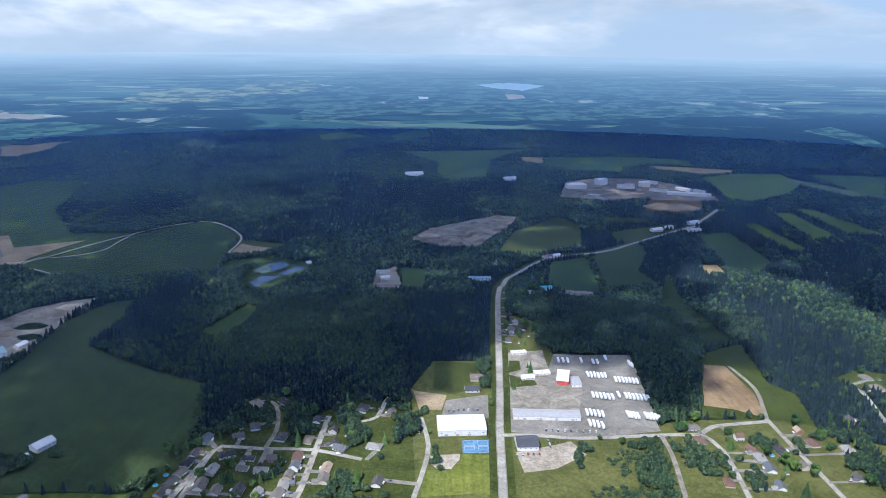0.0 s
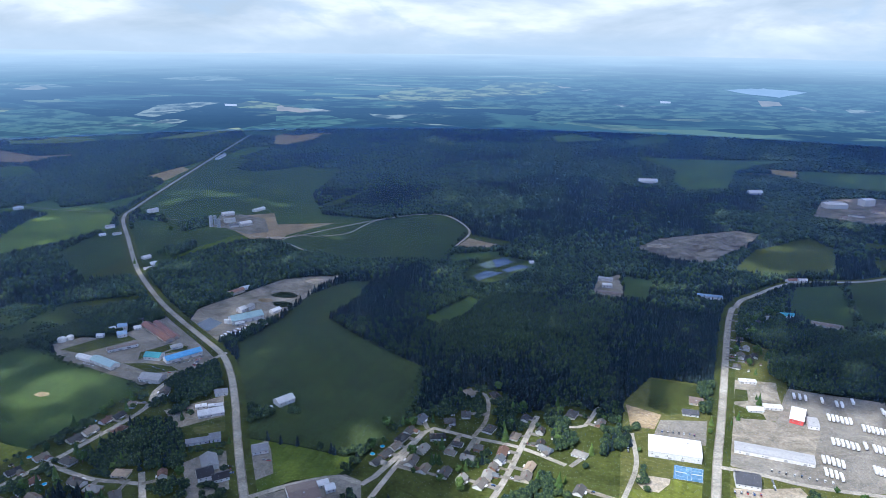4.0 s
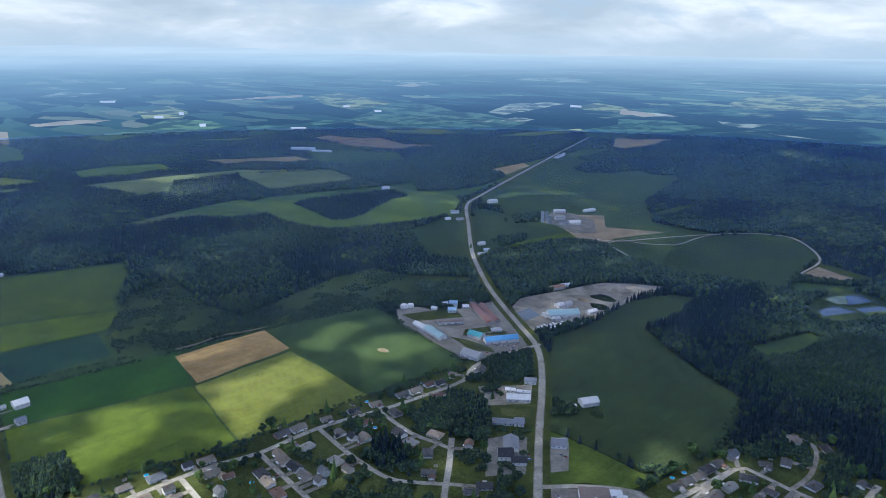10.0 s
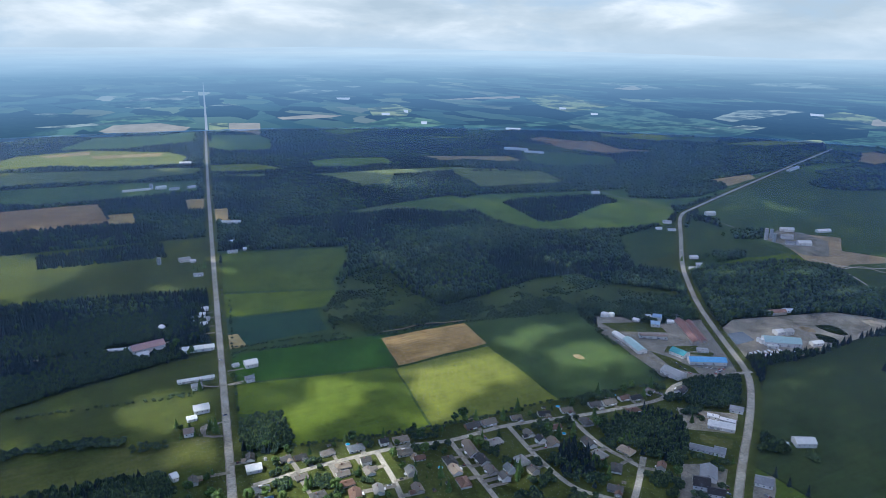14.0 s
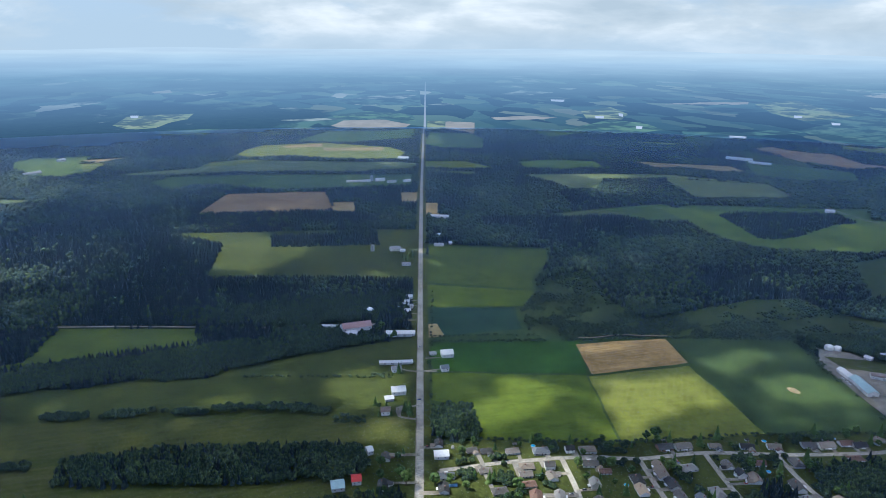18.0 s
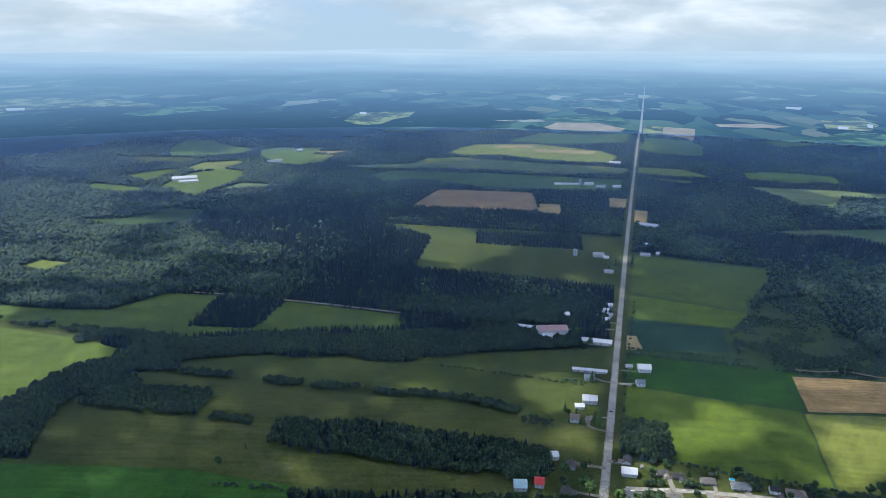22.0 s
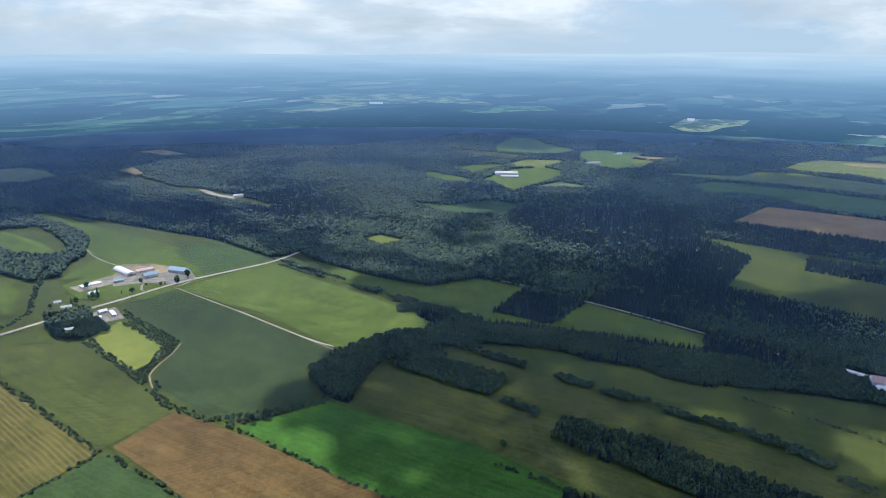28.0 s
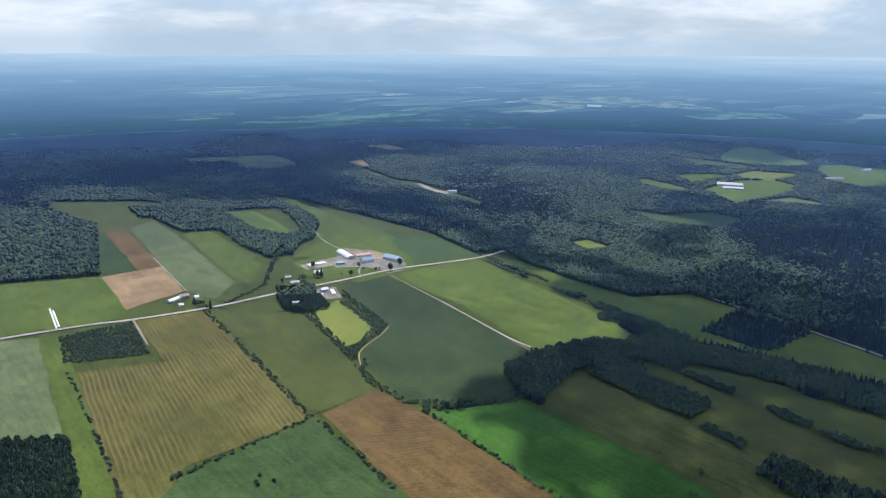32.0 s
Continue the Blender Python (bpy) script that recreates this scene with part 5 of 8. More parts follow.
WOODS.append(('broad', np.array([(-458, 633), (-441, 651), (-421, 633), (-436, 606)], float)))
WOODS.append(('broad', np.array([(-414, 649), (-407, 658), (-394, 645), (-403, 634)], float)))
WOODS.append(('garden', np.array([(-97, 662), (-13, 674), (-25, 585), (-75, 576), (-102, 611)], float)))
WOODS.append(('garden', np.array([(147, 677), (188, 695), (244, 695), (235, 580), (181, 571), (153, 587)], float)))
WOODS.append(('garden', np.array([(190, 691), (244, 695), (233, 580), (178, 579), (171, 635)], float)))
WOODS.append(('broad', np.array([(202, 678), (244, 690), (233, 580), (194, 579)], float)))
WOODS.append(('mixed', np.array([(444, 705), (476, 705), (462, 639), (432, 591), (420, 638)], float)))
WOODS.append(('broad', np.array([(48, 878), (66, 887), (64, 805), (49, 805)], float)))
WOODS.append(('broad', np.array([(142, 1020), (185, 988), (162, 917), (136, 936)], float)))
WOODS.append(('broad', np.array([(120, 1222), (187, 1256), (169, 1056), (97, 1055)], float)))
WOODS.append(('broad', np.array([(-75, -814), (-132, -781), (-114, -650), (-55, -694)], float)))
WOODS.append(('shrub', np.array([(-197, -1092), (-296, -1081), (-279, -949), (-178, -988)], float)))
WOODS.append(('broad', np.array([(-535, -1076), (-600, -1062), (-565, -945), (-525, -943), (-503, -986)], float)))
WOODS.append(('mixed', np.array([(-538, -1881), (-646, -1837), (-589, -1723), (-531, -1754)], float)))
WOODS.append(('mixed', np.array([(-939, 1015), (-895, 1249), (-804, 1287), (-688, 1182), (-680, 1026), (-742, 918), (-860, 948)], float)))
WOODS.append(('mixed', np.array([(-1119, 1333), (-1089, 1408), (-1035, 1342), (-1058, 1282)], float)))
WOODS.append(('broad', np.array([(-1001, 1147), (-980, 1219), (-945, 1178), (-952, 1109)], float)))
WOODS.append(('mixed', np.array([(-179, -2199), (-291, -2110), (-378, -1992), (-426, -1746), (-324, -1356), (-175, -1415), (-97, -1467)], float)))
WOODS.append(('mixed', np.array([(-562, -1846), (-714, -1693), (-698, -1515), (-628, -1426), (-624, -1535), (-561, -1559), (-551, -1731)], float)))
WOODS.append(('shrub', np.array([(-479, -595), (-583, -539), (-577, -524), (-468, -584)], float)))
WOODS.append(('shrub', np.array([(-750, 6), (-740, 43), (-723, 43), (-730, 8)], float)))
WOODS.append(('scrub', np.array([(-1188, 410), (-1226, 501), (-1058, 483), (-968, 502), (-1026, 723), (-1016, 808), (-867, 843), (-836, 721), (-861, 688), (-900, 507), (-921, 439), (-917, 371), (-955, 306), (-1034, 315)], float)))
WOODS.append(('sparse', np.array([(423, 1269), (410, 1113), (428, 956), (377, 927), (379, 1061), (358, 1099)], float)))
WOODS.append(('sparse', np.array([(-170, -609), (-213, -647), (-253, -644), (-366, -649), (-351, -458), (-309, -421), (-136, -566)], float)))
WOODS.append(('mixed', np.array([(-185, 779), (-146, 738), (-138, 729), (-148, 695), (-162, 672), (-178, 719)], float)))
WOODS.append(('mixed', np.array([(-126, 756), (-94, 739), (-94, 696), (-110, 690)], float)))
WOODS.append(('mixed', np.array([(-190, 637), (-164, 640), (-158, 610), (-179, 610)], float)))
WOODS.append(('mixed', np.array([(-272, 691), (-245, 715), (-227, 754), (-203, 725), (-222, 700), (-249, 687)], float)))
WOODS.append(('mixed', np.array([(-101, 696), (-80, 702), (-81, 679), (-103, 662)], float)))
WOODS.append(('mixed', np.array([(-56, 727), (-24, 740), (-23, 703), (-50, 674)], float)))
WOODS.append(('spruce', np.array([(-548, 423), (-528, 459), (-484, 431), (-488, 394), (-513, 396)], float)))
WOODS.append(('broad', np.array([(-543, 366), (-543, 385), (-530, 377), (-530, 361)], float)))
WOODS.append(('scrub', np.array([(61, 805), (70, 805), (65, 742), (57, 742)], float)))
WOODS.append(('garden', np.array([(-661, 102), (-670, 165), (-634, 320), (-627, 485), (-610, 637), (-599, 730), (-566, 751), (-508, 694), (-424, 586), (-330, 465), (-558, 82)], float)))
WOODS.append(('garden', np.array([(-273, 676), (-272, 691), (-245, 715), (-230, 754), (-229, 778), (-185, 782), (-174, 744), (-146, 738), (-122, 756), (-112, 780), (-56, 767), (-15, 758), (5, 585), (5, 521), (-285, 518), (-287, 581)], float)))
WOODS.append(('garden', np.array([(252, 723), (301, 733), (376, 738), (429, 720), (447, 699), (512, 671), (429, 527), (194, 524)], float)))
WOODS.append(('garden', np.array([(503, 837), (563, 871), (662, 816), (598, 673), (524, 672), (551, 799)], float)))
WOODS.append(('shrub', np.array([(-614.7, -1002.7), (-601.5, -929.8), (-615.3, -927.3), (-628.5, -1000.2)], float)))
WOODS.append(('shrub', np.array([(-602.7, -936.6), (-590.5, -864.7), (-604.3, -862.4), (-616.5, -934.3)], float)))
WOODS.append(('shrub', np.array([(-591.6, -871.6), (-583.5, -820.6), (-597.4, -818.4), (-605.5, -869.4)], float)))
WOODS.append(('shrub', np.array([(-589.8, -830.7), (-550.1, -802.7), (-558.2, -791.3), (-597.9, -819.3)], float)))
WOODS.append(('shrub', np.array([(-558.0, -806.8), (-517.4, -792.4), (-522.0, -779.2), (-562.6, -793.6)], float)))
WOODS.append(('shrub', np.array([(-524.9, -794.6), (-496.0, -788.1), (-499.1, -774.4), (-528.0, -780.9)], float)))
WOODS.append(('shrub', np.array([(-495.3, -787.3), (-477.3, -726.6), (-490.7, -722.7), (-508.7, -783.4)], float)))
WOODS.append(('shrub', np.array([(-525.8, -951.6), (-505.5, -870.8), (-515.2, -868.4), (-535.5, -949.2)], float)))
WOODS.append(('shrub', np.array([(-506.5, -875.4), (-491.6, -795.5), (-501.5, -793.6), (-516.4, -873.5)], float)))
WOODS.append(('shrub', np.array([(-491.9, -799.2), (-493.1, -774.3), (-503.1, -774.8), (-501.9, -799.7)], float)))
WOODS.append(('shrub', np.array([(-960.3, -1006.6), (-953.7, -941.6), (-965.7, -940.4), (-972.3, -1005.4)], float)))
WOODS.append(('shrub', np.array([(-954.3, -947.5), (-949.8, -890.5), (-961.7, -889.5), (-966.2, -946.5)], float)))
WOODS.append(('shrub', np.array([(-950.4, -896.7), (-938.7, -802.8), (-950.6, -801.3), (-962.3, -895.2)], float)))
HEDGES.append(('broad', 3, [(-955, 161), (-948, 260), (-935, 315)]))
HEDGES.append(('broad', 1.6, [(-759, 124), (-961, 158), (-1157, 192)]))
HEDGES.append(('broad', 5, [(-947, -998), (-916, -674), (-898, -552)]))
HEDGES.append(('broad', 3, [(-843, 52), (-841, 125)]))
HEDGES.append(('broad', 4, [(-403, -1055), (-383, -844), (-361, -654)]))
HEDGES.append(('broad', 6, [(-600, -969), (-576, -828), (-524, -789), (-488, -757), (-466, -678), (-470, -613), (-510, -575), (-582, -531)]))
HEDGES.append(('broad', 5, [(-520, -934), (-494, -788), (-488, -757)]))
HEDGES.append(('broad', 3, [(-361, -654), (-286, -646), (-192, -638)]))
HEDGES.append(('broad', 3, [(-365, -648), (-361, -549), (-353, -479)]))
HEDGES.append(('broad', 3, [(-473, -589), (-470, -470), (-465, -344)]))
HEDGES.append(('broad', 2, [(-176, -958), (-152, -683), (-144, -631)]))
HEDGES.append(('broad', 4, [(-669, 164), (-652, 239), (-637, 321), (-625, 483), (-607, 632)]))
HEDGES.append(('broad', 4, [(-939, 149), (-910, 368), (-899, 501), (-859, 686)]))
HEDGES.append(('broad', 5, [(-859, 686), (-752, 663), (-612, 639)]))
HEDGES.append(('broad', 5, [(-425, -1060), (-537, -1113), (-600, -1212), (-673, -1304)]))
HEDGES.append(('broad', 4, [(-2405, -487), (-2381, 343)]))
HEDGES.append(('broad', 5, [(-2698, -283), (-2616, 266), (-2624, 384)]))
HEDGES.append(('broad', 6, [(-265, 626), (-275, 700), (-299, 806)]))
HEDGES.append(('broad', 6, [(-1749, 1023), (-1669, 1324)]))
HEDGES.append(('broad', 5, [(247, 695), (229, 587)]))
HEDGES.append(('broad', 5, [(297, 1386), (282, 1151)]))
HEDGES.append(('broad', 4, [(427, 1262), (410, 1113)]))
WOODS.append(('belt', np.array([(-634, -609), (-675, -605), (-702, -612), (-751, -600), (-775, -592), (-802, -577), (-822, -548), (-850, -541), (-877, -546), (-892, -580), (-883, -607), (-863, -626), (-877, -640), (-913, -636), (-920, -570), (-907, -518), (-904, -463), (-916, -397), (-935, -387), (-948, -338), (-941, -258), (-966, -186), (-984, -111), (-949, -65), (-923, -55), (-899, -85), (-889, -123), (-869, -151), (-867, -206), (-885, -251), (-883, -283), (-862, -359), (-849, -412), (-830, -460), (-808, -440), (-796, -451), (-799, -493), (-785, -503), (-746, -510), (-725, -524), (-702, -535), (-682, -536), (-642, -523), (-597, -510), (-591, -532), (-602, -561), (-609, -588)], float)))
WOODS.append(('belt', np.array([(-699, -522), (-727, -513), (-769, -507), (-780, -483), (-748, -463), (-757, -393), (-749, -371), (-722, -369), (-697, -372), (-694, -406), (-697, -436), (-698, -480)], float)))
WOODS.append(('belt', np.array([(-633, -16), (-678, 30), (-638, 39), (-619, 29), (-611, -7)], float)))
HEDGES.append(('tree', 7, [(-800, -429), (-798, -381), (-795, -333), (-789, -300), (-787, -254), (-782, -179), (-782, -136), (-778, -72), (-759, -3)]))
HEDGES.append(('tree', 6, [(-698, -372), (-692, -334), (-690, -292), (-692, -259)]))
HEDGES.append(('broad', 3, [(-870, -136), (-862, -81), (-850, -5), (-834, 95)]))
HEDGES.append(('broad', 4, [(-569, -292), (-572, -246), (-575, -190), (-572, -99)]))
HEDGES.append(('tree', 6, [(-933, -859), (-936, -801), (-918, -700), (-914, -631)]))
HEDGES.append(('tree', 5, [(-946, -994), (-952, -906), (-943, -811), (-927, -719), (-902, -640)]))
WOODS.append(('scrub', np.array([(177, 675), (245, 687), (238, 626), (229, 588), (144, 586), (150, 629)], float)))
WOODS.append(('garden', np.array([(145, 666), (178, 682), (152, 587), (120, 586)], float)))
WOODS.append(('broad', np.array([(-636, -1552), (-708, -1614), (-692, -1473), (-736, -1373), (-780, -1404), (-823, -1544), (-845, -1647), (-900, -1764), (-870, -1531), (-848, -1451), (-766, -1332), (-719, -1310), (-664, -1247), (-619, -1257), (-612, -1365)], float)))
WOODS.append(('mixed', np.array([(-739, -2177), (-973, -1907), (-900, -1764), (-845, -1647), (-784, -1674), (-716, -1693), (-689, -1684), (-552, -1671)], float)))

# ---- trees by the ten thousand
def inside(px, py, poly):
    """Which of the points lie in the polygon."""
    hit = np.zeros(len(px), bool)
    x0, y0 = poly[-1]
    for x1, y1 in poly:
        cross = ((y1 > py) != (y0 > py)) & (px < (x0 - x1) * (py - y1) / (y0 - y1 + 1e-9) + x1)
        hit ^= cross
        x0, y0 = x1, y1
    return hit


def boxed(px, py, poly):
    lo, hi = poly.min(0), poly.max(0)
    near = np.nonzero((px >= lo[0]) & (px <= hi[0]) & (py >= lo[1]) & (py <= hi[1]))[0]
    return near[inside(px[near], py[near], poly)] if len(near) else near


def conifer(seed):
    """A ragged spruce of unit height and about unit spread: three skirts of drooping boughs."""
    rng = random.Random(seed)
    verts, faces = [], []
    for low, top, wide in ((0.08, 0.62, 0.5), (0.36, 0.84, 0.34), (0.62, 1.0, 0.19)):
        a = len(verts)
        verts.append((0, 0, top))
        for k in range(6):
            w, turn = wide * rng.uniform(0.72, 1.2), (k + rng.uniform(-0.25, 0.25)) * math.tau / 6
            verts.append((w * math.cos(turn), w * math.sin(turn), low + rng.uniform(-0.04, 0.04)))
        faces += [(a, a + 1 + k, a + 1 + (k + 1) % 6) for k in range(6)]
    return np.array(verts), np.array(faces)


def crown(seed, clumps):
    """A broad-leaved crown of unit height and spread: one lump far off, else many small uneven sprays of leaves."""
    rng = random.Random(seed)
    verts, faces = [], []
    if clumps == 1:
        bm = bmesh.new()
        bmesh.ops.create_icosphere(bm, subdivisions=1, radius=1)
        for v in bm.verts:
            k = rng.uniform(0.72, 1.2) * 0.5
            verts.append((v.co.x * k, v.co.y * k, max(0.1, 0.5 + v.co.z * k)))
        faces = [tuple(v.index for v in f.verts) for f in bm.faces]
        bm.free()
        return np.array(verts), np.array(faces)
    for c in range(clumps):
        turn, up = c * 2.4, 1 - 1.5 * (c + 0.5) / clumps
        flat, size = math.sqrt(max(0.0, 1 - up * up)), rng.uniform(0.17, 0.27)
        mid = (0.33 * flat * math.cos(turn), 0.33 * flat * math.sin(turn), 0.52 + 0.30 * up + rng.uniform(-0.05, 0.05))
        a = len(verts)
        for x, y, z in ((1, 0, 0), (0, 1, 0), (-1, 0, 0), (0, -1, 0), (0, 0, 1), (0, 0, -1)):
            k = size * rng.uniform(0.65, 1.25)
            twist = c * 0.9
            verts.append((mid[0] + k * (x * math.cos(twist) - y * math.sin(twist)) + rng.uniform(-0.04, 0.04), mid[1] + k * (x * math.sin(twist) + y * math.cos(twist)),
                          max(0.08, mid[2] + z * k * 0.85)))
        for k in range(4):
            faces += [(a + k, a + (k + 1) % 4, a + 4), (a + (k + 1) % 4, a + k, a + 5)]
    return np.array(verts), np.array(faces)


SPRUCES = [conifer(s) for s in range(6)]
CROWNS_FAR = [crown(s, 1) for s in range(20, 26)]
CROWNS = [crown(s, 17) for s in range(40, 46)]


def planted(name, spots, label, category="forest", kind="stuff"):
    """One mesh of many trees. spots: columns x, y, z, spread, height, sort (0 spruce, 1 broad far, 2 broad near)."""
    rng = np.random.default_rng(7)
    all_v, all_f, all_m, all_s, base = [], [], [], [], 0
    for sort, family, slot in ((0, SPRUCES, 0), (1, CROWNS_FAR, 1), (2, CROWNS, 1)):
        mine = spots[spots[:, 5] == sort]
        pick = rng.integers(0, len(family), len(mine))
        for which, (tv, tf) in enumerate(family):
            some = mine[pick == which]
            if not len(some):
                continue
            turn = rng.uniform(0, math.tau, len(some))[:, None]
            x = tv[None, :, 0] * some[:, 3:4]
            y = tv[None, :, 1] * some[:, 3:4]
            v = np.stack([x * np.cos(turn) - y * np.sin(turn) + some[:, 0:1], x * np.sin(turn) + y * np.cos(turn) + some[:, 1:2],
                          tv[None, :, 2] * some[:, 4:5] + some[:, 2:3]], 2)
            f = tf[None] + (np.arange(len(some)) * len(tv))[:, None, None] + base
            base += v.shape[0] * v.shape[1]
            all_v.append(v.reshape(-1, 3)), all_f.append(f.reshape(-1, 3)), all_m.append(np.full(len(f) * len(tf), slot, np.int32))
            all_s.append(np.full(len(f) * len(tf), sort == 1, bool))
    if not all_v:
        return None
    v, f, m = np.concatenate(all_v), np.concatenate(all_f), np.concatenate(all_m)
    me = bpy.data.meshes.new(name)
    me.vertices.add(len(v)), me.loops.add(len(f) * 3), me.polygons.add(len(f))
    me.vertices.foreach_set("co", v.astype(np.float32).ravel())
    me.loops.foreach_set("vertex_index", f.astype(np.int32).ravel())
    me.polygons.foreach_set("loop_start", np.arange(0, len(f) * 3, 3, dtype=np.int32))
    me.materials.append(MATERIALS["spruce"]), me.materials.append(MATERIALS["broadleaf"])
    me.polygons.foreach_set("material_index", m)
    me.polygons.foreach_set("use_smooth", np.concatenate(all_s))
    me.update(calc_edges=True)
    return place(name, me, label, category, kind=kind)


def value_noise(x, y, scale, seed):
    """Smooth noise from 0 to 1 on arrays."""
    grid = np.random.default_rng(seed).random((64, 64))
    u, v = x / scale, y / scale
    i, j = np.floor(u).astype(int), np.floor(v).astype(int)
    a, b = u - i, v - j
    a, b = a * a * (3 - 2 * a), b * b * (3 - 2 * b)
    at = lambda p, q: grid[p % 64, q % 64]
    return (at(i, j) * (1 - a) + at(i + 1, j) * a) * (1 - b) + (at(i, j + 1) * (1 - a) + at(i + 1, j + 1) * a) * b


FIRST, LAST = -38.0, 180.0        # headings between which the land is wooded in detail


def spread_forest():
    rng = np.random.default_rng(3)
    bands, r = [], 500.0
    while r < RIM - 34:
        gap = max(5.6, r * 0.0045)
        n = int(radians(LAST - FIRST) * r / gap)
        turn = np.radians(FIRST) + (np.arange(n) + rng.uniform(-0.42, 0.42, n)) * radians(LAST - FIRST) / n
        rr = r + rng.uniform(-0.42, 0.42, n) * gap
        bands.append(np.stack([-np.sin(turn) * rr, np.cos(turn) * rr, np.full(n, gap)], 1))
        r += gap
    spots = np.concatenate(bands)
    x, y = spots[:, 0], spots[:, 1]
    wooded = np.ones(len(x), bool)
    sort_bias = value_noise(x, y, 260, 5) * 0.6 + value_noise(x, y, 90, 6) * 0.4
    for poly, bare in OPEN:
        wooded[boxed(x, y, poly)] = False
    bias_at = {"belt": 0.72, "spruce": 0.05, "mixed": 0.58, "broad": 0.98, "shrub": 0.9, "scrub": 0.95, "sparse": 0.95, "garden": 0.75}
    tall = np.ones(len(x))
    for sort, poly in WOODS:
        hit = boxed(x, y, poly)
        if sort in ("scrub", "sparse", "garden"):
            least = {"scrub": 0.46, "sparse": 0.80, "garden": 0.60}[sort]
            hit = hit[value_noise(x[hit], y[hit], 34, 31) * 0.6 + value_noise(x[hit], y[hit], 9, 32) * 0.4 > least]
        wooded[hit] = True
        sort_bias[hit] = bias_at[sort]
        if sort in ("shrub", "scrub", "sparse"):
            tall[hit] = 0.35
        elif sort == "garden":
            tall[hit] = 0.7
        elif sort == "belt":
            tall[hit] = 0.62 + 0.3 * value_noise(x[hit], y[hit], 30, 41)
    for sort, half, pts in HEDGES:
        for (x0, y0), (x1, y1) in zip(pts, pts[1:]):
            d = np.hypot(x1 - x0, y1 - y0)
            along = np.clip(((x - x0) * (x1 - x0) + (y - y0) * (y1 - y0)) / (d * d), 0, 1)
            off = np.hypot(x - x0 - along * (x1 - x0), y - y0 - along * (y1 - y0))
            hit = (off < half) & (value_noise(x, y, 24, 9) > (0.42 if sort == "tree" else 0.20))
            wooded |= hit
            sort_bias[hit] = 2.0
            tall[hit] = 0.72 if sort == "tree" else 0.30
    for pts, width in ROUTES:
        edge = ribbon(pts, width / 2 + (9 if width >= 9 else 2), 30.0)
        hit = boxed(x, y, np.array([tuple(e[0]) for e in edge] + [tuple(e[2]) for e in reversed(edge)], float))
        wooded[hit] = False
    for (cx, cy, rad) in CLEAR:
        wooded[np.hypot(x - cx, y - cy) < rad] = False
    spots, sort_bias, tall = spots[wooded], sort_bias[wooded], tall[wooded]
    n = len(spots)
    gap = spots[:, 2]
    broad = rng.random(n) < np.clip((sort_bias - 0.30) / 0.36, 0.05, 0.97) + (sort_bias > 1.5)
    away = np.hypot(spots[:, 0], spots[:, 1])
    sort = np.where(broad, np.where(away < 1150, 2, 1), 0)
    wide = gap * np.where(broad, rng.uniform(1.15, 1.7, n), rng.uniform(0.95, 1.4, n))
    high = np.where(broad, rng.uniform(9, 13, n), rng.uniform(10, 14.5, n)) * tall * np.clip(1.25 - away / 4800, 0.6, 1) * (1 + np.clip(gap - 9, 0, 20) * 0.008)
    wide = np.where(tall < 1, wide * np.clip(tall + 0.3, 0, 1), wide)
    rows = np.stack([spots[:, 0], spots[:, 1], np.zeros(n), wide, high, sort], 1)
    heading = np.degrees(np.arctan2(-rows[:, 0], rows[:, 1]))
    cuts = np.linspace(FIRST, LAST, 9)
    heading = np.where(heading < FIRST - 1, heading + 360, heading)
    for a, b in zip(cuts, cuts[1:]):
        part_of = rows[(heading >= a) & (heading < b)]
        if len(part_of):
            planted("forest", part_of, "dense mixed forest of dark spruce and green broad-leaved trees")
    print("trees", n, [int((sort == k).sum()) for k in range(3)])



# ---- materials of buildings and vehicles
def by_object(name, stops, rough=0.7, metal=0.0, seams=None, spec=0.3, grime=0.25):
    """Paint or shingles in one of several colours, chosen per object, with grime; seams: (axis scale, strength)."""
    def build(tree, where):
        pick = tree.nodes.new("ShaderNodeObjectInfo").outputs["Random"]
        colour = ramp(tree, pick, stops)
        for node in tree.nodes:
            if node.bl_idname == "ShaderNodeValToRGB":
                node.color_ramp.interpolation = "CONSTANT"
        dirt = ramp(tree, noisy(tree, where, 0.35, 5.0, 0.65, 0.5), [(0.3, (1 - grime,) * 3), (0.7, (1.06, 1.06, 1.06))])
        colour = mixed(tree, 1.0, colour, dirt, "MULTIPLY")
        if seams:
            wave = tree.nodes.new("ShaderNodeTexWave")
            wave.inputs["Scale"].default_value = seams[0]
            tree.links.new(where, wave.inputs["Vector"])
            lines = ramp(tree, wave.outputs["Fac"], [(0.80, (1, 1, 1)), (0.97, (1 - seams[1],) * 3)])
            colour = mixed(tree, 1.0, colour, lines, "MULTIPLY")
        return colour
    return principled(name, build, rough, metal, spec, (3.0, 0.25, 0.05))


def plain(name, colour, rough=0.6, metal=0.0, seams=None, grime=0.22):
    return by_object(name, [(0.0, colour), (1.0, colour)], rough, metal, seams, 0.3, grime)


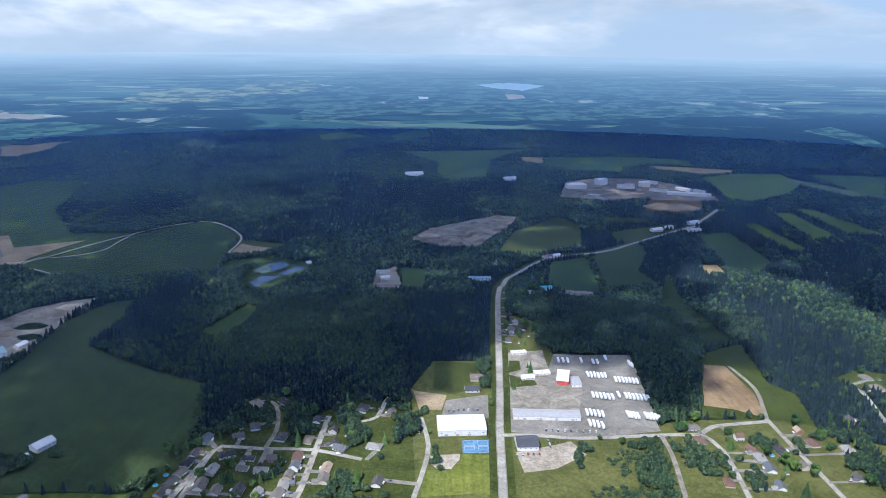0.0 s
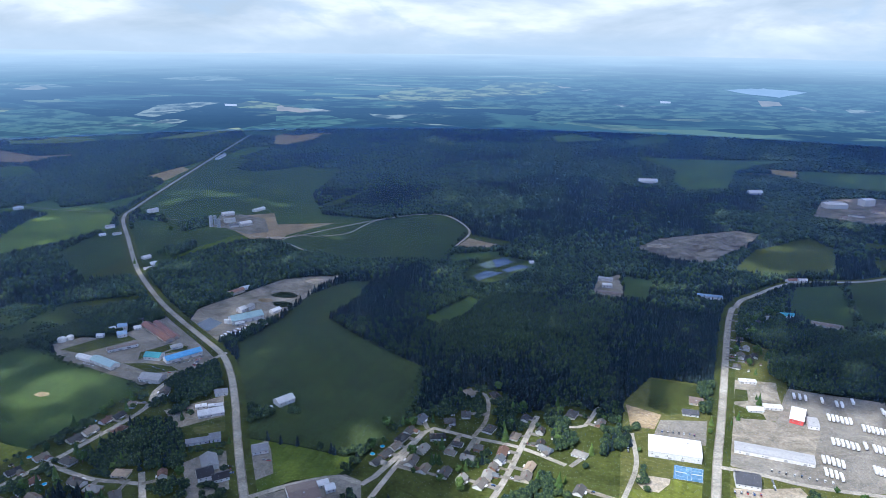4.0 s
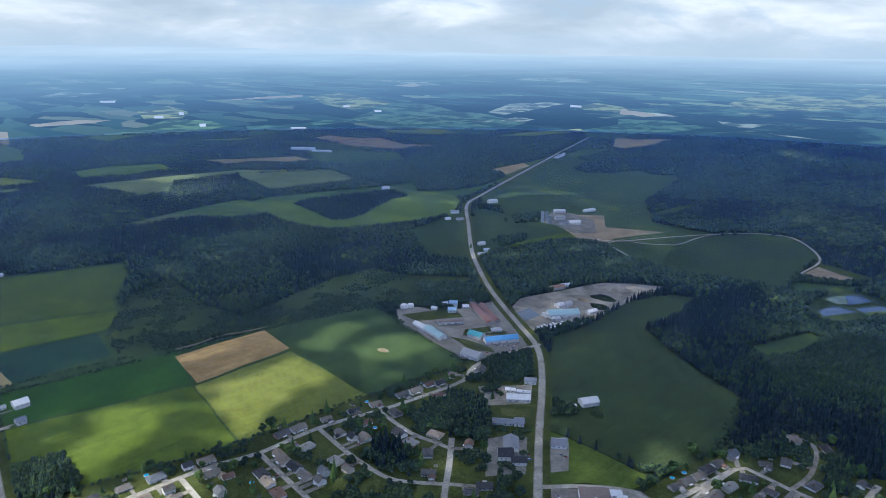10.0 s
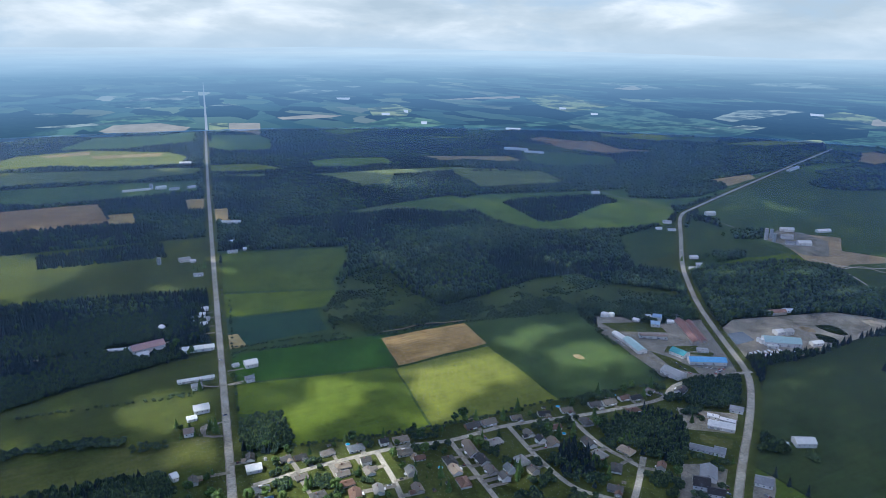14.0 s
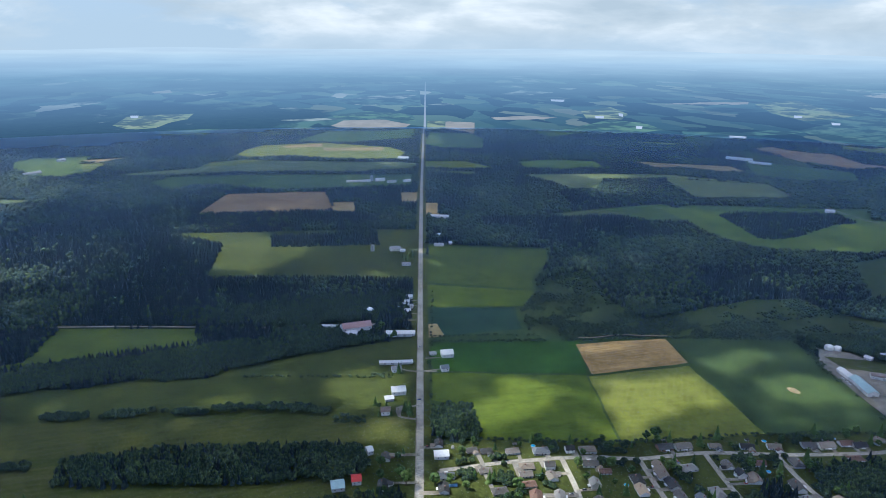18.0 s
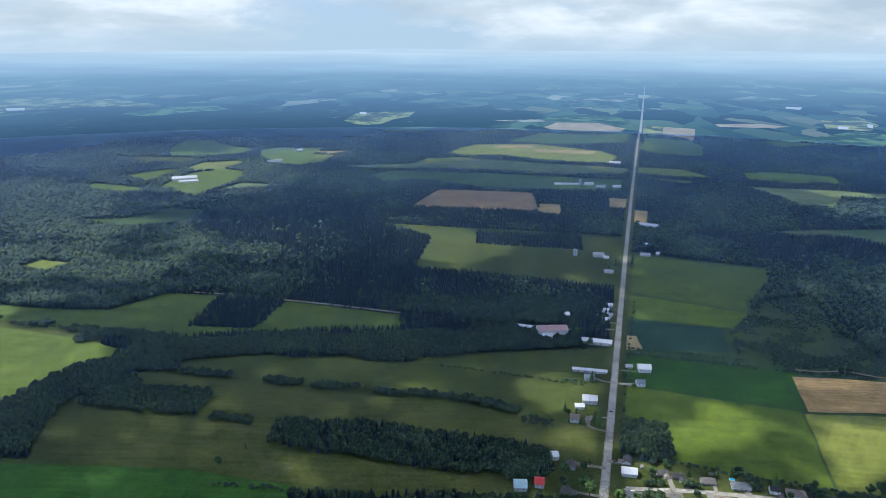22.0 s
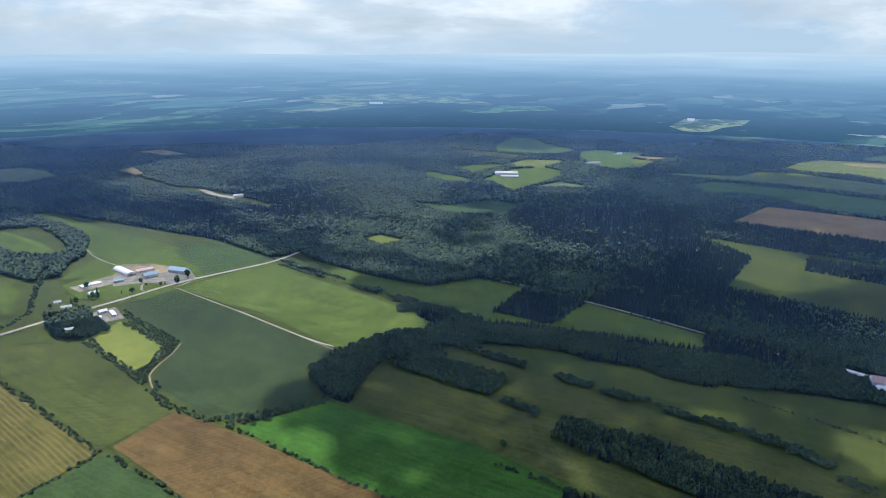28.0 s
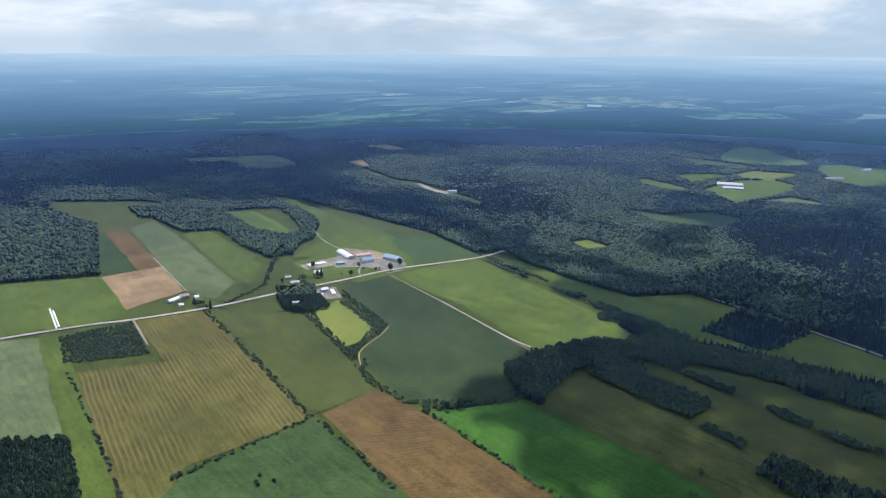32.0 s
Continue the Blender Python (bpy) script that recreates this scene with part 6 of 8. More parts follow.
for key, colour in (("roof_white", (0.70, 0.70, 0.68)), ("roof_light", (0.40, 0.40, 0.39)), ("roof_grey", (0.22, 0.23, 0.25)), ("roof_dark", (0.075, 0.078, 0.09)),
                    ("roof_black", (0.022, 0.024, 0.032)), ("roof_brown", (0.20, 0.155, 0.13)), ("roof_red", (0.23, 0.12, 0.10)), ("roof_rust", (0.36, 0.19, 0.12)),
                    ("roof_palered", (0.42, 0.27, 0.25)), ("roof_brightred", (0.60, 0.06, 0.05)), ("roof_skyblue", (0.16, 0.42, 0.72)), ("roof_blue", (0.22, 0.33, 0.44)),
                    ("roof_lightblue", (0.34, 0.47, 0.62)), ("roof_teal", (0.10, 0.36, 0.38)), ("roof_paleteal", (0.40, 0.55, 0.55))):
    plain(key, colour, 0.55, 0.0, (0.55, 0.18))
plain("white_wall", (0.74, 0.73, 0.70), 0.8, 0.0, (0.8, 0.1))
plain("beige_wall", (0.48, 0.42, 0.34), 0.85, 0.0, (0.8, 0.12))
plain("red_wall", (0.58, 0.09, 0.08), 0.7, 0.0, (0.8, 0.1))
by_object("shingles", [(0.0, (0.10, 0.098, 0.09)), (0.24, (0.19, 0.172, 0.145)), (0.42, (0.055, 0.056, 0.055)), (0.56, (0.22, 0.185, 0.14)), (0.70, (0.30, 0.288, 0.255)),
                       (0.82, (0.17, 0.105, 0.075)), (0.88, (0.13, 0.145, 0.155)), (0.95, (0.38, 0.30, 0.21))], 0.9, 0.0, (2.2, 0.18))
by_object("cladding", [(0.0, (0.76, 0.75, 0.70)), (0.48, (0.58, 0.53, 0.43)), (0.66, (0.28, 0.165, 0.11)), (0.74, (0.44, 0.43, 0.40)), (0.86, (0.70, 0.67, 0.58))], 0.8, 0.0, (3.0, 0.12))
by_object("car_paint", [(0.0, (0.75, 0.75, 0.76)), (0.30, (0.03, 0.03, 0.035)), (0.48, (0.30, 0.31, 0.33)), (0.66, (0.10, 0.11, 0.13)), (0.80, (0.40, 0.03, 0.03)), (0.90, (0.04, 0.09, 0.24))], 0.3, 0.2, None, 0.5, 0.08)
plain("truck_white", (0.80, 0.80, 0.80), 0.4, 0.0, None, 0.1)
plain("glass_dark", (0.03, 0.04, 0.05), 0.12)
plain("rubber", (0.02, 0.02, 0.02), 0.8)
plain("concrete", (0.45, 0.44, 0.42), 0.85)
plain("silo_steel", (0.50, 0.53, 0.57), 0.45, 0.4, (0.7, 0.2))
plain("bark", (0.10, 0.075, 0.055), 0.9)
plain("plastic_white", (0.82, 0.82, 0.80), 0.45)
plain("pool_water", (0.05, 0.36, 0.60), 0.1)
plain("line_white", (0.75, 0.75, 0.75), 0.8)
plain("timber", (0.50, 0.38, 0.24), 0.85, 0.0, (1.5, 0.3))


def leaf_material():
    def build(tree, where):
        pick = tree.nodes.new("ShaderNodeObjectInfo").outputs["Random"]
        own = ramp(tree, pick, [(0.0, (0.022, 0.050, 0.016)), (0.5, (0.042, 0.084, 0.020)), (1.0, (0.078, 0.125, 0.030))])
        island = tree.nodes.new("ShaderNodeNewGeometry").outputs["Random Per Island"]
        return mixed(tree, 1.0, own, ramp(tree, island, [(0.0, (0.6, 0.6, 0.6)), (1.0, (1.45, 1.4, 1.2))]), "MULTIPLY")
    principled("leaves", build, 0.7, 0.0, 0.2)


leaf_material()


# ---- building blocks
def boxes(items):
    """Verts and faces of boxes (x0, y0, z0, x1, y1, z1)."""
    verts, faces = [], []
    for x0, y0, z0, x1, y1, z1 in items:
        a = len(verts)
        verts += [(x, y, z) for z in (z0, z1) for x, y in ((x0, y0), (x1, y0), (x1, y1), (x0, y1))]
        faces += [tuple(a + i for i in f) for f in ((3, 2, 1, 0), (4, 5, 6, 7), (0, 1, 5, 4), (1, 2, 6, 5), (2, 3, 7, 6), (3, 0, 4, 7))]
    return verts, faces


def prism(profile, x0, x1):
    """A profile in y and z drawn out along x, closed at both ends."""
    n = len(profile)
    verts = [(x0, y, z) for y, z in profile] + [(x1, y, z) for y, z in profile]
    faces = [tuple(range(n - 1, -1, -1)), tuple(range(n, 2 * n))] + [(i, (i + 1) % n, n + (i + 1) % n, n + i) for i in range(n)]
    return verts, faces


def tube(radius, z0, z1, sides=14, taper=1.0, dome=0.0, at=(0, 0)):
    """An upright cylinder, with a dome of that height on top."""
    verts = [(at[0] + radius * math.cos(k * math.tau / sides), at[1] + radius * math.sin(k * math.tau / sides), z0) for k in range(sides)]
    rings = [(taper, z1)] + ([(0.86 * taper, z1 + dome * 0.5), (0.5 * taper, z1 + dome * 0.87), (0.1 * taper, z1 + dome)] if dome else [])
    for k, z in rings:
        verts += [(at[0] + radius * k * math.cos(j * math.tau / sides), at[1] + radius * k * math.sin(j * math.tau / sides), z) for j in range(sides)]
    faces = [tuple(range(sides - 1, -1, -1))]
    for i in range(len(rings)):
        faces += [(i * sides + j, i * sides + (j + 1) % sides, (i + 1) * sides + (j + 1) % sides, (i + 1) * sides + j) for j in range(sides)]
    faces.append(tuple(range(len(rings) * sides, (len(rings) + 1) * sides)))
    return verts, faces


def part(name, shape, material, parent, label="", m=None):
    """One mesh under a thing or a part; shape is (verts, faces) or a mesh to share."""
    me = shape if isinstance(shape, bpy.types.Mesh) else mesh_of(name, shape[0], shape[1], material)
    ob = new(name, me)
    ob.parent = parent
    if m is not None:
        ob.matrix_basis = m
    return tagged(ob, label)


WINDOW = mesh_of("window", *boxes([(-0.75, -0.05, -0.6, 0.75, 0.05, 0.6)]), "white_wall")
PANE = mesh_of("pane", *boxes([(-0.64, -0.07, -0.5, 0.64, 0.07, 0.5)]), "glass_dark")
DOOR = mesh_of("door", *boxes([(-0.5, -0.06, 0, 0.5, 0.06, 2.1)]), "roof_brown")
ROLLER = mesh_of("roller_door", *boxes([(-1.8, -0.08, 0, 1.8, 0.08, 3.4)] ), "roof_light")
VENT = mesh_of("roof_vent", *boxes([(-0.9, -0.7, 0, 0.9, 0.7, 0.9), (-1.0, -0.8, 0.9, 1.0, 0.8, 1.0)]), "roof_light")
BUILT = []


def gable_roof(length, width, wall, rise, over=0.6, thick=0.22):
    """Two pitched slabs with eaves, and a ridge cap."""
    half, x = width / 2 + over, length / 2 + over
    drop = rise * over / (width / 2)
    outer = [(-half, wall - drop + 0.05), (0, wall + rise + 0.05), (half, wall - drop + 0.05), (half, wall - drop + thick + 0.05), (0, wall + rise + thick + 0.05), (-half, wall - drop + thick + 0.05)]
    return prism(outer, -x, x)


def building(name, shape, x, y, turn, length, width, height, roof, wall, label):
    """A hall, barn or shed: walls, roof, doors, windows. The ridge runs along its length."""
    CLEAR.append((x, y, math.hypot(length, width) / 2 + 3))
    BUILT.append((x, y, math.hypot(length, width) / 2 + 2))
    root = place(name, None, label, name.replace("_", " "), "farm and village buildings")
    root.matrix_basis = pose(x, y, 0.0, 0, 0, turn)
    l, w = length / 2, width / 2
    if shape == "hoop":
        arc = [(w * math.cos(k * math.pi / 10), 1.2 + (height - 1.2) * math.sin(k * math.pi / 10)) for k in range(11)]
        part("wall", prism([(w, 0.0)] + arc + [(-w, 0.0)], -l, l), wall, root)
        out = [((w + 0.15) * math.cos(k * math.pi / 10), 1.1 + (height - 0.9) * math.sin(k * math.pi / 10)) for k in range(11)]
        part("roof", prism(out + [(a * 0.985, b - 0.12) for a, b in reversed(out)], -l - 0.4, l + 0.4), roof, root)
    else:
        rise = width * (0.06 if shape == "low" else 0.24)
        part("wall", prism([(-w, 0), (w, 0), (w, height), (0, height + rise), (-w, height)], -l, l), wall, root)
        part("roof", gable_roof(length, width, height, rise, 0.35 if shape == "low" else 0.7), roof, root)
    far = math.hypot(x, y) > 1700
    part("roller_door", ROLLER, None, root, m=pose(l + 0.08, 0, 0, 0, 0, 90))
    if shape == "low" or length > 24:
        for k in range(1 if far else min(4, int(length / 14))):
            part("roller_door", ROLLER, None, root, m=pose(-l + (k + 0.7) * length / 4.2, -w - 0.08, 0))
    if not far:
        n = max(2, min(7, int(length / 5)))
        for side in (-1, 1):
            for k in range(n):
                if side < 0 and k % 2 and length > 24:
                    continue
                hole = part("window", WINDOW, None, root, m=pose(-l + (k + 0.5) * length / n, side * (w + 0.04), max(1.6, height * 0.62)))
                part("pane", PANE, None, hole)
        part("door", DOOR, None, root, m=pose(-l - 0.06, w * 0.4, 0, 0, 0, 90))
    if shape == "low" and not far:
        for k in range(max(1, int(length / 18))):
            part("roof_vent", VENT, None, root, m=pose(-l + (k + 0.5) * length / max(1, int(length / 18)), w * (0.35 if k % 2 else -0.3), height + width * 0.03))


def house_kinds():
    """Four kinds of bungalow, built once each at the origin."""
    kinds = []
    for kind, label in (("gable", "single-storey house with a shingled gable roof on a lawn"), ("hip", "bungalow with a shingled hipped roof on a lawn"),
                        ("ell", "bungalow with a garage wing and a shingled roof"), ("tall", "two-storey house with a steep shingled roof")):
        root = place("house", None, label, "house", "village houses")
        length, width, wall = {"gable": (12.5, 8.2, 2.9), "hip": (13.5, 9.0, 2.9), "ell": (12.0, 8.4, 2.9), "tall": (9.5, 8.4, 5.2)}[kind]
        l, w = length / 2, width / 2
        rise = 2.9 if kind == "tall" else 2.3
        if kind == "hip":
            part("wall", boxes([(-l, -w, 0, l, w, wall)]), "cladding", root)
            o = 0.6
            verts = [(-l - o, -w - o, wall), (l + o, -w - o, wall), (l + o, w + o, wall), (-l - o, w + o, wall), (-l + w * 0.8, 0, wall + rise), (l - w * 0.8, 0, wall + rise)]
            part("roof", (verts, [(3, 2, 1, 0), (0, 1, 5, 4), (1, 2, 5), (2, 3, 4, 5), (3, 0, 4)]), "shingles", root)
        else:
            part("wall", prism([(-w, 0), (w, 0), (w, wall), (0, wall + rise), (-w, wall)], -l, l), "cladding", root)
            part("roof", gable_roof(length, width, wall, rise), "shingles", root)
        if kind == "ell":
            wing = part("garage_wing", boxes([(l - 5.6, -w - 4.4, 0, l - 0.1, -w, 2.6)]), "cladding", root)
            v, f = gable_roof(4.6, 5.5, 2.6, 1.5, 0.4)
            part("wing_roof", ([(-yy + l - 2.85, xx - w - 2.0, zz) for xx, yy, zz in v], f), "shingles", wing)
            part("garage_door", boxes([(l - 4.3, -w - 4.5, 0, l - 1.4, -w - 4.4, 2.2)]), "white_wall", wing)
        if kind in ("gable", "tall"):
            part("porch", boxes([(-1.6, -w - 2.0, 0, 1.6, -w, 0.35), (-1.5, -w - 1.9, 0.35, -1.35, -w - 1.75, 2.5), (1.35, -w - 1.9, 0.35, 1.5, -w - 1.75, 2.5), (-1.8, -w - 2.2, 2.5, 1.8, -w, 2.65)]), "white_wall", root)
        part("chimney", boxes([(1.4, 0.6, wall, 2.2, 1.3, wall + rise + 0.9), (1.3, 0.5, wall + rise + 0.9, 2.3, 1.4, wall + rise + 1.05)]), "roof_red", root)
        part("door", DOOR, None, root, m=pose(0.3, -w - 0.05, 0.3))
        for px, side in ((-l + 2.2, -1), (l * 0.45 if kind != "ell" else -1.8, -1), (-l + 2.4, 1), (0.4, 1), (l - 2.4, 1)):
            hole = part("window", WINDOW, None, root, m=pose(px, side * (w + 0.04), 1.7))
            part("pane", PANE, None, hole)
        if kind == "tall":
            for px in (-2.4, 2.0):
                hole = part("window", WINDOW, None, root, m=pose(px, -w - 0.04, 4.2))
                part("pane", PANE, None, hole)
        kinds.append(root)
    return kinds


KINDS, USED = house_kinds(), set()
HOUSE_AT = []


def nearest_route(x, y):
    best = (1e9, x, y)
    for pts, width in ROUTES:
        for (x0, y0), (x1, y1) in zip(pts, pts[1:]):
            d2 = (x1 - x0) ** 2 + (y1 - y0) ** 2
            u = min(1, max(0, ((x - x0) * (x1 - x0) + (y - y0) * (y1 - y0)) / d2))
            qx, qy = x0 + u * (x1 - x0), y0 + u * (y1 - y0)
            d = math.hypot(x - qx, y - qy)
            if d < best[0]:
                best = (d, qx, qy)
    return best


DICE = random.Random(5)


def settle(template, m):
    """The template itself on its first use, a copy afterwards."""
    if template not in USED:
        USED.add(template)
        template.matrix_basis = m
        return template
    return copy_thing(template, m)


def houses(rows):
    for x, y, turn in rows:
        d, qx, qy = nearest_route(x, y)
        side = math.degrees(math.atan2(qy - y, qx - x))
        face = turn if abs((side - (turn - 90) + 180) % 360 - 180) < 90 else turn + 180
        kind = KINDS[DICE.choice((0, 0, 1, 1, 2, 2, 3))]
        settle(kind, pose(x, y, 0, 0, 0, face + DICE.uniform(-5, 5)) @ Matrix.Scale(DICE.uniform(0.95, 1.18), 4))
        HOUSE_AT.append((x, y, face, d, qx, qy))
        CLEAR.append((x, y, 13)), BUILT.append((x, y, 9.5))
        along = Vector((math.cos(radians(face)), math.sin(radians(face)))) * 5.2
        if d < 60:
            road_end = Vector((qx, qy)) + along
            house_end = Vector((x, y)) + along
            LEVEL[0] += 0.002
            across = Vector((-(road_end - house_end).y, (road_end - house_end).x)).normalized() * DICE.uniform(2.0, 3.4)
            quad = [house_end + across, house_end - across, road_end - across * 0.9, road_end + across * 0.9]
            drive = place("driveway", mesh_of("driveway", [(q.x, q.y, LEVEL[0]) for q in quad], [(0, 1, 2, 3)], DICE.choice(("asphalt", "asphalt", "gravel"))), "", "driveway", kind="structure")
            tagged(drive, "driveway from a house to the street")


def wheels(root, spots, radius, wide):
    me = None
    for x, y in spots:
        if me is None:
            v, f = tube(radius, -wide / 2, wide / 2, 10)
            me = mesh_of("wheel", [(a, c, b + radius) for a, b, c in v], f, "rubber")
        part("wheel", me, None, root, m=pose(x, y, 0))


def make_car():
    root = place("car", None, "parked family car with dark windows", "car", "parked cars")
    body = [(-2.2, 0.35), (2.2, 0.35), (2.25, 0.75), (1.2, 0.95), (-2.1, 1.0), (-2.25, 0.7)]
    part("body", ([(x, -0.88, z) for x, z in body] + [(x, 0.88, z) for x, z in body], [tuple(range(6)), tuple(range(11, 5, -1))] + [((i + 1) % 6, i, 6 + i, 6 + (i + 1) % 6) for i in range(6)]), "car_paint", root)
    part("cabin", ([(-1.9, -0.78, 1.0), (0.95, -0.78, 0.95), (0.95, 0.78, 0.95), (-1.9, 0.78, 1.0), (-1.4, -0.62, 1.42), (0.1, -0.62, 1.42), (0.1, 0.62, 1.42), (-1.4, 0.62, 1.42)],
                   [(0, 1, 5, 4), (1, 2, 6, 5), (2, 3, 7, 6), (3, 0, 4, 7), (4, 5, 6, 7)]), "glass_dark", root)
    part("roof_panel", boxes([(-1.4, -0.63, 1.42, 0.1, 0.63, 1.47)]), "car_paint", root)
    wheels(root, ((-1.4, -0.8), (1.4, -0.8), (-1.4, 0.8), (1.4, 0.8)), 0.33, 0.22)
    return root


def make_truck():
    root = place("box_truck", None, "long white box truck parked in a row on the asphalt lot", "truck", "parked white trucks")
    part("cargo_box", boxes([(-9.6, -1.25, 1.1, 2.5, 1.25, 3.9)]), "truck_white", root)
    part("cab", prism([(-1.1, 0.55), (1.1, 0.55), (1.1, 2.0), (0.95, 2.7), (-0.95, 2.7), (-1.1, 2.0)], 2.8, 4.9), "truck_white", root)
    part("windscreen", boxes([(4.88, -0.95, 1.6, 4.95, 0.95, 2.4)]), "glass_dark", root)
    part("chassis", boxes([(-9.4, -0.5, 0.6, 4.8, 0.5, 1.1), (4.9, -1.1, 0.4, 5.1, 1.1, 0.75)]), "rubber", root)
    wheels(root, ((-8.2, -1.0), (-6.9, -1.0), (3.7, -1.0), (-8.2, 1.0), (-6.9, 1.0), (3.7, 1.0)), 0.5, 0.3)
    return root


CAR, TRUCK = make_car(), make_truck()


def vehicle_row(kind, x0, y0, x1, y1, count, turn):
    lean = math.degrees(math.atan2(y1 - y0, x1 - x0)) + turn
    for k in range(count):
        u = (k + 0.5) / count
        settle(kind, pose(x0 + (x1 - x0) * u + DICE.uniform(-0.4, 0.4), y0 + (y1 - y0) * u + DICE.uniform(-0.4, 0.4), LEVEL[0] + 0.002, 0, 0, lean + DICE.uniform(-4, 4) + (180 if DICE.random() < 0.3 else 0)))


def trailer_row(x0, y0, x1, y1, count, heading):
    """Trucks side by side, all nosed the same way."""
    for k in range(count):
        u = (k + 0.5) / count
        settle(TRUCK, pose(x0 + (x1 - x0) * u, y0 + (y1 - y0) * u + DICE.uniform(-0.8, 0.8), LEVEL[0] + 0.002, 0, 0, heading + DICE.uniform(-1.5, 1.5)))


# ---- buildings outside the rows of houses
building('arena', 'low', 22.3, 710.9, 3.5, 53.9, 34, 8, 'roof_white', 'white_wall', 'white metal roofed ice arena with pale walls')
building('pavilion', 'gable', 38.1, 801.0, 5.8, 17.9, 12, 4, 'roof_dark', 'white_wall', 'low dark-roofed changing pavilion by the playing field')
building('hall', 'low', 44.7, 832.9, 1.1, 16.2, 16, 4, 'roof_brown', 'beige_wall', 'low brown-roofed hall by the playing field')
building('showroom', 'gable', 92.4, 676.4, 3.7, 22.9, 22, 6, 'roof_dark', 'white_wall', 'white-walled showroom with a dark roof beside the road')
building('garage', 'low', 122.6, 738.4, -1.9, 77.7, 18, 5, 'roof_light', 'white_wall', 'long low white bus garage with a pale flat roof')
building('workshop', 'gable', 157.1, 833.4, -11.7, 14.5, 32, 7, 'roof_white', 'red_wall', 'white workshop with a red gable edge')
building('annex', 'low', 171.3, 822.6, 1.1, 11.7, 22, 5, 'roof_light', 'white_wall', 'pale grey annex of the workshop')
building('house', 'gable', 111.1, 835.7, 12.0, 17.0, 10, 4, 'roof_white', 'white_wall', 'white-roofed house beside the gravel yard')
building('shed', 'low', 131.6, 849.1, 10.2, 21.0, 10, 4, 'roof_white', 'white_wall', 'white storage shed in the gravel yard')
building('shed', 'low', 107.3, 912.0, 11.6, 20.7, 9, 4, 'roof_white', 'white_wall', 'white trailer row at the yard edge')
building('works_building', 'low', -97.4, 1192.6, -2.1, 48.6, 12, 4, 'roof_brown', 'beige_wall', 'long low beige works building in the forest clearing')
building('works_building', 'low', -105.4, 1229.9, 12.6, 16.7, 12, 6, 'roof_white', 'white_wall', 'white works hall in the forest clearing')
building('works_building', 'low', -112.7, 1267.7, 1.6, 25.6, 12, 5, 'roof_light', 'white_wall', 'pale works shed in the forest clearing')
building('motel', 'low', 67.6, 1232.9, 1.5, 40.7, 12, 5, 'roof_blue', 'white_wall', 'pale blue motel row at the road bend')
building('barn', 'gable', 183.4, 1181.8, 10.1, 19.8, 12, 5, 'roof_teal', 'white_wall', 'teal-roofed barn by the road')
building('shed', 'low', 237.9, 1159.8, -9.7, 44.6, 12, 4, 'roof_brown', 'beige_wall', 'long brown-roofed shed beside the field')
building('farmhouse', 'gable', 212.4, 1375.6, 27.3, 18.1, 10, 5, 'roof_red', 'white_wall', 'red-roofed farmhouse by the road')
building('shed', 'gable', 231.8, 1386.1, 16.8, 15.2, 10, 4, 'roof_white', 'white_wall', 'white farm shed by the road')
building('barn', 'gable', 497.5, 1595.4, 23.5, 27.9, 14, 6, 'roof_white', 'white_wall', 'white barn beside the road')
building('barn', 'gable', 536.3, 1625.4, 18.3, 18.9, 10, 5, 'roof_light', 'white_wall', 'grey barn beside the road')
building('barn', 'gable', 607.2, 1668.6, 24.8, 28.7, 14, 6, 'roof_white', 'white_wall', 'white barn beside the road')
building('depot', 'low', 585.8, 1601.0, 25.6, 38.5, 12, 5, 'roof_light', 'white_wall', 'white-walled depot beside the road')
building('factory_hall', 'low', 399.3, 2099.4, 11.1, 57.6, 30, 12, 'roof_white', 'white_wall', 'white distant factory hall')
building('factory_hall', 'low', 487.3, 2160.7, 34.1, 34.6, 24, 18, 'roof_white', 'white_wall', 'tall white distant factory block')
building('factory_hall', 'low', 550.9, 2106.1, -7.4, 50.2, 26, 10, 'roof_light', 'white_wall', 'grey distant factory hall')
building('factory_hall', 'low', 615.2, 2135.1, -12.8, 33.5, 26, 14, 'roof_white', 'white_wall', 'white distant factory hall')
building('factory_hall', 'low', 708.9, 2006.1, -16.5, 121.0, 20, 8, 'roof_white', 'white_wall', 'long white distant storage hall')
building('factory_hall', 'low', 636.4, 2059.2, -27.7, 49.2, 20, 8, 'roof_light', 'white_wall', 'grey distant storage hall')
building('factory_hall', 'low', 415.7, 1959.3, -16.3, 47.2, 18, 6, 'roof_brown', 'beige_wall', 'brown distant shed among the fields')
building('factory_hall', 'low', 410.5, 2152.7, 16.1, 38.3, 16, 7, 'roof_light', 'white_wall', 'grey distant factory hall')
building('factory_hall', 'low', 434.1, 2002.3, -10.5, 35.2, 12, 5, 'roof_dark', 'white_wall', 'dark distant storage shed')
building('factory_hall', 'low', 495.6, 2065.6, 2.5, 27.2, 14, 6, 'roof_brown', 'beige_wall', 'brown distant storage shed')
building('factory_hall', 'low', 569.5, 2146.3, 2.5, 21.2, 12, 8, 'roof_rust', 'white_wall', 'rust-roofed distant factory block')
building('factory_hall', 'low', 649.0, 2181.7, -43.2, 38.4, 14, 9, 'roof_light', 'white_wall', 'grey distant factory hall')
building('factory_hall', 'low', 664.0, 2115.3, -43.6, 24.1, 12, 12, 'roof_brown', 'beige_wall', 'brown distant factory block')
building('factory_hall', 'low', 715.2, 2075.1, -43.7, 46.3, 16, 8, 'roof_white', 'white_wall', 'white distant factory hall')
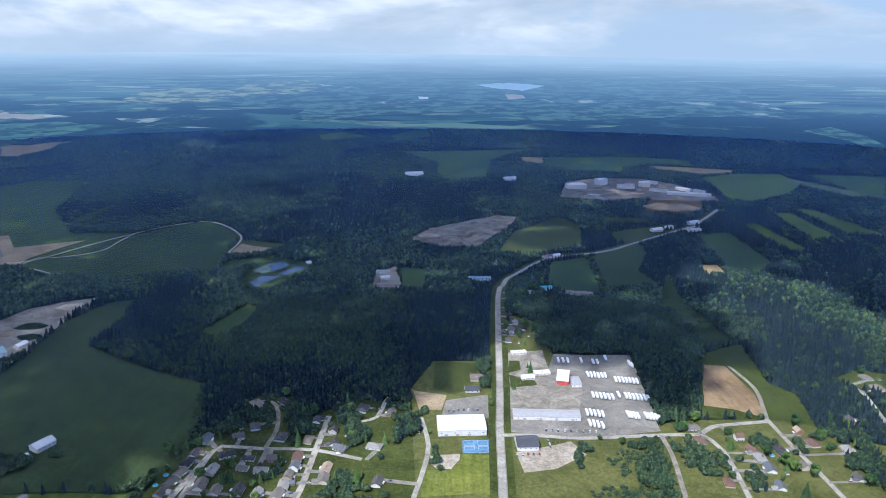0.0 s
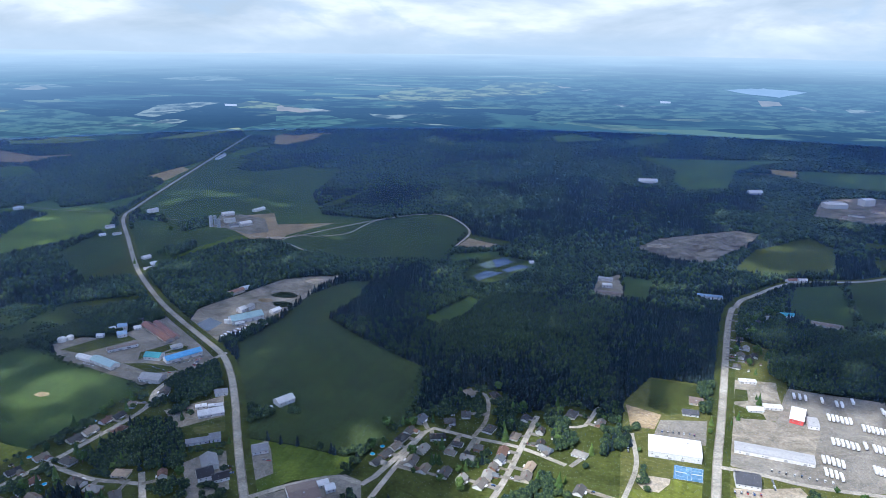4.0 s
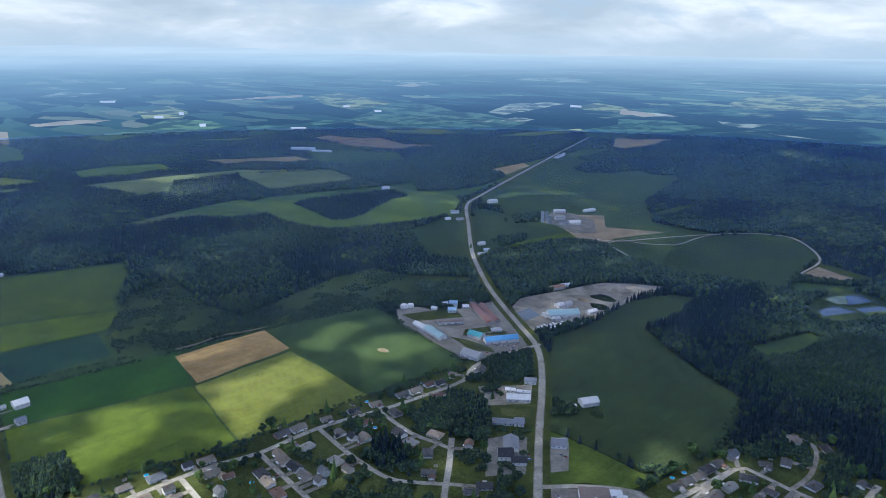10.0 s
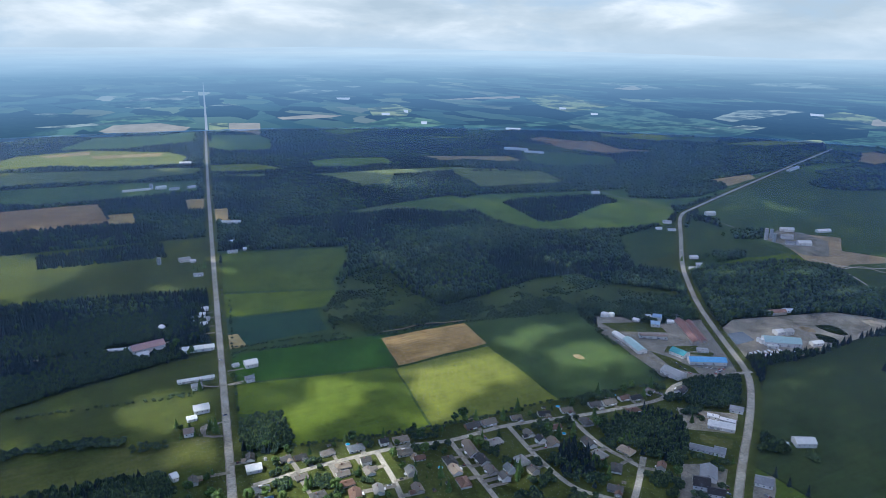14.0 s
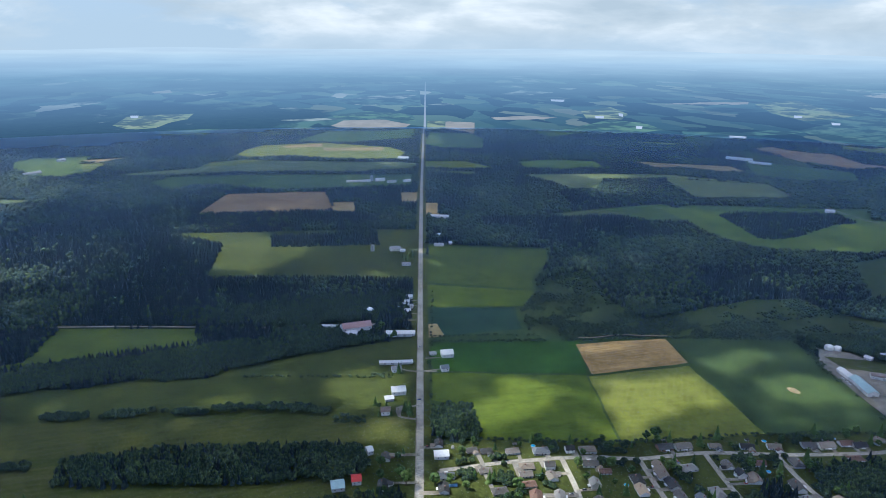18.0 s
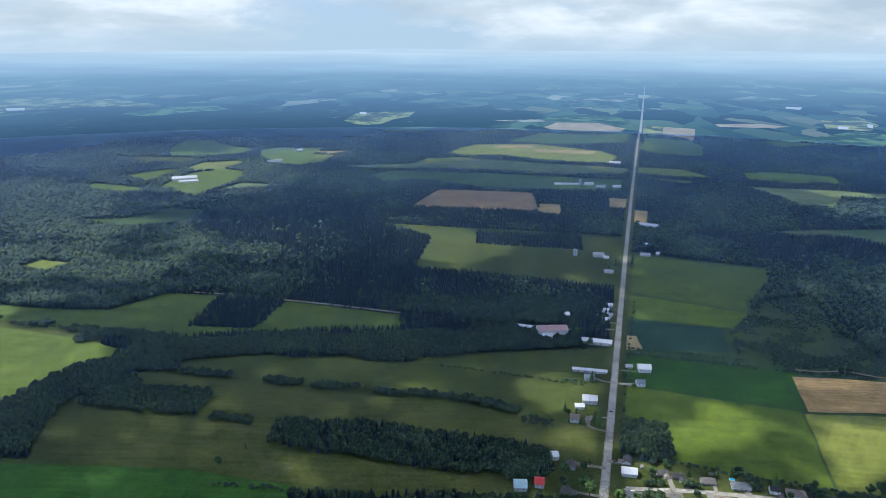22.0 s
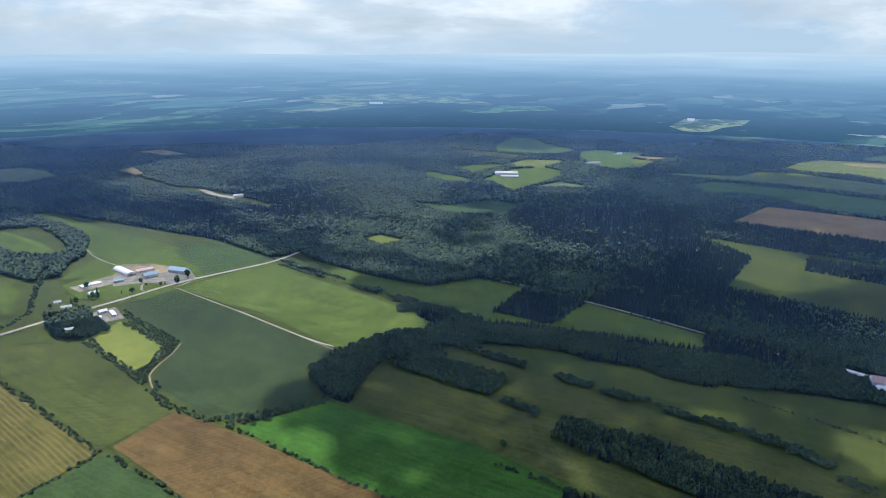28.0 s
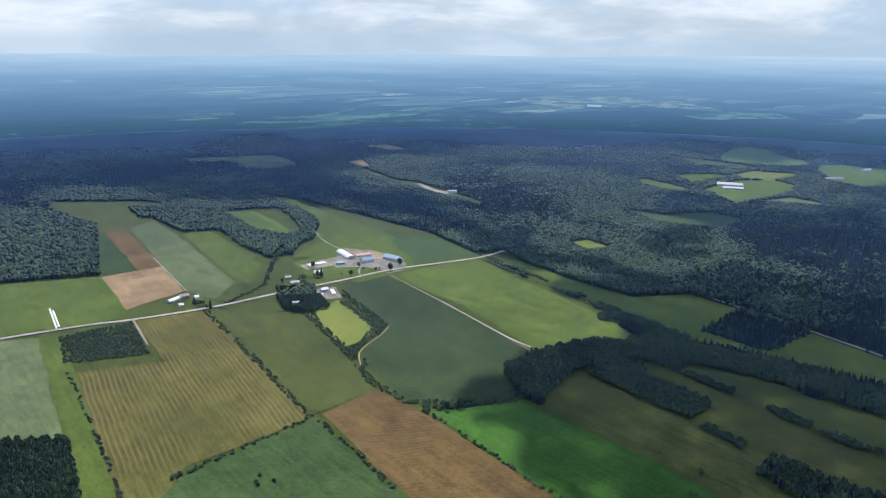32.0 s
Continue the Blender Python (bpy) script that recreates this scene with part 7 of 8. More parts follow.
building('factory_hall', 'low', 751.7, 2043.7, -59.0, 36.9, 12, 9, 'roof_light', 'white_wall', 'grey distant factory hall')
building('factory_hall', 'low', 568.6, 2023.8, -12.1, 31.9, 8, 3, 'roof_rust', 'beige_wall', 'rusty distant stack of timber')
building('factory_hall', 'low', 504.8, 1970.5, 2.3, 68.2, 8, 3, 'roof_brown', 'beige_wall', 'brown distant stack of timber')
building('pump_house', 'gable', -263.1, 1321.9, 28.9, 8.0, 9, 4, 'roof_white', 'white_wall', 'small white pump house beside the lagoons')
building('barn', 'gable', -96.1, 2282.5, 13.1, 56.3, 26, 8, 'roof_white', 'white_wall', 'long white distant poultry barn')
building('barn', 'gable', 210.1, 2217.9, 17.0, 38.6, 22, 7, 'roof_white', 'white_wall', 'white distant barn among the fields')
building('storage_row', 'gable', -713.2, 785.3, -26.7, 86.2, 14, 4, 'roof_red', 'beige_wall', 'long rust-red roofed storage row')
building('storage_row', 'gable', -707.8, 797.2, -28.9, 77.6, 9, 4, 'roof_red', 'beige_wall', 'narrow rust-red roofed storage row')
building('workshop', 'low', -722.3, 724.2, 54.5, 40.4, 12, 5, 'roof_brown', 'white_wall', 'low brown-roofed workshop with white doors')
building('shop', 'gable', -623.0, 728.4, 60.1, 49.2, 16, 6, 'roof_skyblue', 'white_wall', 'long shop with a bright sky-blue metal roof')
building('shop', 'gable', -658.4, 713.6, 10.6, 22.5, 16, 6, 'roof_teal', 'white_wall', 'teal-roofed shop among the workshops')
building('office', 'low', -652.8, 752.0, 55.2, 15.0, 11, 4, 'roof_light', 'white_wall', 'pale grey office among the workshops')
building('workshop', 'gable', -705.7, 674.1, -12.8, 45.4, 14, 6, 'roof_paleteal', 'white_wall', 'long pale workshop hall at the field edge')
building('workshop', 'gable', -742.8, 678.3, -6.0, 24.9, 10, 5, 'roof_white', 'white_wall', 'white workshop shed at the field edge')
building('workshop', 'gable', -615.1, 659.6, 7.4, 28.6, 18, 6, 'roof_light', 'white_wall', 'pale grey workshop hall by the street')
building('shed', 'gable', -754.8, 758.7, 49.5, 12.7, 13, 6, 'roof_lightblue', 'white_wall', 'pale blue shed among the workshops')
building('shed', 'gable', -771.9, 778.9, 38.3, 13.0, 12, 8, 'roof_lightblue', 'white_wall', 'tall pale blue shed among the workshops')
building('shed', 'gable', -783.7, 771.2, 58.2, 7.6, 9, 5, 'roof_white', 'white_wall', 'small white shed among the fields')
building('shed', 'gable', -753.2, 788.7, 54.2, 9.4, 9, 4, 'roof_white', 'white_wall', 'small white shed among the fields')
building('shed', 'gable', -782.5, 746.2, 22.0, 8.9, 8, 4, 'roof_white', 'white_wall', 'small white shed among the fields')
building('shed', 'gable', -769.5, 810.8, 62.7, 13.0, 8, 4, 'roof_dark', 'white_wall', 'dark shed at the wood edge')
building('sawmill', 'gable', -621.5, 876.7, 52.9, 50.0, 22, 7, 'roof_paleteal', 'white_wall', 'long sawmill hall with a pale green roof')
building('office', 'low', -618.9, 855.1, 57.8, 14.6, 8, 4, 'roof_white', 'white_wall', 'white sawmill office among the fields')
building('shed', 'gable', -648.7, 904.7, 77.6, 12.7, 12, 6, 'roof_white', 'white_wall', 'white sawmill shed among the fields')
building('shed', 'gable', -643.0, 917.9, 85.3, 14.8, 12, 6, 'roof_light', 'white_wall', 'grey sawmill shed among the fields')
building('shed', 'gable', -596.8, 920.6, 74.9, 17.4, 10, 5, 'roof_white', 'white_wall', 'white shed at the yard edge')
building('bungalow', 'gable', -707.6, 975.5, 72.3, 27.7, 12, 5, 'roof_rust', 'beige_wall', 'orange-brown roofed bungalow in the trees')
building('shed', 'gable', -705.7, 999.0, 61.7, 16.1, 8, 4, 'roof_white', 'white_wall', 'white shed in the trees')
building('inn', 'gable', -421.1, 506.1, 45.7, 15.6, 18, 6, 'roof_black', 'white_wall', 'inn with a black roof and white walls')
building('inn_wing', 'gable', -403.8, 507.5, 45.6, 15.5, 12, 5, 'roof_black', 'white_wall', 'black-roofed wing of the inn')
building('store', 'gable', -429.8, 525.2, -47.8, 23.7, 16, 5, 'roof_grey', 'white_wall', 'grey-roofed store beside the inn')
building('garage', 'gable', -395.0, 564.3, 37.9, 16.2, 15, 5, 'roof_grey', 'white_wall', 'grey-roofed garage across the road')
building('motel', 'gable', -467.6, 555.2, 37.9, 23.4, 10, 4, 'roof_grey', 'white_wall', 'long grey-roofed motel row')
building('motel', 'gable', -453.8, 567.6, 37.9, 11.1, 14, 5, 'roof_grey', 'white_wall', 'grey-roofed motel office among the fields')
building('garage', 'gable', -491.3, 611.1, 40.9, 28.5, 14, 5, 'roof_white', 'white_wall', 'white-roofed garage row by the road')
building('trailer', 'low', -511.9, 620.3, 38.0, 12.8, 7, 4, 'roof_white', 'white_wall', 'white trailer behind the garage')
building('trailer', 'low', -496.7, 627.4, 33.0, 17.1, 7, 4, 'roof_white', 'white_wall', 'white trailer behind the garage')
building('house', 'gable', -510.0, 657.2, 38.0, 14.7, 12, 5, 'roof_grey', 'white_wall', 'grey-roofed house by the road')
building('barn', 'gable', -426.0, 664.9, 62.0, 21.4, 14, 6, 'roof_white', 'white_wall', 'white metal barn alone in the field')
building('shed', 'gable', -434.2, 644.8, 50.6, 6.5, 7, 3, 'roof_white', 'white_wall', 'small white shed beside the barn')
building('supermarket', 'low', -312.5, 510.6, 41.4, 28.9, 28, 6, 'roof_brown', 'white_wall', 'flat brown-roofed supermarket with white walls')
building('shed', 'gable', -303.2, 532.4, 43.0, 10.3, 9, 4, 'roof_white', 'white_wall', 'white storage shed behind the supermarket')
building('shed', 'gable', -293.1, 527.3, 43.6, 9.0, 10, 5, 'roof_white', 'white_wall', 'white storage shed behind the supermarket')
building('barn', 'gable', -1256.0, 1414.0, 73.3, 25.3, 14, 7, 'roof_white', 'white_wall', 'white barn at the bend')
building('farmhouse', 'gable', -1240.2, 1252.3, 57.9, 19.0, 12, 5, 'roof_light', 'white_wall', 'grey farmhouse at the bend')
building('shed', 'gable', -1203.2, 1190.9, 64.8, 13.1, 9, 4, 'roof_white', 'white_wall', 'white shed at the bend')
building('shed', 'gable', -1180.2, 1209.5, 58.6, 17.0, 9, 4, 'roof_light', 'white_wall', 'pale shed at the bend')
building('farmhouse', 'gable', -993.2, 1086.0, 73.4, 15.6, 10, 5, 'roof_white', 'white_wall', 'white farmhouse beside the road')
building('shed', 'gable', -939.0, 1032.1, 62.7, 19.8, 9, 4, 'roof_light', 'white_wall', 'pale shed beside the road')
building('shed', 'gable', -953.1, 1060.2, 58.5, 12.3, 9, 4, 'roof_white', 'white_wall', 'white shed beside the road')
building('barn', 'gable', -1061.3, 1454.7, 52.0, 29.1, 14, 6, 'roof_white', 'white_wall', 'white-roofed cattle barn behind the silos')
building('barn', 'gable', -1015.4, 1395.7, 53.6, 23.8, 14, 7, 'roof_light', 'white_wall', 'grey cattle barn behind the silos')
building('shed', 'gable', -979.1, 1361.4, 39.0, 20.7, 12, 5, 'roof_grey', 'white_wall', 'grey machine shed in the farm yard')
building('barn', 'gable', -962.5, 1382.2, 62.9, 28.2, 16, 7, 'roof_white', 'white_wall', 'white machine hall in the farm yard')
building('shed', 'gable', -1017.5, 1524.3, 75.4, 33.9, 12, 5, 'roof_white', 'white_wall', 'white hay shed behind the farm')
building('barn', 'gable', -2183.3, 127.9, 93.7, 74.9, 9, 4, 'roof_white', 'white_wall', 'long white poultry shed off the straight road')
building('barn', 'gable', -2188.7, 195.0, 105.9, 28.6, 14, 6, 'roof_white', 'white_wall', 'white barn off the straight road')
building('barn', 'gable', -2158.6, 228.6, 106.7, 26.7, 12, 5, 'roof_light', 'white_wall', 'grey barn off the straight road')
building('farmhouse', 'gable', -2165.0, 277.3, 109.6, 23.8, 10, 5, 'roof_white', 'white_wall', 'white farmhouse off the straight road')
building('barn', 'gable', -1415.7, 155.3, 97.4, 20.8, 14, 6, 'roof_light', 'white_wall', 'pale barn off the straight road')
building('shed', 'gable', -1404.2, 169.5, 85.7, 10.6, 9, 4, 'roof_white', 'white_wall', 'white shed off the straight road')
building('bungalow', 'gable', -1310.9, 165.3, 85.6, 16.6, 10, 4, 'roof_light', 'white_wall', 'pale bungalow off the straight road')
building('barn', 'gable', -1686.4, 296.6, 71.1, 45.5, 12, 5, 'roof_white', 'white_wall', 'long white barn beside the straight road')
building('cottage', 'gable', -1515.6, 265.8, 107.8, 12.9, 9, 4, 'roof_white', 'white_wall', 'white cottage beside the straight road')
building('house', 'gable', -1436.3, 251.9, 85.7, 19.4, 10, 4, 'roof_light', 'white_wall', 'pale house beside the straight road')
building('shed', 'gable', -1447.5, 279.1, 85.8, 6.1, 8, 4, 'roof_white', 'white_wall', 'small white shed among the fields')
building('house', 'gable', -1127.0, 147.3, 85.4, 9.7, 9, 4, 'roof_white', 'white_wall', 'small pale house beside the straight road')
building('house', 'gable', -1102.9, 140.4, 85.4, 9.5, 9, 4, 'roof_white', 'white_wall', 'small pale house beside the straight road')
building('house', 'gable', -1090.6, 128.6, 85.3, 9.4, 9, 4, 'roof_light', 'white_wall', 'small pale house beside the straight road')
building('house', 'gable', -1061.9, 135.4, 85.3, 9.2, 9, 4, 'roof_white', 'white_wall', 'small pale house beside the straight road')
building('house', 'gable', -1081.7, 142.5, 85.3, 9.3, 9, 4, 'roof_light', 'white_wall', 'small pale house beside the straight road')
building('barn', 'gable', -1004.0, 49.7, 100.1, 43.4, 20, 7, 'roof_palered', 'white_wall', 'large faded-red roofed dairy barn')
building('annex', 'gable', -981.6, 41.2, 101.1, 15.7, 12, 5, 'roof_white', 'white_wall', 'white annex of the dairy barn')
building('feed_bunker', 'low', -1017.1, 13.2, 77.5, 33.7, 6, 3, 'roof_white', 'white_wall', 'long white feed bunker beside the barn')
building('stable', 'gable', -970.3, 113.2, 82.3, 42.2, 12, 5, 'roof_white', 'white_wall', 'long white-roofed stable by the straight road')
building('shed', 'gable', -873.9, 95.4, 85.1, 44.6, 7, 4, 'roof_white', 'white_wall', 'long narrow white shed by the straight road')
building('farmhouse', 'gable', -852.4, 93.2, 93.0, 12.2, 12, 5, 'roof_grey', 'white_wall', 'grey-roofed farmhouse by the straight road')
building('barn', 'gable', -888.4, 168.1, 91.7, 16.0, 16, 6, 'roof_white', 'white_wall', 'white metal barn by the straight road')
building('shed', 'gable', -895.5, 149.3, 98.1, 8.2, 8, 3, 'roof_light', 'white_wall', 'pale garage by the straight road')
building('farmhouse', 'gable', -845.2, 157.1, 94.7, 10.1, 11, 5, 'roof_grey', 'white_wall', 'grey-roofed farmhouse by the straight road')
building('barn', 'gable', -791.0, 88.9, 90.0, 17.0, 15, 6, 'roof_white', 'white_wall', 'white-roofed barn in the meadow')
building('shed', 'gable', -774.6, 75.6, 92.8, 10.5, 9, 4, 'roof_white', 'white_wall', 'small white-roofed shed among the fields')
building('house', 'gable', -744.2, 68.4, 84.9, 10.7, 12, 5, 'roof_brown', 'white_wall', 'brown-roofed house among trees')
building('garage', 'gable', -642.6, 116.9, 84.8, 14.9, 12, 5, 'roof_white', 'white_wall', 'white metal garage at the crossing')
building('shed', 'gable', -663.3, 42.7, 106.8, 5.8, 10, 5, 'roof_white', 'white_wall', 'small white garage in trees')
building('house', 'gable', -613.3, 26.1, 90.8, 9.0, 12, 5, 'roof_brightred', 'white_wall', 'house with a bright red roof')
building('shed', 'gable', -606.0, 7.4, 93.5, 12.3, 14, 5, 'roof_paleteal', 'white_wall', 'pale blue-grey roofed shed in the trees')
building('barn', 'hoop', -747.5, -1176.4, 81.5, 55.3, 18, 7, 'roof_white', 'white_wall', 'long white hoop-roofed cattle barn')
building('barn', 'gable', -805.9, -1093.7, 102.9, 37.2, 18, 6, 'roof_blue', 'white_wall', 'barn with a blue-grey metal roof')
building('shed', 'gable', -758.4, -1115.0, 168.7, 24.3, 14, 6, 'roof_blue', 'white_wall', 'blue-grey roofed machine shed')
building('shed', 'low', -773.7, -1152.2, 164.3, 30.2, 14, 4, 'roof_palered', 'white_wall', 'faded red hay store')
building('silage_clamp', 'low', -670.7, -1162.1, 172.1, 35.5, 12, 2, 'roof_white', 'white_wall', 'long white covered silage clamp')
building('shed', 'gable', -709.0, -1135.7, 153.9, 16.6, 10, 4, 'roof_blue', 'white_wall', 'small blue-grey shed among the fields')
building('farmhouse', 'gable', -643.1, -1109.7, 167.0, 15.4, 10, 5, 'roof_white', 'white_wall', 'white farmhouse with a light roof')
building('shed', 'gable', -587.5, -1122.8, 159.3, 10.3, 7, 3, 'roof_light', 'white_wall', 'small grey shed among the fields')
building('shed', 'gable', -581.9, -1086.5, 152.8, 15.0, 8, 4, 'roof_light', 'white_wall', 'pale shed behind the spruces')
building('shed', 'gable', -602.6, -1021.1, 168.8, 12.5, 9, 4, 'roof_white', 'white_wall', 'white tank shed in the gravel yard')
building('shed', 'low', -608.3, -1001.6, 69.5, 24.3, 6, 3, 'roof_white', 'white_wall', 'long white store in the gravel yard')
building('shed', 'low', -583.8, -1004.9, 155.0, 11.6, 7, 3, 'roof_white', 'white_wall', 'low white store in the gravel yard')
building('stable', 'gable', -382.4, -1135.4, -161.0, 25.3, 9, 4, 'roof_white', 'white_wall', 'long white-roofed stable by the side road')
building('barn', 'gable', -400.4, -1140.0, 174.3, 15.0, 12, 5, 'roof_brown', 'beige_wall', 'beige-roofed barn by the side road')
building('shed', 'gable', -382.6, -1106.1, 162.5, 7.0, 7, 3, 'roof_white', 'white_wall', 'small white garage by the side road')
building('farmhouse', 'gable', -414.8, -1121.1, 166.1, 6.4, 9, 5, 'roof_white', 'white_wall', 'white farmhouse among trees')
building('house', 'gable', -529.4, -989.6, 154.5, 11.0, 10, 5, 'roof_light', 'white_wall', 'grey house among spruces')
building('barn', 'gable', -2071.5, -1058.4, 121.2, 73.5, 22, 7, 'roof_white', 'white_wall', 'very long white dairy barn in bright fields')
building('barn', 'gable', -2033.4, -1026.3, 119.4, 57.5, 14, 5, 'roof_white', 'white_wall', 'long white shed beside the dairy barn')
building('barn', 'gable', -2443.0, -899.2, 141.6, 56.3, 16, 6, 'roof_light', 'white_wall', 'grey distant farm building')
building('barn', 'gable', -2711.8, -895.7, 156.5, 30.7, 14, 6, 'roof_white', 'white_wall', 'white distant barn among the fields')
building('cottage', 'gable', -1334.5, -1517.8, 141.8, 26.4, 12, 5, 'roof_light', 'white_wall', 'pale cottage on the forest track')
building('greenhouse', 'gable', -2429.0, 1581.1, 42.5, 95.8, 16, 6, 'roof_white', 'white_wall', 'long white distant greenhouse row')
building('greenhouse', 'gable', -2329.9, 1601.8, 38.9, 77.8, 12, 5, 'roof_white', 'white_wall', 'long white distant greenhouse row')
building('barn', 'gable', -1594.9, 1318.1, 61.0, 21.8, 12, 5, 'roof_white', 'white_wall', 'white field barn beside the wood')
building('barn', 'gable', -1628.2, 2215.6, 110.2, 97.5, 14, 6, 'roof_light', 'white_wall', 'pale distant barn beside the road')
building('barn', 'gable', -2611.4, 321.1, 78.3, 39.1, 14, 6, 'roof_white', 'white_wall', 'white barn by the straight road')

# ---- village houses: x, y, heading of the ridge
houses([(-665, 118, 171), (-647, 150, 93), (-643, 165, 93), (-638, 193, 88), (-633, 223, 88), (-630, 254, 83), (-605, 116, 93), (-585, 109, 171), (-608, 156, 93), (-572, 162, 93), (-608, 200, 88), (-595, 195, 88), (-578, 193, 88), (-556, 194, -9), (-604, 223, 88), (-587, 220, -4), (-554, 217, -9), (-627, 273, 83), (-618, 357, 89), (-616, 377, 89), (-612, 412, 78), (-605, 446, 78), (-600, 475, 78), (-596, 514, 82), (-602, 266, 83), (-587, 276, 83), (-566, 257, -4), (-539, 252, -9), (-586, 334, -4), (-572, 331, -4)])
houses([(-578, 363, 89), (-567, 302, -4), (-550, 299, -4), (-528, 297, -4), (-554, 333, -4), (-534, 332, -4), (-525, 348, -4), (-535, 370, 1), (-513, 369, 1), (-576, 406, -6), (-574, 440, 78), (-558, 409, -6), (-549, 420, -6), (-516, 337, -4), (-568, 479, -5), (-508, 450, 11), (-649, 59, 171), (-600, 51, 171), (-592, 532, 82), (-593, 557, 87), (-592, 596, 115), (-530, 453, -5), (-501, 480, 11), (-480, 449, -48), (-453, 425, 41), (-460, 491, -48), (-402, 434, 39), (-399, 450, 39), (-587, 569, 87), (-576, 634, 115)])
houses([(-564, 546, 82), (-221, 760, 133), (-190, 766, 133), (-210, 708, 103), (-175, 686, 85), (-145, 681, 88), (-224, 689, 25), (-256, 679, 86), (-225, 651, 25), (-200, 645, -6), (-259, 652, 79), (-261, 636, 79), (-232, 622, 86), (-202, 627, -6), (-182, 623, -2), (-176, 643, -2), (-150, 646, 87), (-149, 628, 87), (-152, 613, 87), (-154, 599, 87), (-143, 723, 88), (-120, 699, 88), (-116, 676, 88), (-117, 628, 87), (-117, 609, 87), (-266, 601, 79), (-218, 589, 86), (-196, 589, 86), (-269, 585, 75), (-93, 750, 80)])
houses([(-59, 740, 80), (-72, 669, -18), (-63, 605, -100), (-235, 597, 86), (-262, 618, 79), (-108, 666, -18), (-157, 583, 81), (-176, 583, 81), (285, 714, 4), (284, 686, -71), (329, 693, 11), (401, 706, -87), (406, 683, -87), (364, 666, -85), (474, 733, -101), (556, 843, -82), (554, 814, -82), (286, 609, -94), (338, 634, -94), (335, 604, -94), (334, 669, -71), (336, 653, -94), (374, 637, -85), (438, 670, -85), (421, 619, -87), (113, 1022, 86), (104, 991, 86), (114, 980, 86), (122, 998, 86), (106, 1055, 86)])
houses([(120, 1093, 86), (137, 1133, 84), (155, 1162, 84), (97, 955, 86)])

# ---- parked vehicles: row ends, count, heading against the row
# white trailers in slanting rows on the big lot
for x0, y0, x1, y1, count in [(156.0, 890.3, 175.2, 888.9, 3), (187.6, 889.2, 193.1, 889.3, 1), (202.9, 884.1, 214.6, 884.3, 2), (222.3, 898.9, 228.2, 897.2, 1), (253.4, 885.1, 257.3, 872.9, 2), (188.8, 846.2, 215.6, 843.4, 6), (222.4, 833.8, 253.1, 828.0, 7), (184.4, 790.2, 211.9, 784.9, 6), (216.7, 790.8, 220.2, 790.9, 1), (224.8, 789.5, 255.2, 782.8, 7), (168.7, 748.1, 191.0, 743.2, 5), (216.4, 743.6, 231.0, 738.7, 4), (236.7, 740.1, 255.5, 736.5, 5), (167.3, 723.5, 185.5, 717.6, 4)]:
    trailer_row(x0, y0, x1, y1, count, 89.6)
vehicle_row(CAR, 117, 690, 118, 670, 4, 0)
vehicle_row(CAR, 114, 706, 177, 703, 9, 80)
vehicle_row(CAR, -28, 719, -24, 691, 5, 0)
vehicle_row(CAR, -383, 549, -373, 550, 2, 0)
vehicle_row(CAR, -410, 529, -396, 516, 3, 80)
vehicle_row(CAR, -341, 490, -328, 486, 3, 0)
vehicle_row(CAR, -591, 709, -600, 740, 6, 60)
vehicle_row(CAR, -740, 711, -705, 731, 7, 60)
vehicle_row(CAR, -526, 609, -513, 610, 2, 20)
vehicle_row(CAR, -643, 689, -603, 681, 4, 20)
vehicle_row(CAR, -620, 706, -597, 729, 6, 60)
vehicle_row(CAR, -737, 667, -714, 663, 3, 30)
vehicle_row(CAR, 6, 748, 46, 751, 7, 80)
vehicle_row(CAR, 77, 654, 107, 659, 5, 80)
vehicle_row(CAR, -919, 134, -921, 135, 1, 90)
vehicle_row(CAR, -765, 112, -768, 112, 1, 90)

# ---- silos, tanks, courts, pools, sheds and stacks
def silo(x, y, radius, height, label):
    root = place("silo", None, label, "silo", "farm silos")
    root.matrix_basis = pose(x, y, 0)
    part("shell", tube(radius, 0, height, 20), "silo_steel", root)
    part("dome", tube(radius * 1.02, height, height + 0.3, 20, 1.0, radius * 0.5), "roof_light", root)
    for k in range(1, 6):
        part("hoop", tube(radius * 1.012, height * k / 6, height * k / 6 + 0.25, 20), "roof_grey", root)
    part("ladder", boxes([(radius + 0.02, -0.3, 0.5, radius + 0.25, 0.3, height)]), "roof_grey", root)
    part("chute", tube(0.55, 0, height + 0.8, 8, 1.0, 0.4, (-radius - 0.5, 0)), "roof_white", root)
    CLEAR.append((x, y, radius + 3)), BUILT.append((x, y, radius + 2))


silo(-1028.8, 1343.3, 4.2, 25, "tall grey steel tower silo with a pale dome")
silo(-1008.8, 1344.6, 4.0, 19, "tall grey steel tower silo with a pale dome")
silo(-1031.8, 1363.3, 3.6, 21, "tall grey steel tower silo with a pale dome")
silo(-1417.1, 108.4, 4, 12, "grey farm silo with a pale dome")
silo(-2194.9, 169.6, 5, 14, "grey farm silo with a pale dome")


def round_tank(x, y, radius, height, label):
    root = place("tank", None, label, "tank")
    root.matrix_basis = pose(x, y, 0)
    part("shell", tube(radius, 0, height, 20), "plastic_white", root)
    part("lid", tube(radius * 1.03, height, height + 0.2, 20, 1.0, radius * 0.45), "roof_white", root)
    CLEAR.append((x, y, radius + 3))


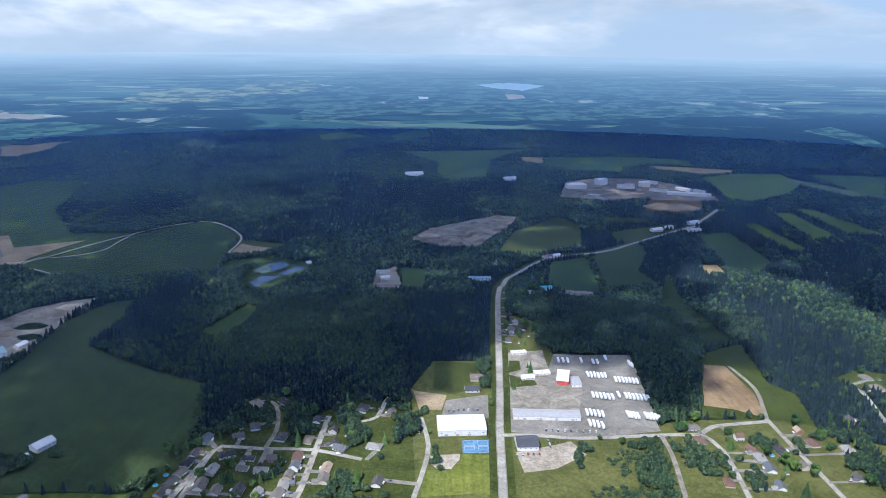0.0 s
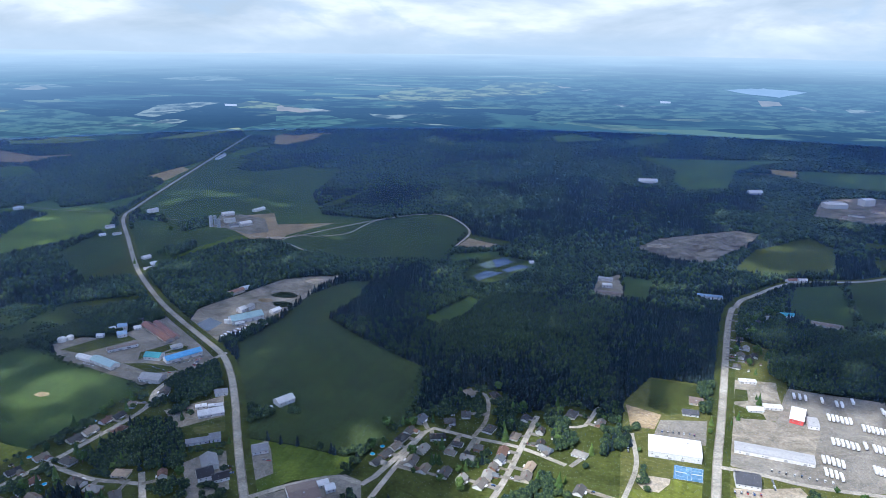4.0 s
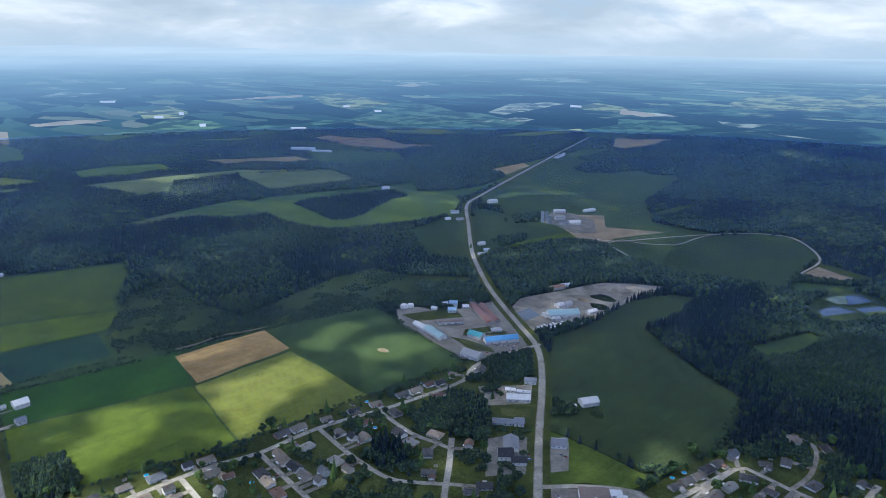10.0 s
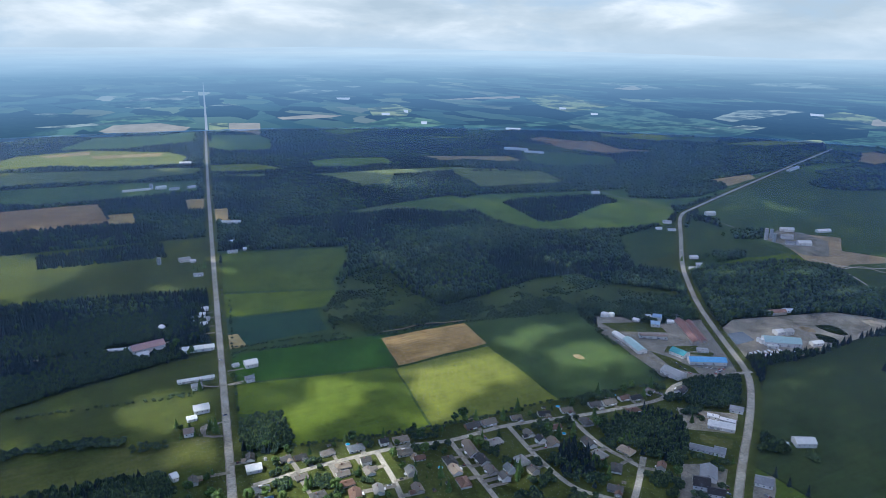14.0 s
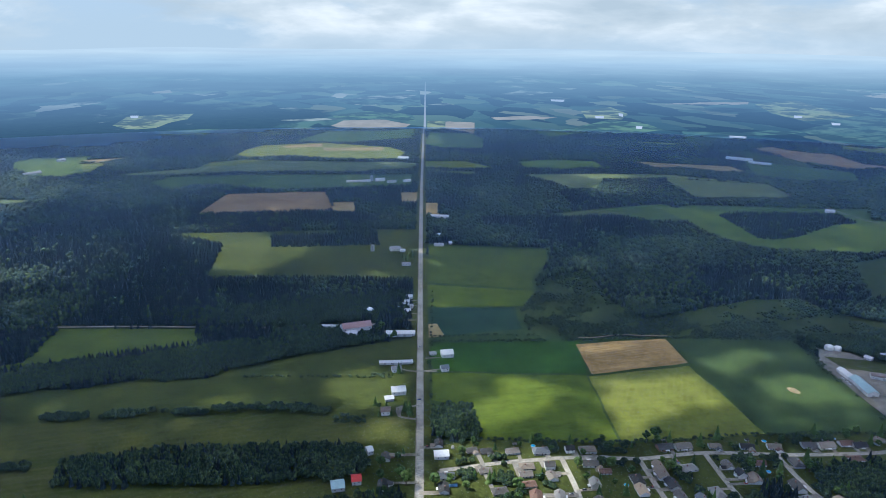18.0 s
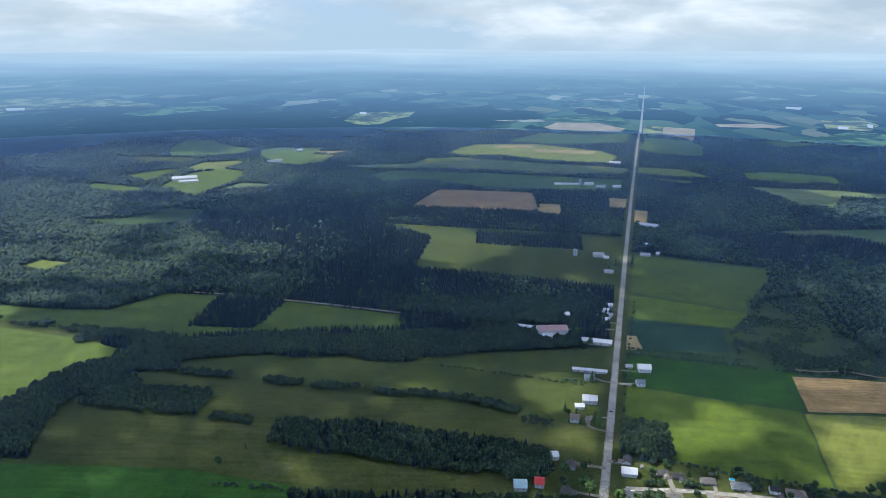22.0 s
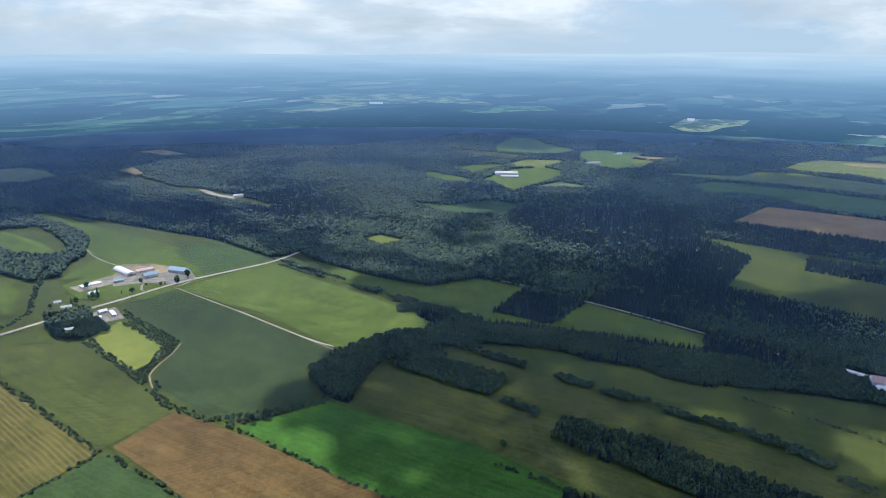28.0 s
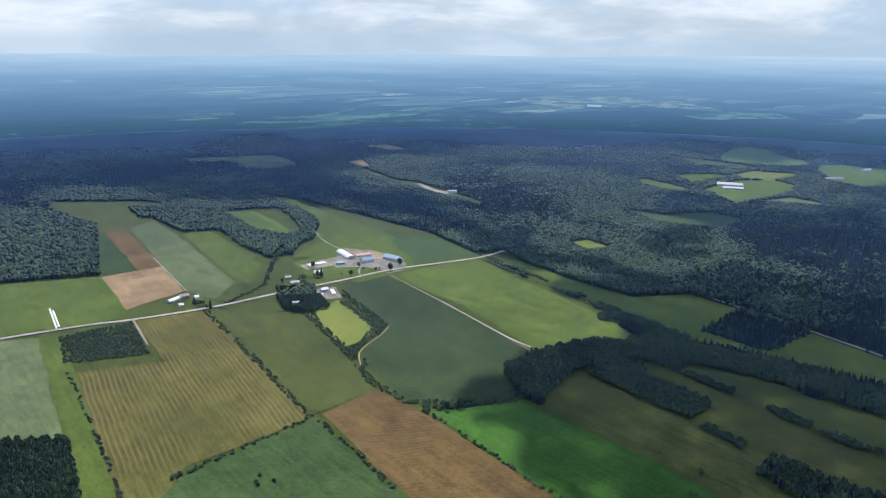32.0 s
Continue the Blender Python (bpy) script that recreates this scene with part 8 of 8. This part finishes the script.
round_tank(-821.2, 714.1, 6, 5, "squat white domed storage tank")
round_tank(-816.4, 724.3, 5, 5, "squat white domed storage tank")
round_tank(-636.5, 853.7, 3, 6, "white storage tank beside the sawmill")
round_tank(-643.1, 854.8, 3, 5, "white storage tank beside the sawmill")


def hoop_barn(x, y, turn, width, length, height):
    root = place("hoop_shelter", None, "white fabric hoop shelter with an open end", "shelter")
    root.matrix_basis = pose(x, y, 0, 0, 0, turn)
    out = [(width / 2 * math.cos(k * math.pi / 12), height * math.sin(k * math.pi / 12)) for k in range(13)]
    part("cover", prism(out + [(a * 0.94, b * 0.95) for a, b in reversed(out)], -length / 2, length / 2), "plastic_white", root)
    part("back_wall", prism([(a * 0.95, b * 0.95) for a, b in out], -length / 2, -length / 2 + 0.4), "white_wall", root)
    part("base", boxes([(-length / 2, -width / 2 - 0.2, 0, length / 2, -width / 2 + 0.4, 0.9), (-length / 2, width / 2 - 0.4, 0, length / 2, width / 2 + 0.2, 0.9)]), "concrete", root)
    CLEAR.append((x, y, 14))


hoop_barn(-1069.3, 75.4, -4.0, 12, 14, 7)


def silage_bag(x0, y0, x1, y1):
    """A long white plastic silage tube lying on the grass."""
    span = math.hypot(x1 - x0, y1 - y0)
    root = place("silage_bag", None, "long white plastic silage bag lying on the grass", "silage bag", "silage bags")
    root.matrix_basis = pose((x0 + x1) / 2, (y0 + y1) / 2, 0, 0, 0, math.degrees(math.atan2(y1 - y0, x1 - x0)))
    arc = [(1.6 * math.cos(k * math.pi / 8), 2.0 * math.sin(k * math.pi / 8)) for k in range(9)]
    part("bag", prism(arc, -span / 2, span / 2), "plastic_white", root)
    for side in (-1, 1):
        part("end_fold", prism([(a * 0.6, b * 0.5) for a, b in arc], side * span / 2 - 1.2, side * span / 2 + 1.2), "plastic_white", root)


silage_bag(-212.8, -1223.3, -201.5, -1129.5)
silage_bag(-215.2, -1211.7, -205.8, -1131.6)


def lumber_stack(x, y, turn, tall):
    root = place("lumber_stack", None, "wrapped stack of pale sawn lumber in the yard", "lumber", "lumber stacks")
    root.matrix_basis = pose(x, y, LEVEL[0], 0, 0, turn)
    for k in range(tall):
        part("bundle", boxes([(-3.6, -1.5, k * 1.3, 3.6, 1.5, k * 1.3 + 1.15)]), "plastic_white" if k == tall - 1 else "timber", root)
        part("bearer", boxes([(-3.0, -1.5, k * 1.3 + 1.15, -2.7, 1.5, k * 1.3 + 1.3), (2.7, -1.5, k * 1.3 + 1.15, 3.0, 1.5, k * 1.3 + 1.3)]), "timber", root)


for k in range(14):
    lumber_stack(-605 + 1.83 * k, 803 + 5.02 * k, 160, 2 + k % 3)
for k in range(9):
    lumber_stack(-615 + 1.83 * k, 807 + 5.02 * k, 160, 1 + k % 3)


def mound(name, x, y, radius, height, material, label):
    """A loose heap of earth or stone with an uneven crest."""
    rng = random.Random(int(x * 7 + y))
    verts, faces, sides = [], [], 22
    for i, (k, z) in enumerate(((1.0, 0.0), (0.8, 0.28), (0.55, 0.66), (0.28, 0.92))):
        for j in range(sides):
            w = radius * k * (1 + 0.35 * noise.noise((math.cos(j * math.tau / sides) * 1.3 + x, math.sin(j * math.tau / sides) * 1.3, i * 0.4))) * rng.uniform(0.94, 1.06)
            verts.append((x + w * math.cos(j * math.tau / sides) * 1.5, y + w * math.sin(j * math.tau / sides), z * height * rng.uniform(0.85, 1.1)))
    verts.append((x, y, height))
    for i in range(3):
        faces += [(i * sides + j, i * sides + (j + 1) % sides, (i + 1) * sides + (j + 1) % sides, (i + 1) * sides + j) for j in range(sides)]
    faces += [(3 * sides + j, 3 * sides + (j + 1) % sides, 4 * sides) for j in range(sides)]
    place(name, mesh_of(name, verts, faces, material), label, "heap")
    CLEAR.append((x, y, radius * 1.4))


mound('earth_mound', 574.3, 1844.6, 30, 12, 'dirt', 'brown heap of earth at the distant works')
mound('earth_mound', 631.2, 1833.4, 34, 13, 'dirt', 'brown heap of earth at the distant works')
mound('stone_mound', 422.3, 1952.0, 26, 9, 'rock', 'grey heap of stone at the distant works')
mound('stone_mound', 7.3, 1506.0, 24, 7, 'rock', 'grey heap of crushed stone in the quarry')
mound('stone_mound', 72.5, 1571.0, 30, 8, 'rock', 'grey heap of crushed stone in the quarry')
mound('stone_mound', 131.0, 1663.0, 24, 8, 'rock', 'grey heap of crushed stone in the quarry')
mound('sand_mound', -30.8, 1538.0, 18, 5, 'sand', 'pale heap of sand in the quarry')
mound('bark_mound', -622.4, 995.1, 16, 5, 'forest_floor', 'dark heap of bark in the sawmill yard')
mound('bark_mound', -641.5, 961.5, 10, 3, 'dirt', 'brown heap of bark in the sawmill yard')
mound('bark_mound', -604.7, 955.0, 13, 4, 'forest_floor', 'dark heap of bark in the sawmill yard')
mound('sand_mound', -601.8, 1077.5, 18, 4, 'sand', 'pale heap of sand at the yard edge')
mound('earth_mound', -715.5, 583.0, 9, 1.5, 'dirt', 'low overgrown heap of earth in the field')
mound('earth_mound', 106.2, 649.1, 8, 1.2, 'sand', 'low heap of bare earth')
mound('earth_mound', 132.6, 665.5, 7, 1.2, 'sand', 'low heap of bare earth')


def pool(x, y, radius):
    root = place("swimming_pool", None, "round above-ground pool with bright blue water", "pool", "garden pools")
    root.matrix_basis = pose(x, y, 0.3)
    part("rim", tube(radius, 0, 1.1, 18), "white_wall", root)
    part("water", tube(radius * 0.93, 1.1, 1.16, 18), "pool_water", root)


def shed_small(x, y, turn):
    root = place("garden_shed", None, "small pale garden shed behind a house", "shed", "garden sheds")
    root.matrix_basis = pose(x, y, 0, 0, 0, turn)
    part("wall", prism([(-1.5, 0), (1.5, 0), (1.5, 2.1), (0, 3.0), (-1.5, 2.1)], -2, 2), "cladding", root)
    part("roof", gable_roof(4, 3, 2.1, 0.9, 0.3, 0.12), "shingles", root)
    part("door", DOOR, None, root, m=pose(0, -1.55, 0))


def gardens():
    """Sheds, pools, cars and trees that go with the houses."""
    taken = list(BUILT)
    free = lambda x, y, r: all(math.hypot(x - a, y - b) > r + c - 1 for a, b, c in taken)
    for i, (x, y, face, d, qx, qy) in enumerate(HOUSE_AT):
        fx, fy = math.cos(radians(face)), math.sin(radians(face))
        bx, by = -fy, fx                                  # towards the back garden
        if i % 3 == 0 and free(x + bx * 15 + fx * 6, y + by * 15 + fy * 6, 3):
            shed_small(x + bx * 15 + fx * 6, y + by * 15 + fy * 6, face)
            taken.append((x + bx * 15 + fx * 6, y + by * 15 + fy * 6, 3))
        if i % 9 == 4 and free(x + bx * 13 - fx * 5, y + by * 13 - fy * 5, 4):
            pool(x + bx * 13 - fx * 5, y + by * 13 - fy * 5, 2.6)
            taken.append((x + bx * 13 - fx * 5, y + by * 13 - fy * 5, 4))
        if i % 2 == 0 and d > 16:
            u = 12.0 / d
            settle(CAR, pose(x + (qx - x) * u + fx * 5.2, y + (qy - y) * u + fy * 5.2, LEVEL[0], 0, 0, face + 90 + DICE.uniform(-6, 6)))
        for k in range(5):
            if k > 1 and i % 2:
                continue
            tx, ty = x + DICE.uniform(-17, 17) * fx + DICE.uniform(-8, 24) * bx, y + DICE.uniform(-17, 17) * fy + DICE.uniform(-8, 24) * by
            if free(tx, ty, 2.5) and nearest_route(tx, ty)[0] > 7:
                grow(tx, ty)
                taken.append((tx, ty, 2.5))


def tree_kinds():
    kinds = []
    for s in range(7):
        rng = random.Random(90 + s)
        spruce = s >= 4
        root = place("tree", None, "dark green garden spruce" if spruce else "leafy green garden tree with a rounded uneven crown", "tree", "garden trees")
        verts, faces = [], []
        if spruce:
            for tier in range(7):
                z, w = 0.8 + tier * 1.15, 2.5 * (1 - tier / 7.6)
                a = len(verts)
                verts.append((0, 0, z + 2.1))
                for k in range(9):
                    r = w * rng.uniform(0.7, 1.15)
                    verts.append((r * math.cos(k * math.tau / 9), r * math.sin(k * math.tau / 9), z - rng.uniform(0, 0.4)))
                faces += [(a, a + 1 + k, a + 1 + (k + 1) % 9) for k in range(9)]
        else:
            for c in range(26):
                mid = Vector((rng.gauss(0, 1), rng.gauss(0, 1), rng.gauss(0, 0.8))).normalized() * rng.uniform(0.8, 2.6)
                size = rng.uniform(0.8, 1.5)
                tv, tf = crown(200 + c, 1)
                a = len(verts)
                verts += [(mid.x + p[0] * 2 * size, mid.y + p[1] * 2 * size, 5.2 + mid.z * 1.1 + (p[2] - 0.5) * 2 * size) for p in tv]
                faces += [tuple(a + int(i) for i in f) for f in tf]
        part("crown", (verts, faces), "leaves", root)
        limbs = [tube(0.28, 0, 5.0, 8, 0.45)]
        for k in range(3):
            v, f = tube(0.11, 0, 2.2, 6, 0.4)
            m = pose(0, 0, 3.0, 38, 0, 120 * k + 20)
            limbs.append(([tuple(m @ Vector(p)) for p in v], f))
        v, f = [], []
        for lv, lf in limbs[:1 if spruce else 4]:
            a = len(v)
            v += lv
            f += [tuple(a + i for i in face) for face in lf]
        part("trunk", (v, f), "bark", root)
        kinds.append(root)
    return kinds


TREE_KINDS = tree_kinds()


def grow(x, y, size=None):
    kind = TREE_KINDS[DICE.randrange(7)]
    settle(kind, pose(x, y, 0, 0, 0, DICE.uniform(0, 360)) @ Matrix.Scale(size or DICE.uniform(0.75, 1.6), 4))


gardens()


def court_lines():
    """White lines and nets of two tennis courts side by side."""
    for k in (0, 1):
        root = place("tennis_net", None, "tennis net between two posts on the blue court", "net", "tennis nets")
        root.matrix_basis = pose(37.8, 671.7, LEVEL[0] + 0.02, 0, 0, 92) @ pose(0, -7.5 + 15 * k, 0)
        part("net", boxes([(-0.02, -5.4, 0.05, 0.02, 5.4, 0.95)]), "line_white", root)
        for side in (-1, 1):
            part("post", tube(0.06, 0, 1.1, 8, 1.0, 0.0, (0, side * 5.5)), "roof_dark", root)
        part("court_marking", boxes([(-11.9, -5.5, 0, -11.75, 5.5, 0.01), (11.75, -5.5, 0, 11.9, 5.5, 0.01), (-11.9, -5.5, 0, 11.9, -5.35, 0.01), (-11.9, 5.35, 0, 11.9, 5.5, 0.01), (-6.4, -4.1, 0, -6.3, 4.1, 0.01), (6.3, -4.1, 0, 6.4, 4.1, 0.01)]), "line_white", root)


court_lines()


# single trees round the farms and roadsides
for x, y in [(-656, -1148), (-726, -1096), (-722, -1076), (-735, -1053), (-747, -1057), (-772, -1054), (-758, -1039), (-629, -1100), (-630, -1090), (-641, -1094), (-595, -1094), (-603, -1092), (-683, -1060), (-402, -1092), (-404, -1084), (-411, -1085), (-410, -1069), (-416, -1067), (-402, -1102), (-674, -1076), (-568, -1108), (-521, -998), (-514, -965), (-794, -1055), (-764, 58), (-756, 62), (-760, 71), (-737, 74), (-738, 59), (-745, 91), (-735, 96), (-753, 94), (-962, 104), (-958, 98), (-995, 86), (-985, 78), (-860, 139), (-846, 96), (-839, 87), (-1367, 177)]:
    grow(x, y)
for x, y in [(-1340, 169), (-1355, 183), (-1356, 164), (-1490, 266), (-1604, 274), (-643, 71), (-654, 78), (-599, 74), (-614, 70), (-592, 52), (-637, -286), (-767, -75), (-604, -301), (115, 867), (117, 854), (91, 806), (61, 783), (60, 762), (-13, 697), (83, 791), (174, 688), (196, 678), (-1067, 1305), (-1075, 1336), (-1085, 1305), (-1087, 1274), (-1048, 1336), (-1264, 1435), (-1216, 1325), (-990, 1050), (-982, 1112), (-966, 1113), (-966, 1136), (-561, 502), (-560, 515), (-562, 485), (-515, 590), (-475, 542), (-460, 546), (-447, 556)]:
    grow(x, y)
for x, y in [(-434, 565), (-620, 265), (-642, 296), (-643, 242), (-642, 186), (-643, 139), (-576, 607), (-585, 591), (-626, 323), (-623, 294)]:
    grow(x, y)


spread_forest()

# ---- broken cloud above the camera; its gaps let the sun through to these parts of the land
GAPS = []
GAPS.append(np.array([(-202, 570), (-189, 610), (-156, 672), (-120, 739), (-60, 733), (-15, 789), (83, 986), (136, 966), (156, 880), (249, 882), (245, 720), (328, 810), (404, 894), (458, 812), (585, 846), (651, 801), (459, 527), (-118, 520)], float))
GAPS.append(np.array([(154, 1497), (216, 1576), (264, 1500), (199, 1399)], float))
GAPS.append(np.array([(441, 1256), (583, 1267), (662, 1080), (551, 1041), (443, 1114)], float))
GAPS.append(np.array([(-732, 172), (-773, 203), (-812, 232), (-812, 263), (-783, 284), (-790, 317), (-757, 308), (-729, 283), (-725, 251), (-693, 223), (-677, 182), (-676, 165)], float))
GAPS.append(np.array([(-738, 323), (-769, 363), (-780, 414), (-796, 483), (-767, 494), (-706, 479), (-666, 471), (-682, 420), (-665, 395), (-655, 370), (-644, 319), (-665, 313), (-700, 350), (-715, 324)], float))
GAPS.append(np.array([(-817, 493), (-835, 543), (-847, 589), (-819, 615), (-770, 574), (-774, 527), (-799, 497)], float))
GAPS.append(np.array([(-713, 550), (-723, 596), (-693, 588), (-685, 555), (-658, 542), (-677, 529)], float))
GAPS.append(np.array([(-752, 124), (-738, 173), (-698, 173), (-662, 138), (-705, 116)], float))
GAPS.append(np.array([(-686, 113), (-643, 204), (-621, 261), (-575, 255), (-541, 206), (-573, 93)], float))
GAPS.append(np.array([(-709, 76), (-703, 98), (-674, 94), (-679, 75)], float))
GAPS.append(np.array([(-709, -18), (-735, 99), (-681, 90), (-693, 1)], float))
GAPS.append(np.array([(-749, 562), (-750, 635), (-676, 643), (-679, 571)], float))
GAPS.append(np.array([(-319, -2277), (-624, -2037), (-753, -1694), (-935, -1792), (-962, -1251), (-970, -1012), (-894, -628), (-832, -562), (-696, -618), (-623, -601), (-528, -607), (-501, -506), (-473, -368), (-423, -326), (29, -703), (54, -1613)], float))
GAPS.append(np.array([(-494, -493), (-533, -495), (-523, -444), (-494, -443)], float))
GAPS.append(np.array([(-2104, -1416), (-2815, -1109), (-2700, -692), (-1946, -789), (-1782, -1018)], float))
GAPS.append(np.array([(-2934, -260), (-3111, 441), (-2572, 366), (-2671, -280)], float))
GAPS.append(np.array([(-1229, -1988), (-1623, -2114), (-1881, -1907), (-1900, -1570), (-1558, -1353), (-1272, -1452), (-1097, -1600)], float))
GAPS.append(np.array([(-1677, -1372), (-1876, -1110), (-1410, -870), (-1201, -881), (-1223, -1073)], float))
GAPS.append(np.array([(-1741, -1779), (-2005, -1618), (-1930, -1189), (-1700, -1087), (-1440, -1244), (-1441, -1451)], float))
GAPS.append(np.array([(-1262, -1098), (-1348, -985), (-1280, -733), (-1162, -717), (-1109, -894)], float))
GAPS.append(np.array([(-1495, -776), (-1596, -642), (-1573, -432), (-1334, -414), (-1202, -463), (-1203, -581)], float))
GAPS.append(np.array([(-1586, -297), (-1607, -141), (-1468, -115), (-1331, -157), (-1330, -225)], float))
GAPS.append(np.array([(-333, 595), (-315, 631), (-290, 629), (-281, 592), (-303, 578)], float))
GAPS.append(np.array([(-836, -5), (-870, 112), (-766, 98), (-767, 10)], float))
GAPS.append(np.array([(-1956, -2133), (-2467, -1818), (-2656, -1259), (-1912, -949), (-1592, -1190), (-1205, -981), (-1088, -1225)], float))
GAPS.append(np.array([(-3468, -469), (-3901, 563), (-2790, 408), (-2616, -43), (-2683, -337)], float))
GAPS.append(np.array([(483, 1271), (580, 1260), (664, 1175), (718, 1069), (523, 743), (465, 813), (443, 895), (443, 994)], float))


def cloud_layer():
    """Ragged cumulus at 1300 m, thin enough to let a little sun through."""
    height = 1300.0
    drift = sun_way * (height / sun_way.z)
    rng = np.random.default_rng(11)
    tv, tf = crown(77, 1)
    tv = tv - np.array([0, 0, 0.5])
    puffs = []
    # small puffs over the near land, to fit the gaps to lit patches in the camera's view; broad ones beyond
    for gap, inner, outer, out, sway, thin in ((27.0, 0, 1250, 2, 22, 0.03), (58.0, 1250, 5200, 30, 210, 0.17)):
        side = np.arange(-outer - gap, outer + gap, gap)
        gx, gy = [a.ravel() for a in np.meshgrid(side, side)]
        gx, gy = gx + rng.uniform(-0.4, 0.4, len(gx)) * gap, gy + rng.uniform(-0.4, 0.4, len(gy)) * gap
        heading = np.degrees(np.arctan2(-gx, gy))
        away = np.hypot(gx, gy)
        keep = (away < outer) & (away >= inner) & ((value_noise(gx, gy, 420, 21) * 0.65 + value_noise(gx, gy, 150, 22) * 0.35) > thin)
        keep &= ((heading > -50) | (heading < -150))
        wobble = sway * (value_noise(gx, gy, 4.2 * gap, 23) - 0.5), sway * (value_noise(gx, gy, 4.2 * gap, 24) - 0.5)
        for poly in GAPS:
            for k in range(9):
                step = 0 if k == 8 else out
                keep[boxed(gx + wobble[0] + step * math.cos(k * math.tau / 8), gy + wobble[1] + step * math.sin(k * math.tau / 8), poly)] = False
        gx, gy = gx[keep], gy[keep]
        wide = rng.uniform(1.45, 2.1, len(gx))[:, None] * gap
        turn = rng.uniform(0, math.tau, len(gx))[:, None]
        x, y = tv[None, :, 0] * wide, tv[None, :, 1] * wide
        puffs.append(np.stack([x * np.cos(turn) - y * np.sin(turn) + gx[:, None] + drift.x, x * np.sin(turn) + y * np.cos(turn) + gy[:, None] + drift.y,
                               tv[None, :, 2] * wide * 0.35 + height + 0 * x], 2))
    v = np.concatenate(puffs)
    f = tf[None] + (np.arange(len(v)) * len(tv))[:, None, None]
    me = mesh_of("clouds", v.reshape(-1, 3).tolist(), f.reshape(-1, 3).tolist(), "cloud")
    place("clouds", me, "broken layer of pale grey cumulus cloud", "clouds", kind="stuff")


def cloud_material():
    material = bpy.data.materials.new("cloud")
    MATERIALS["cloud"] = material
    tree = nodes_of(material)
    white, clear, mix = tree.nodes.new("ShaderNodeBsdfTranslucent"), tree.nodes.new("ShaderNodeBsdfTransparent"), tree.nodes.new("ShaderNodeMixShader")
    white.inputs["Color"].default_value = (0.80, 0.82, 0.85, 1)
    mix.inputs[0].default_value = 0.8
    tree.links.new(clear.outputs[0], mix.inputs[1]), tree.links.new(white.outputs[0], mix.inputs[2])
    tree.links.new(mix.outputs[0], tree.nodes.new("ShaderNodeOutputMaterial").inputs[0])


cloud_material()
cloud_layer()


def haze_sheet():
    """A see-through blue sheet that stands in for haze beyond the village, thicker away from the camera."""
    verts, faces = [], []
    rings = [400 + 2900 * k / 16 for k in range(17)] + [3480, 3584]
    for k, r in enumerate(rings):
        low = 26.0 if r < 3400 else 26 - 18 * (r - 3400) / 184        # lowered at the rim, to not overlap the backdrop in the camera's view
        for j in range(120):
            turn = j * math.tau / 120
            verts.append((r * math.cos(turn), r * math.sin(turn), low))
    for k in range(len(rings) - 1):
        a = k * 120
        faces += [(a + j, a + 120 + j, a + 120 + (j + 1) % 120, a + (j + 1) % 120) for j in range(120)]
    material = bpy.data.materials.new("haze")
    MATERIALS["haze"] = material
    tree = nodes_of(material)
    where = tree.nodes.new("ShaderNodeTexCoord").outputs["Object"]
    out = tree.nodes.new("ShaderNodeVectorMath")
    out.operation = "LENGTH"
    tree.links.new(where, out.inputs[0])
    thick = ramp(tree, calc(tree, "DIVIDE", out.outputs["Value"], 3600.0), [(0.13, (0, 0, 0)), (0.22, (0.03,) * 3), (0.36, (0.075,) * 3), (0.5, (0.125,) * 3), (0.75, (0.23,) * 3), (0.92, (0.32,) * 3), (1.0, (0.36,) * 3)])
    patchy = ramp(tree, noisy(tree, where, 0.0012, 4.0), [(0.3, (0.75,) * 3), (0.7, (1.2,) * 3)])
    mist, clear, mix = tree.nodes.new("ShaderNodeBsdfDiffuse"), tree.nodes.new("ShaderNodeBsdfTransparent"), tree.nodes.new("ShaderNodeMixShader")
    # shading normal tilted off the sun, so gaps in the cloud leave no bright patches on the sheet
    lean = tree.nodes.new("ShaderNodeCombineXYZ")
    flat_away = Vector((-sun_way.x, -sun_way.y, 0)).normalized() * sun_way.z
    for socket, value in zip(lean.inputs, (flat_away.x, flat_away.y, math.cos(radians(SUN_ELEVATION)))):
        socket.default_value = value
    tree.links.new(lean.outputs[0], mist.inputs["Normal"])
    # glare on the side of the sun, painted in as more thickness and paler colour
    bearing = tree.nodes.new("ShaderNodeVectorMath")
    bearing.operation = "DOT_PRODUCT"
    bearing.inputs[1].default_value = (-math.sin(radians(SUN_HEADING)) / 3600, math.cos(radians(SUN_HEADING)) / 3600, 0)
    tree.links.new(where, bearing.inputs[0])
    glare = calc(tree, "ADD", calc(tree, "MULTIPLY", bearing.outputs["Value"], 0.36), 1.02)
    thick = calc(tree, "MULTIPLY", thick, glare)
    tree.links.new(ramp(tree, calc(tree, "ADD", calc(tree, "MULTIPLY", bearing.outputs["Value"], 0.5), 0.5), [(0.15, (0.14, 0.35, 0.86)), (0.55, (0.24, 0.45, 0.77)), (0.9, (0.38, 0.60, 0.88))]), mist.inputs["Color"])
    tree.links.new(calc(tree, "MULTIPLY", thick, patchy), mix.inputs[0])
    tree.links.new(clear.outputs[0], mix.inputs[1]), tree.links.new(mist.outputs[0], mix.inputs[2])
    tree.links.new(mix.outputs[0], tree.nodes.new("ShaderNodeOutputMaterial").inputs[0])
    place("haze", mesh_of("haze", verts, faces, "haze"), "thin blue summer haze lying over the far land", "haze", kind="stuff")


haze_sheet()
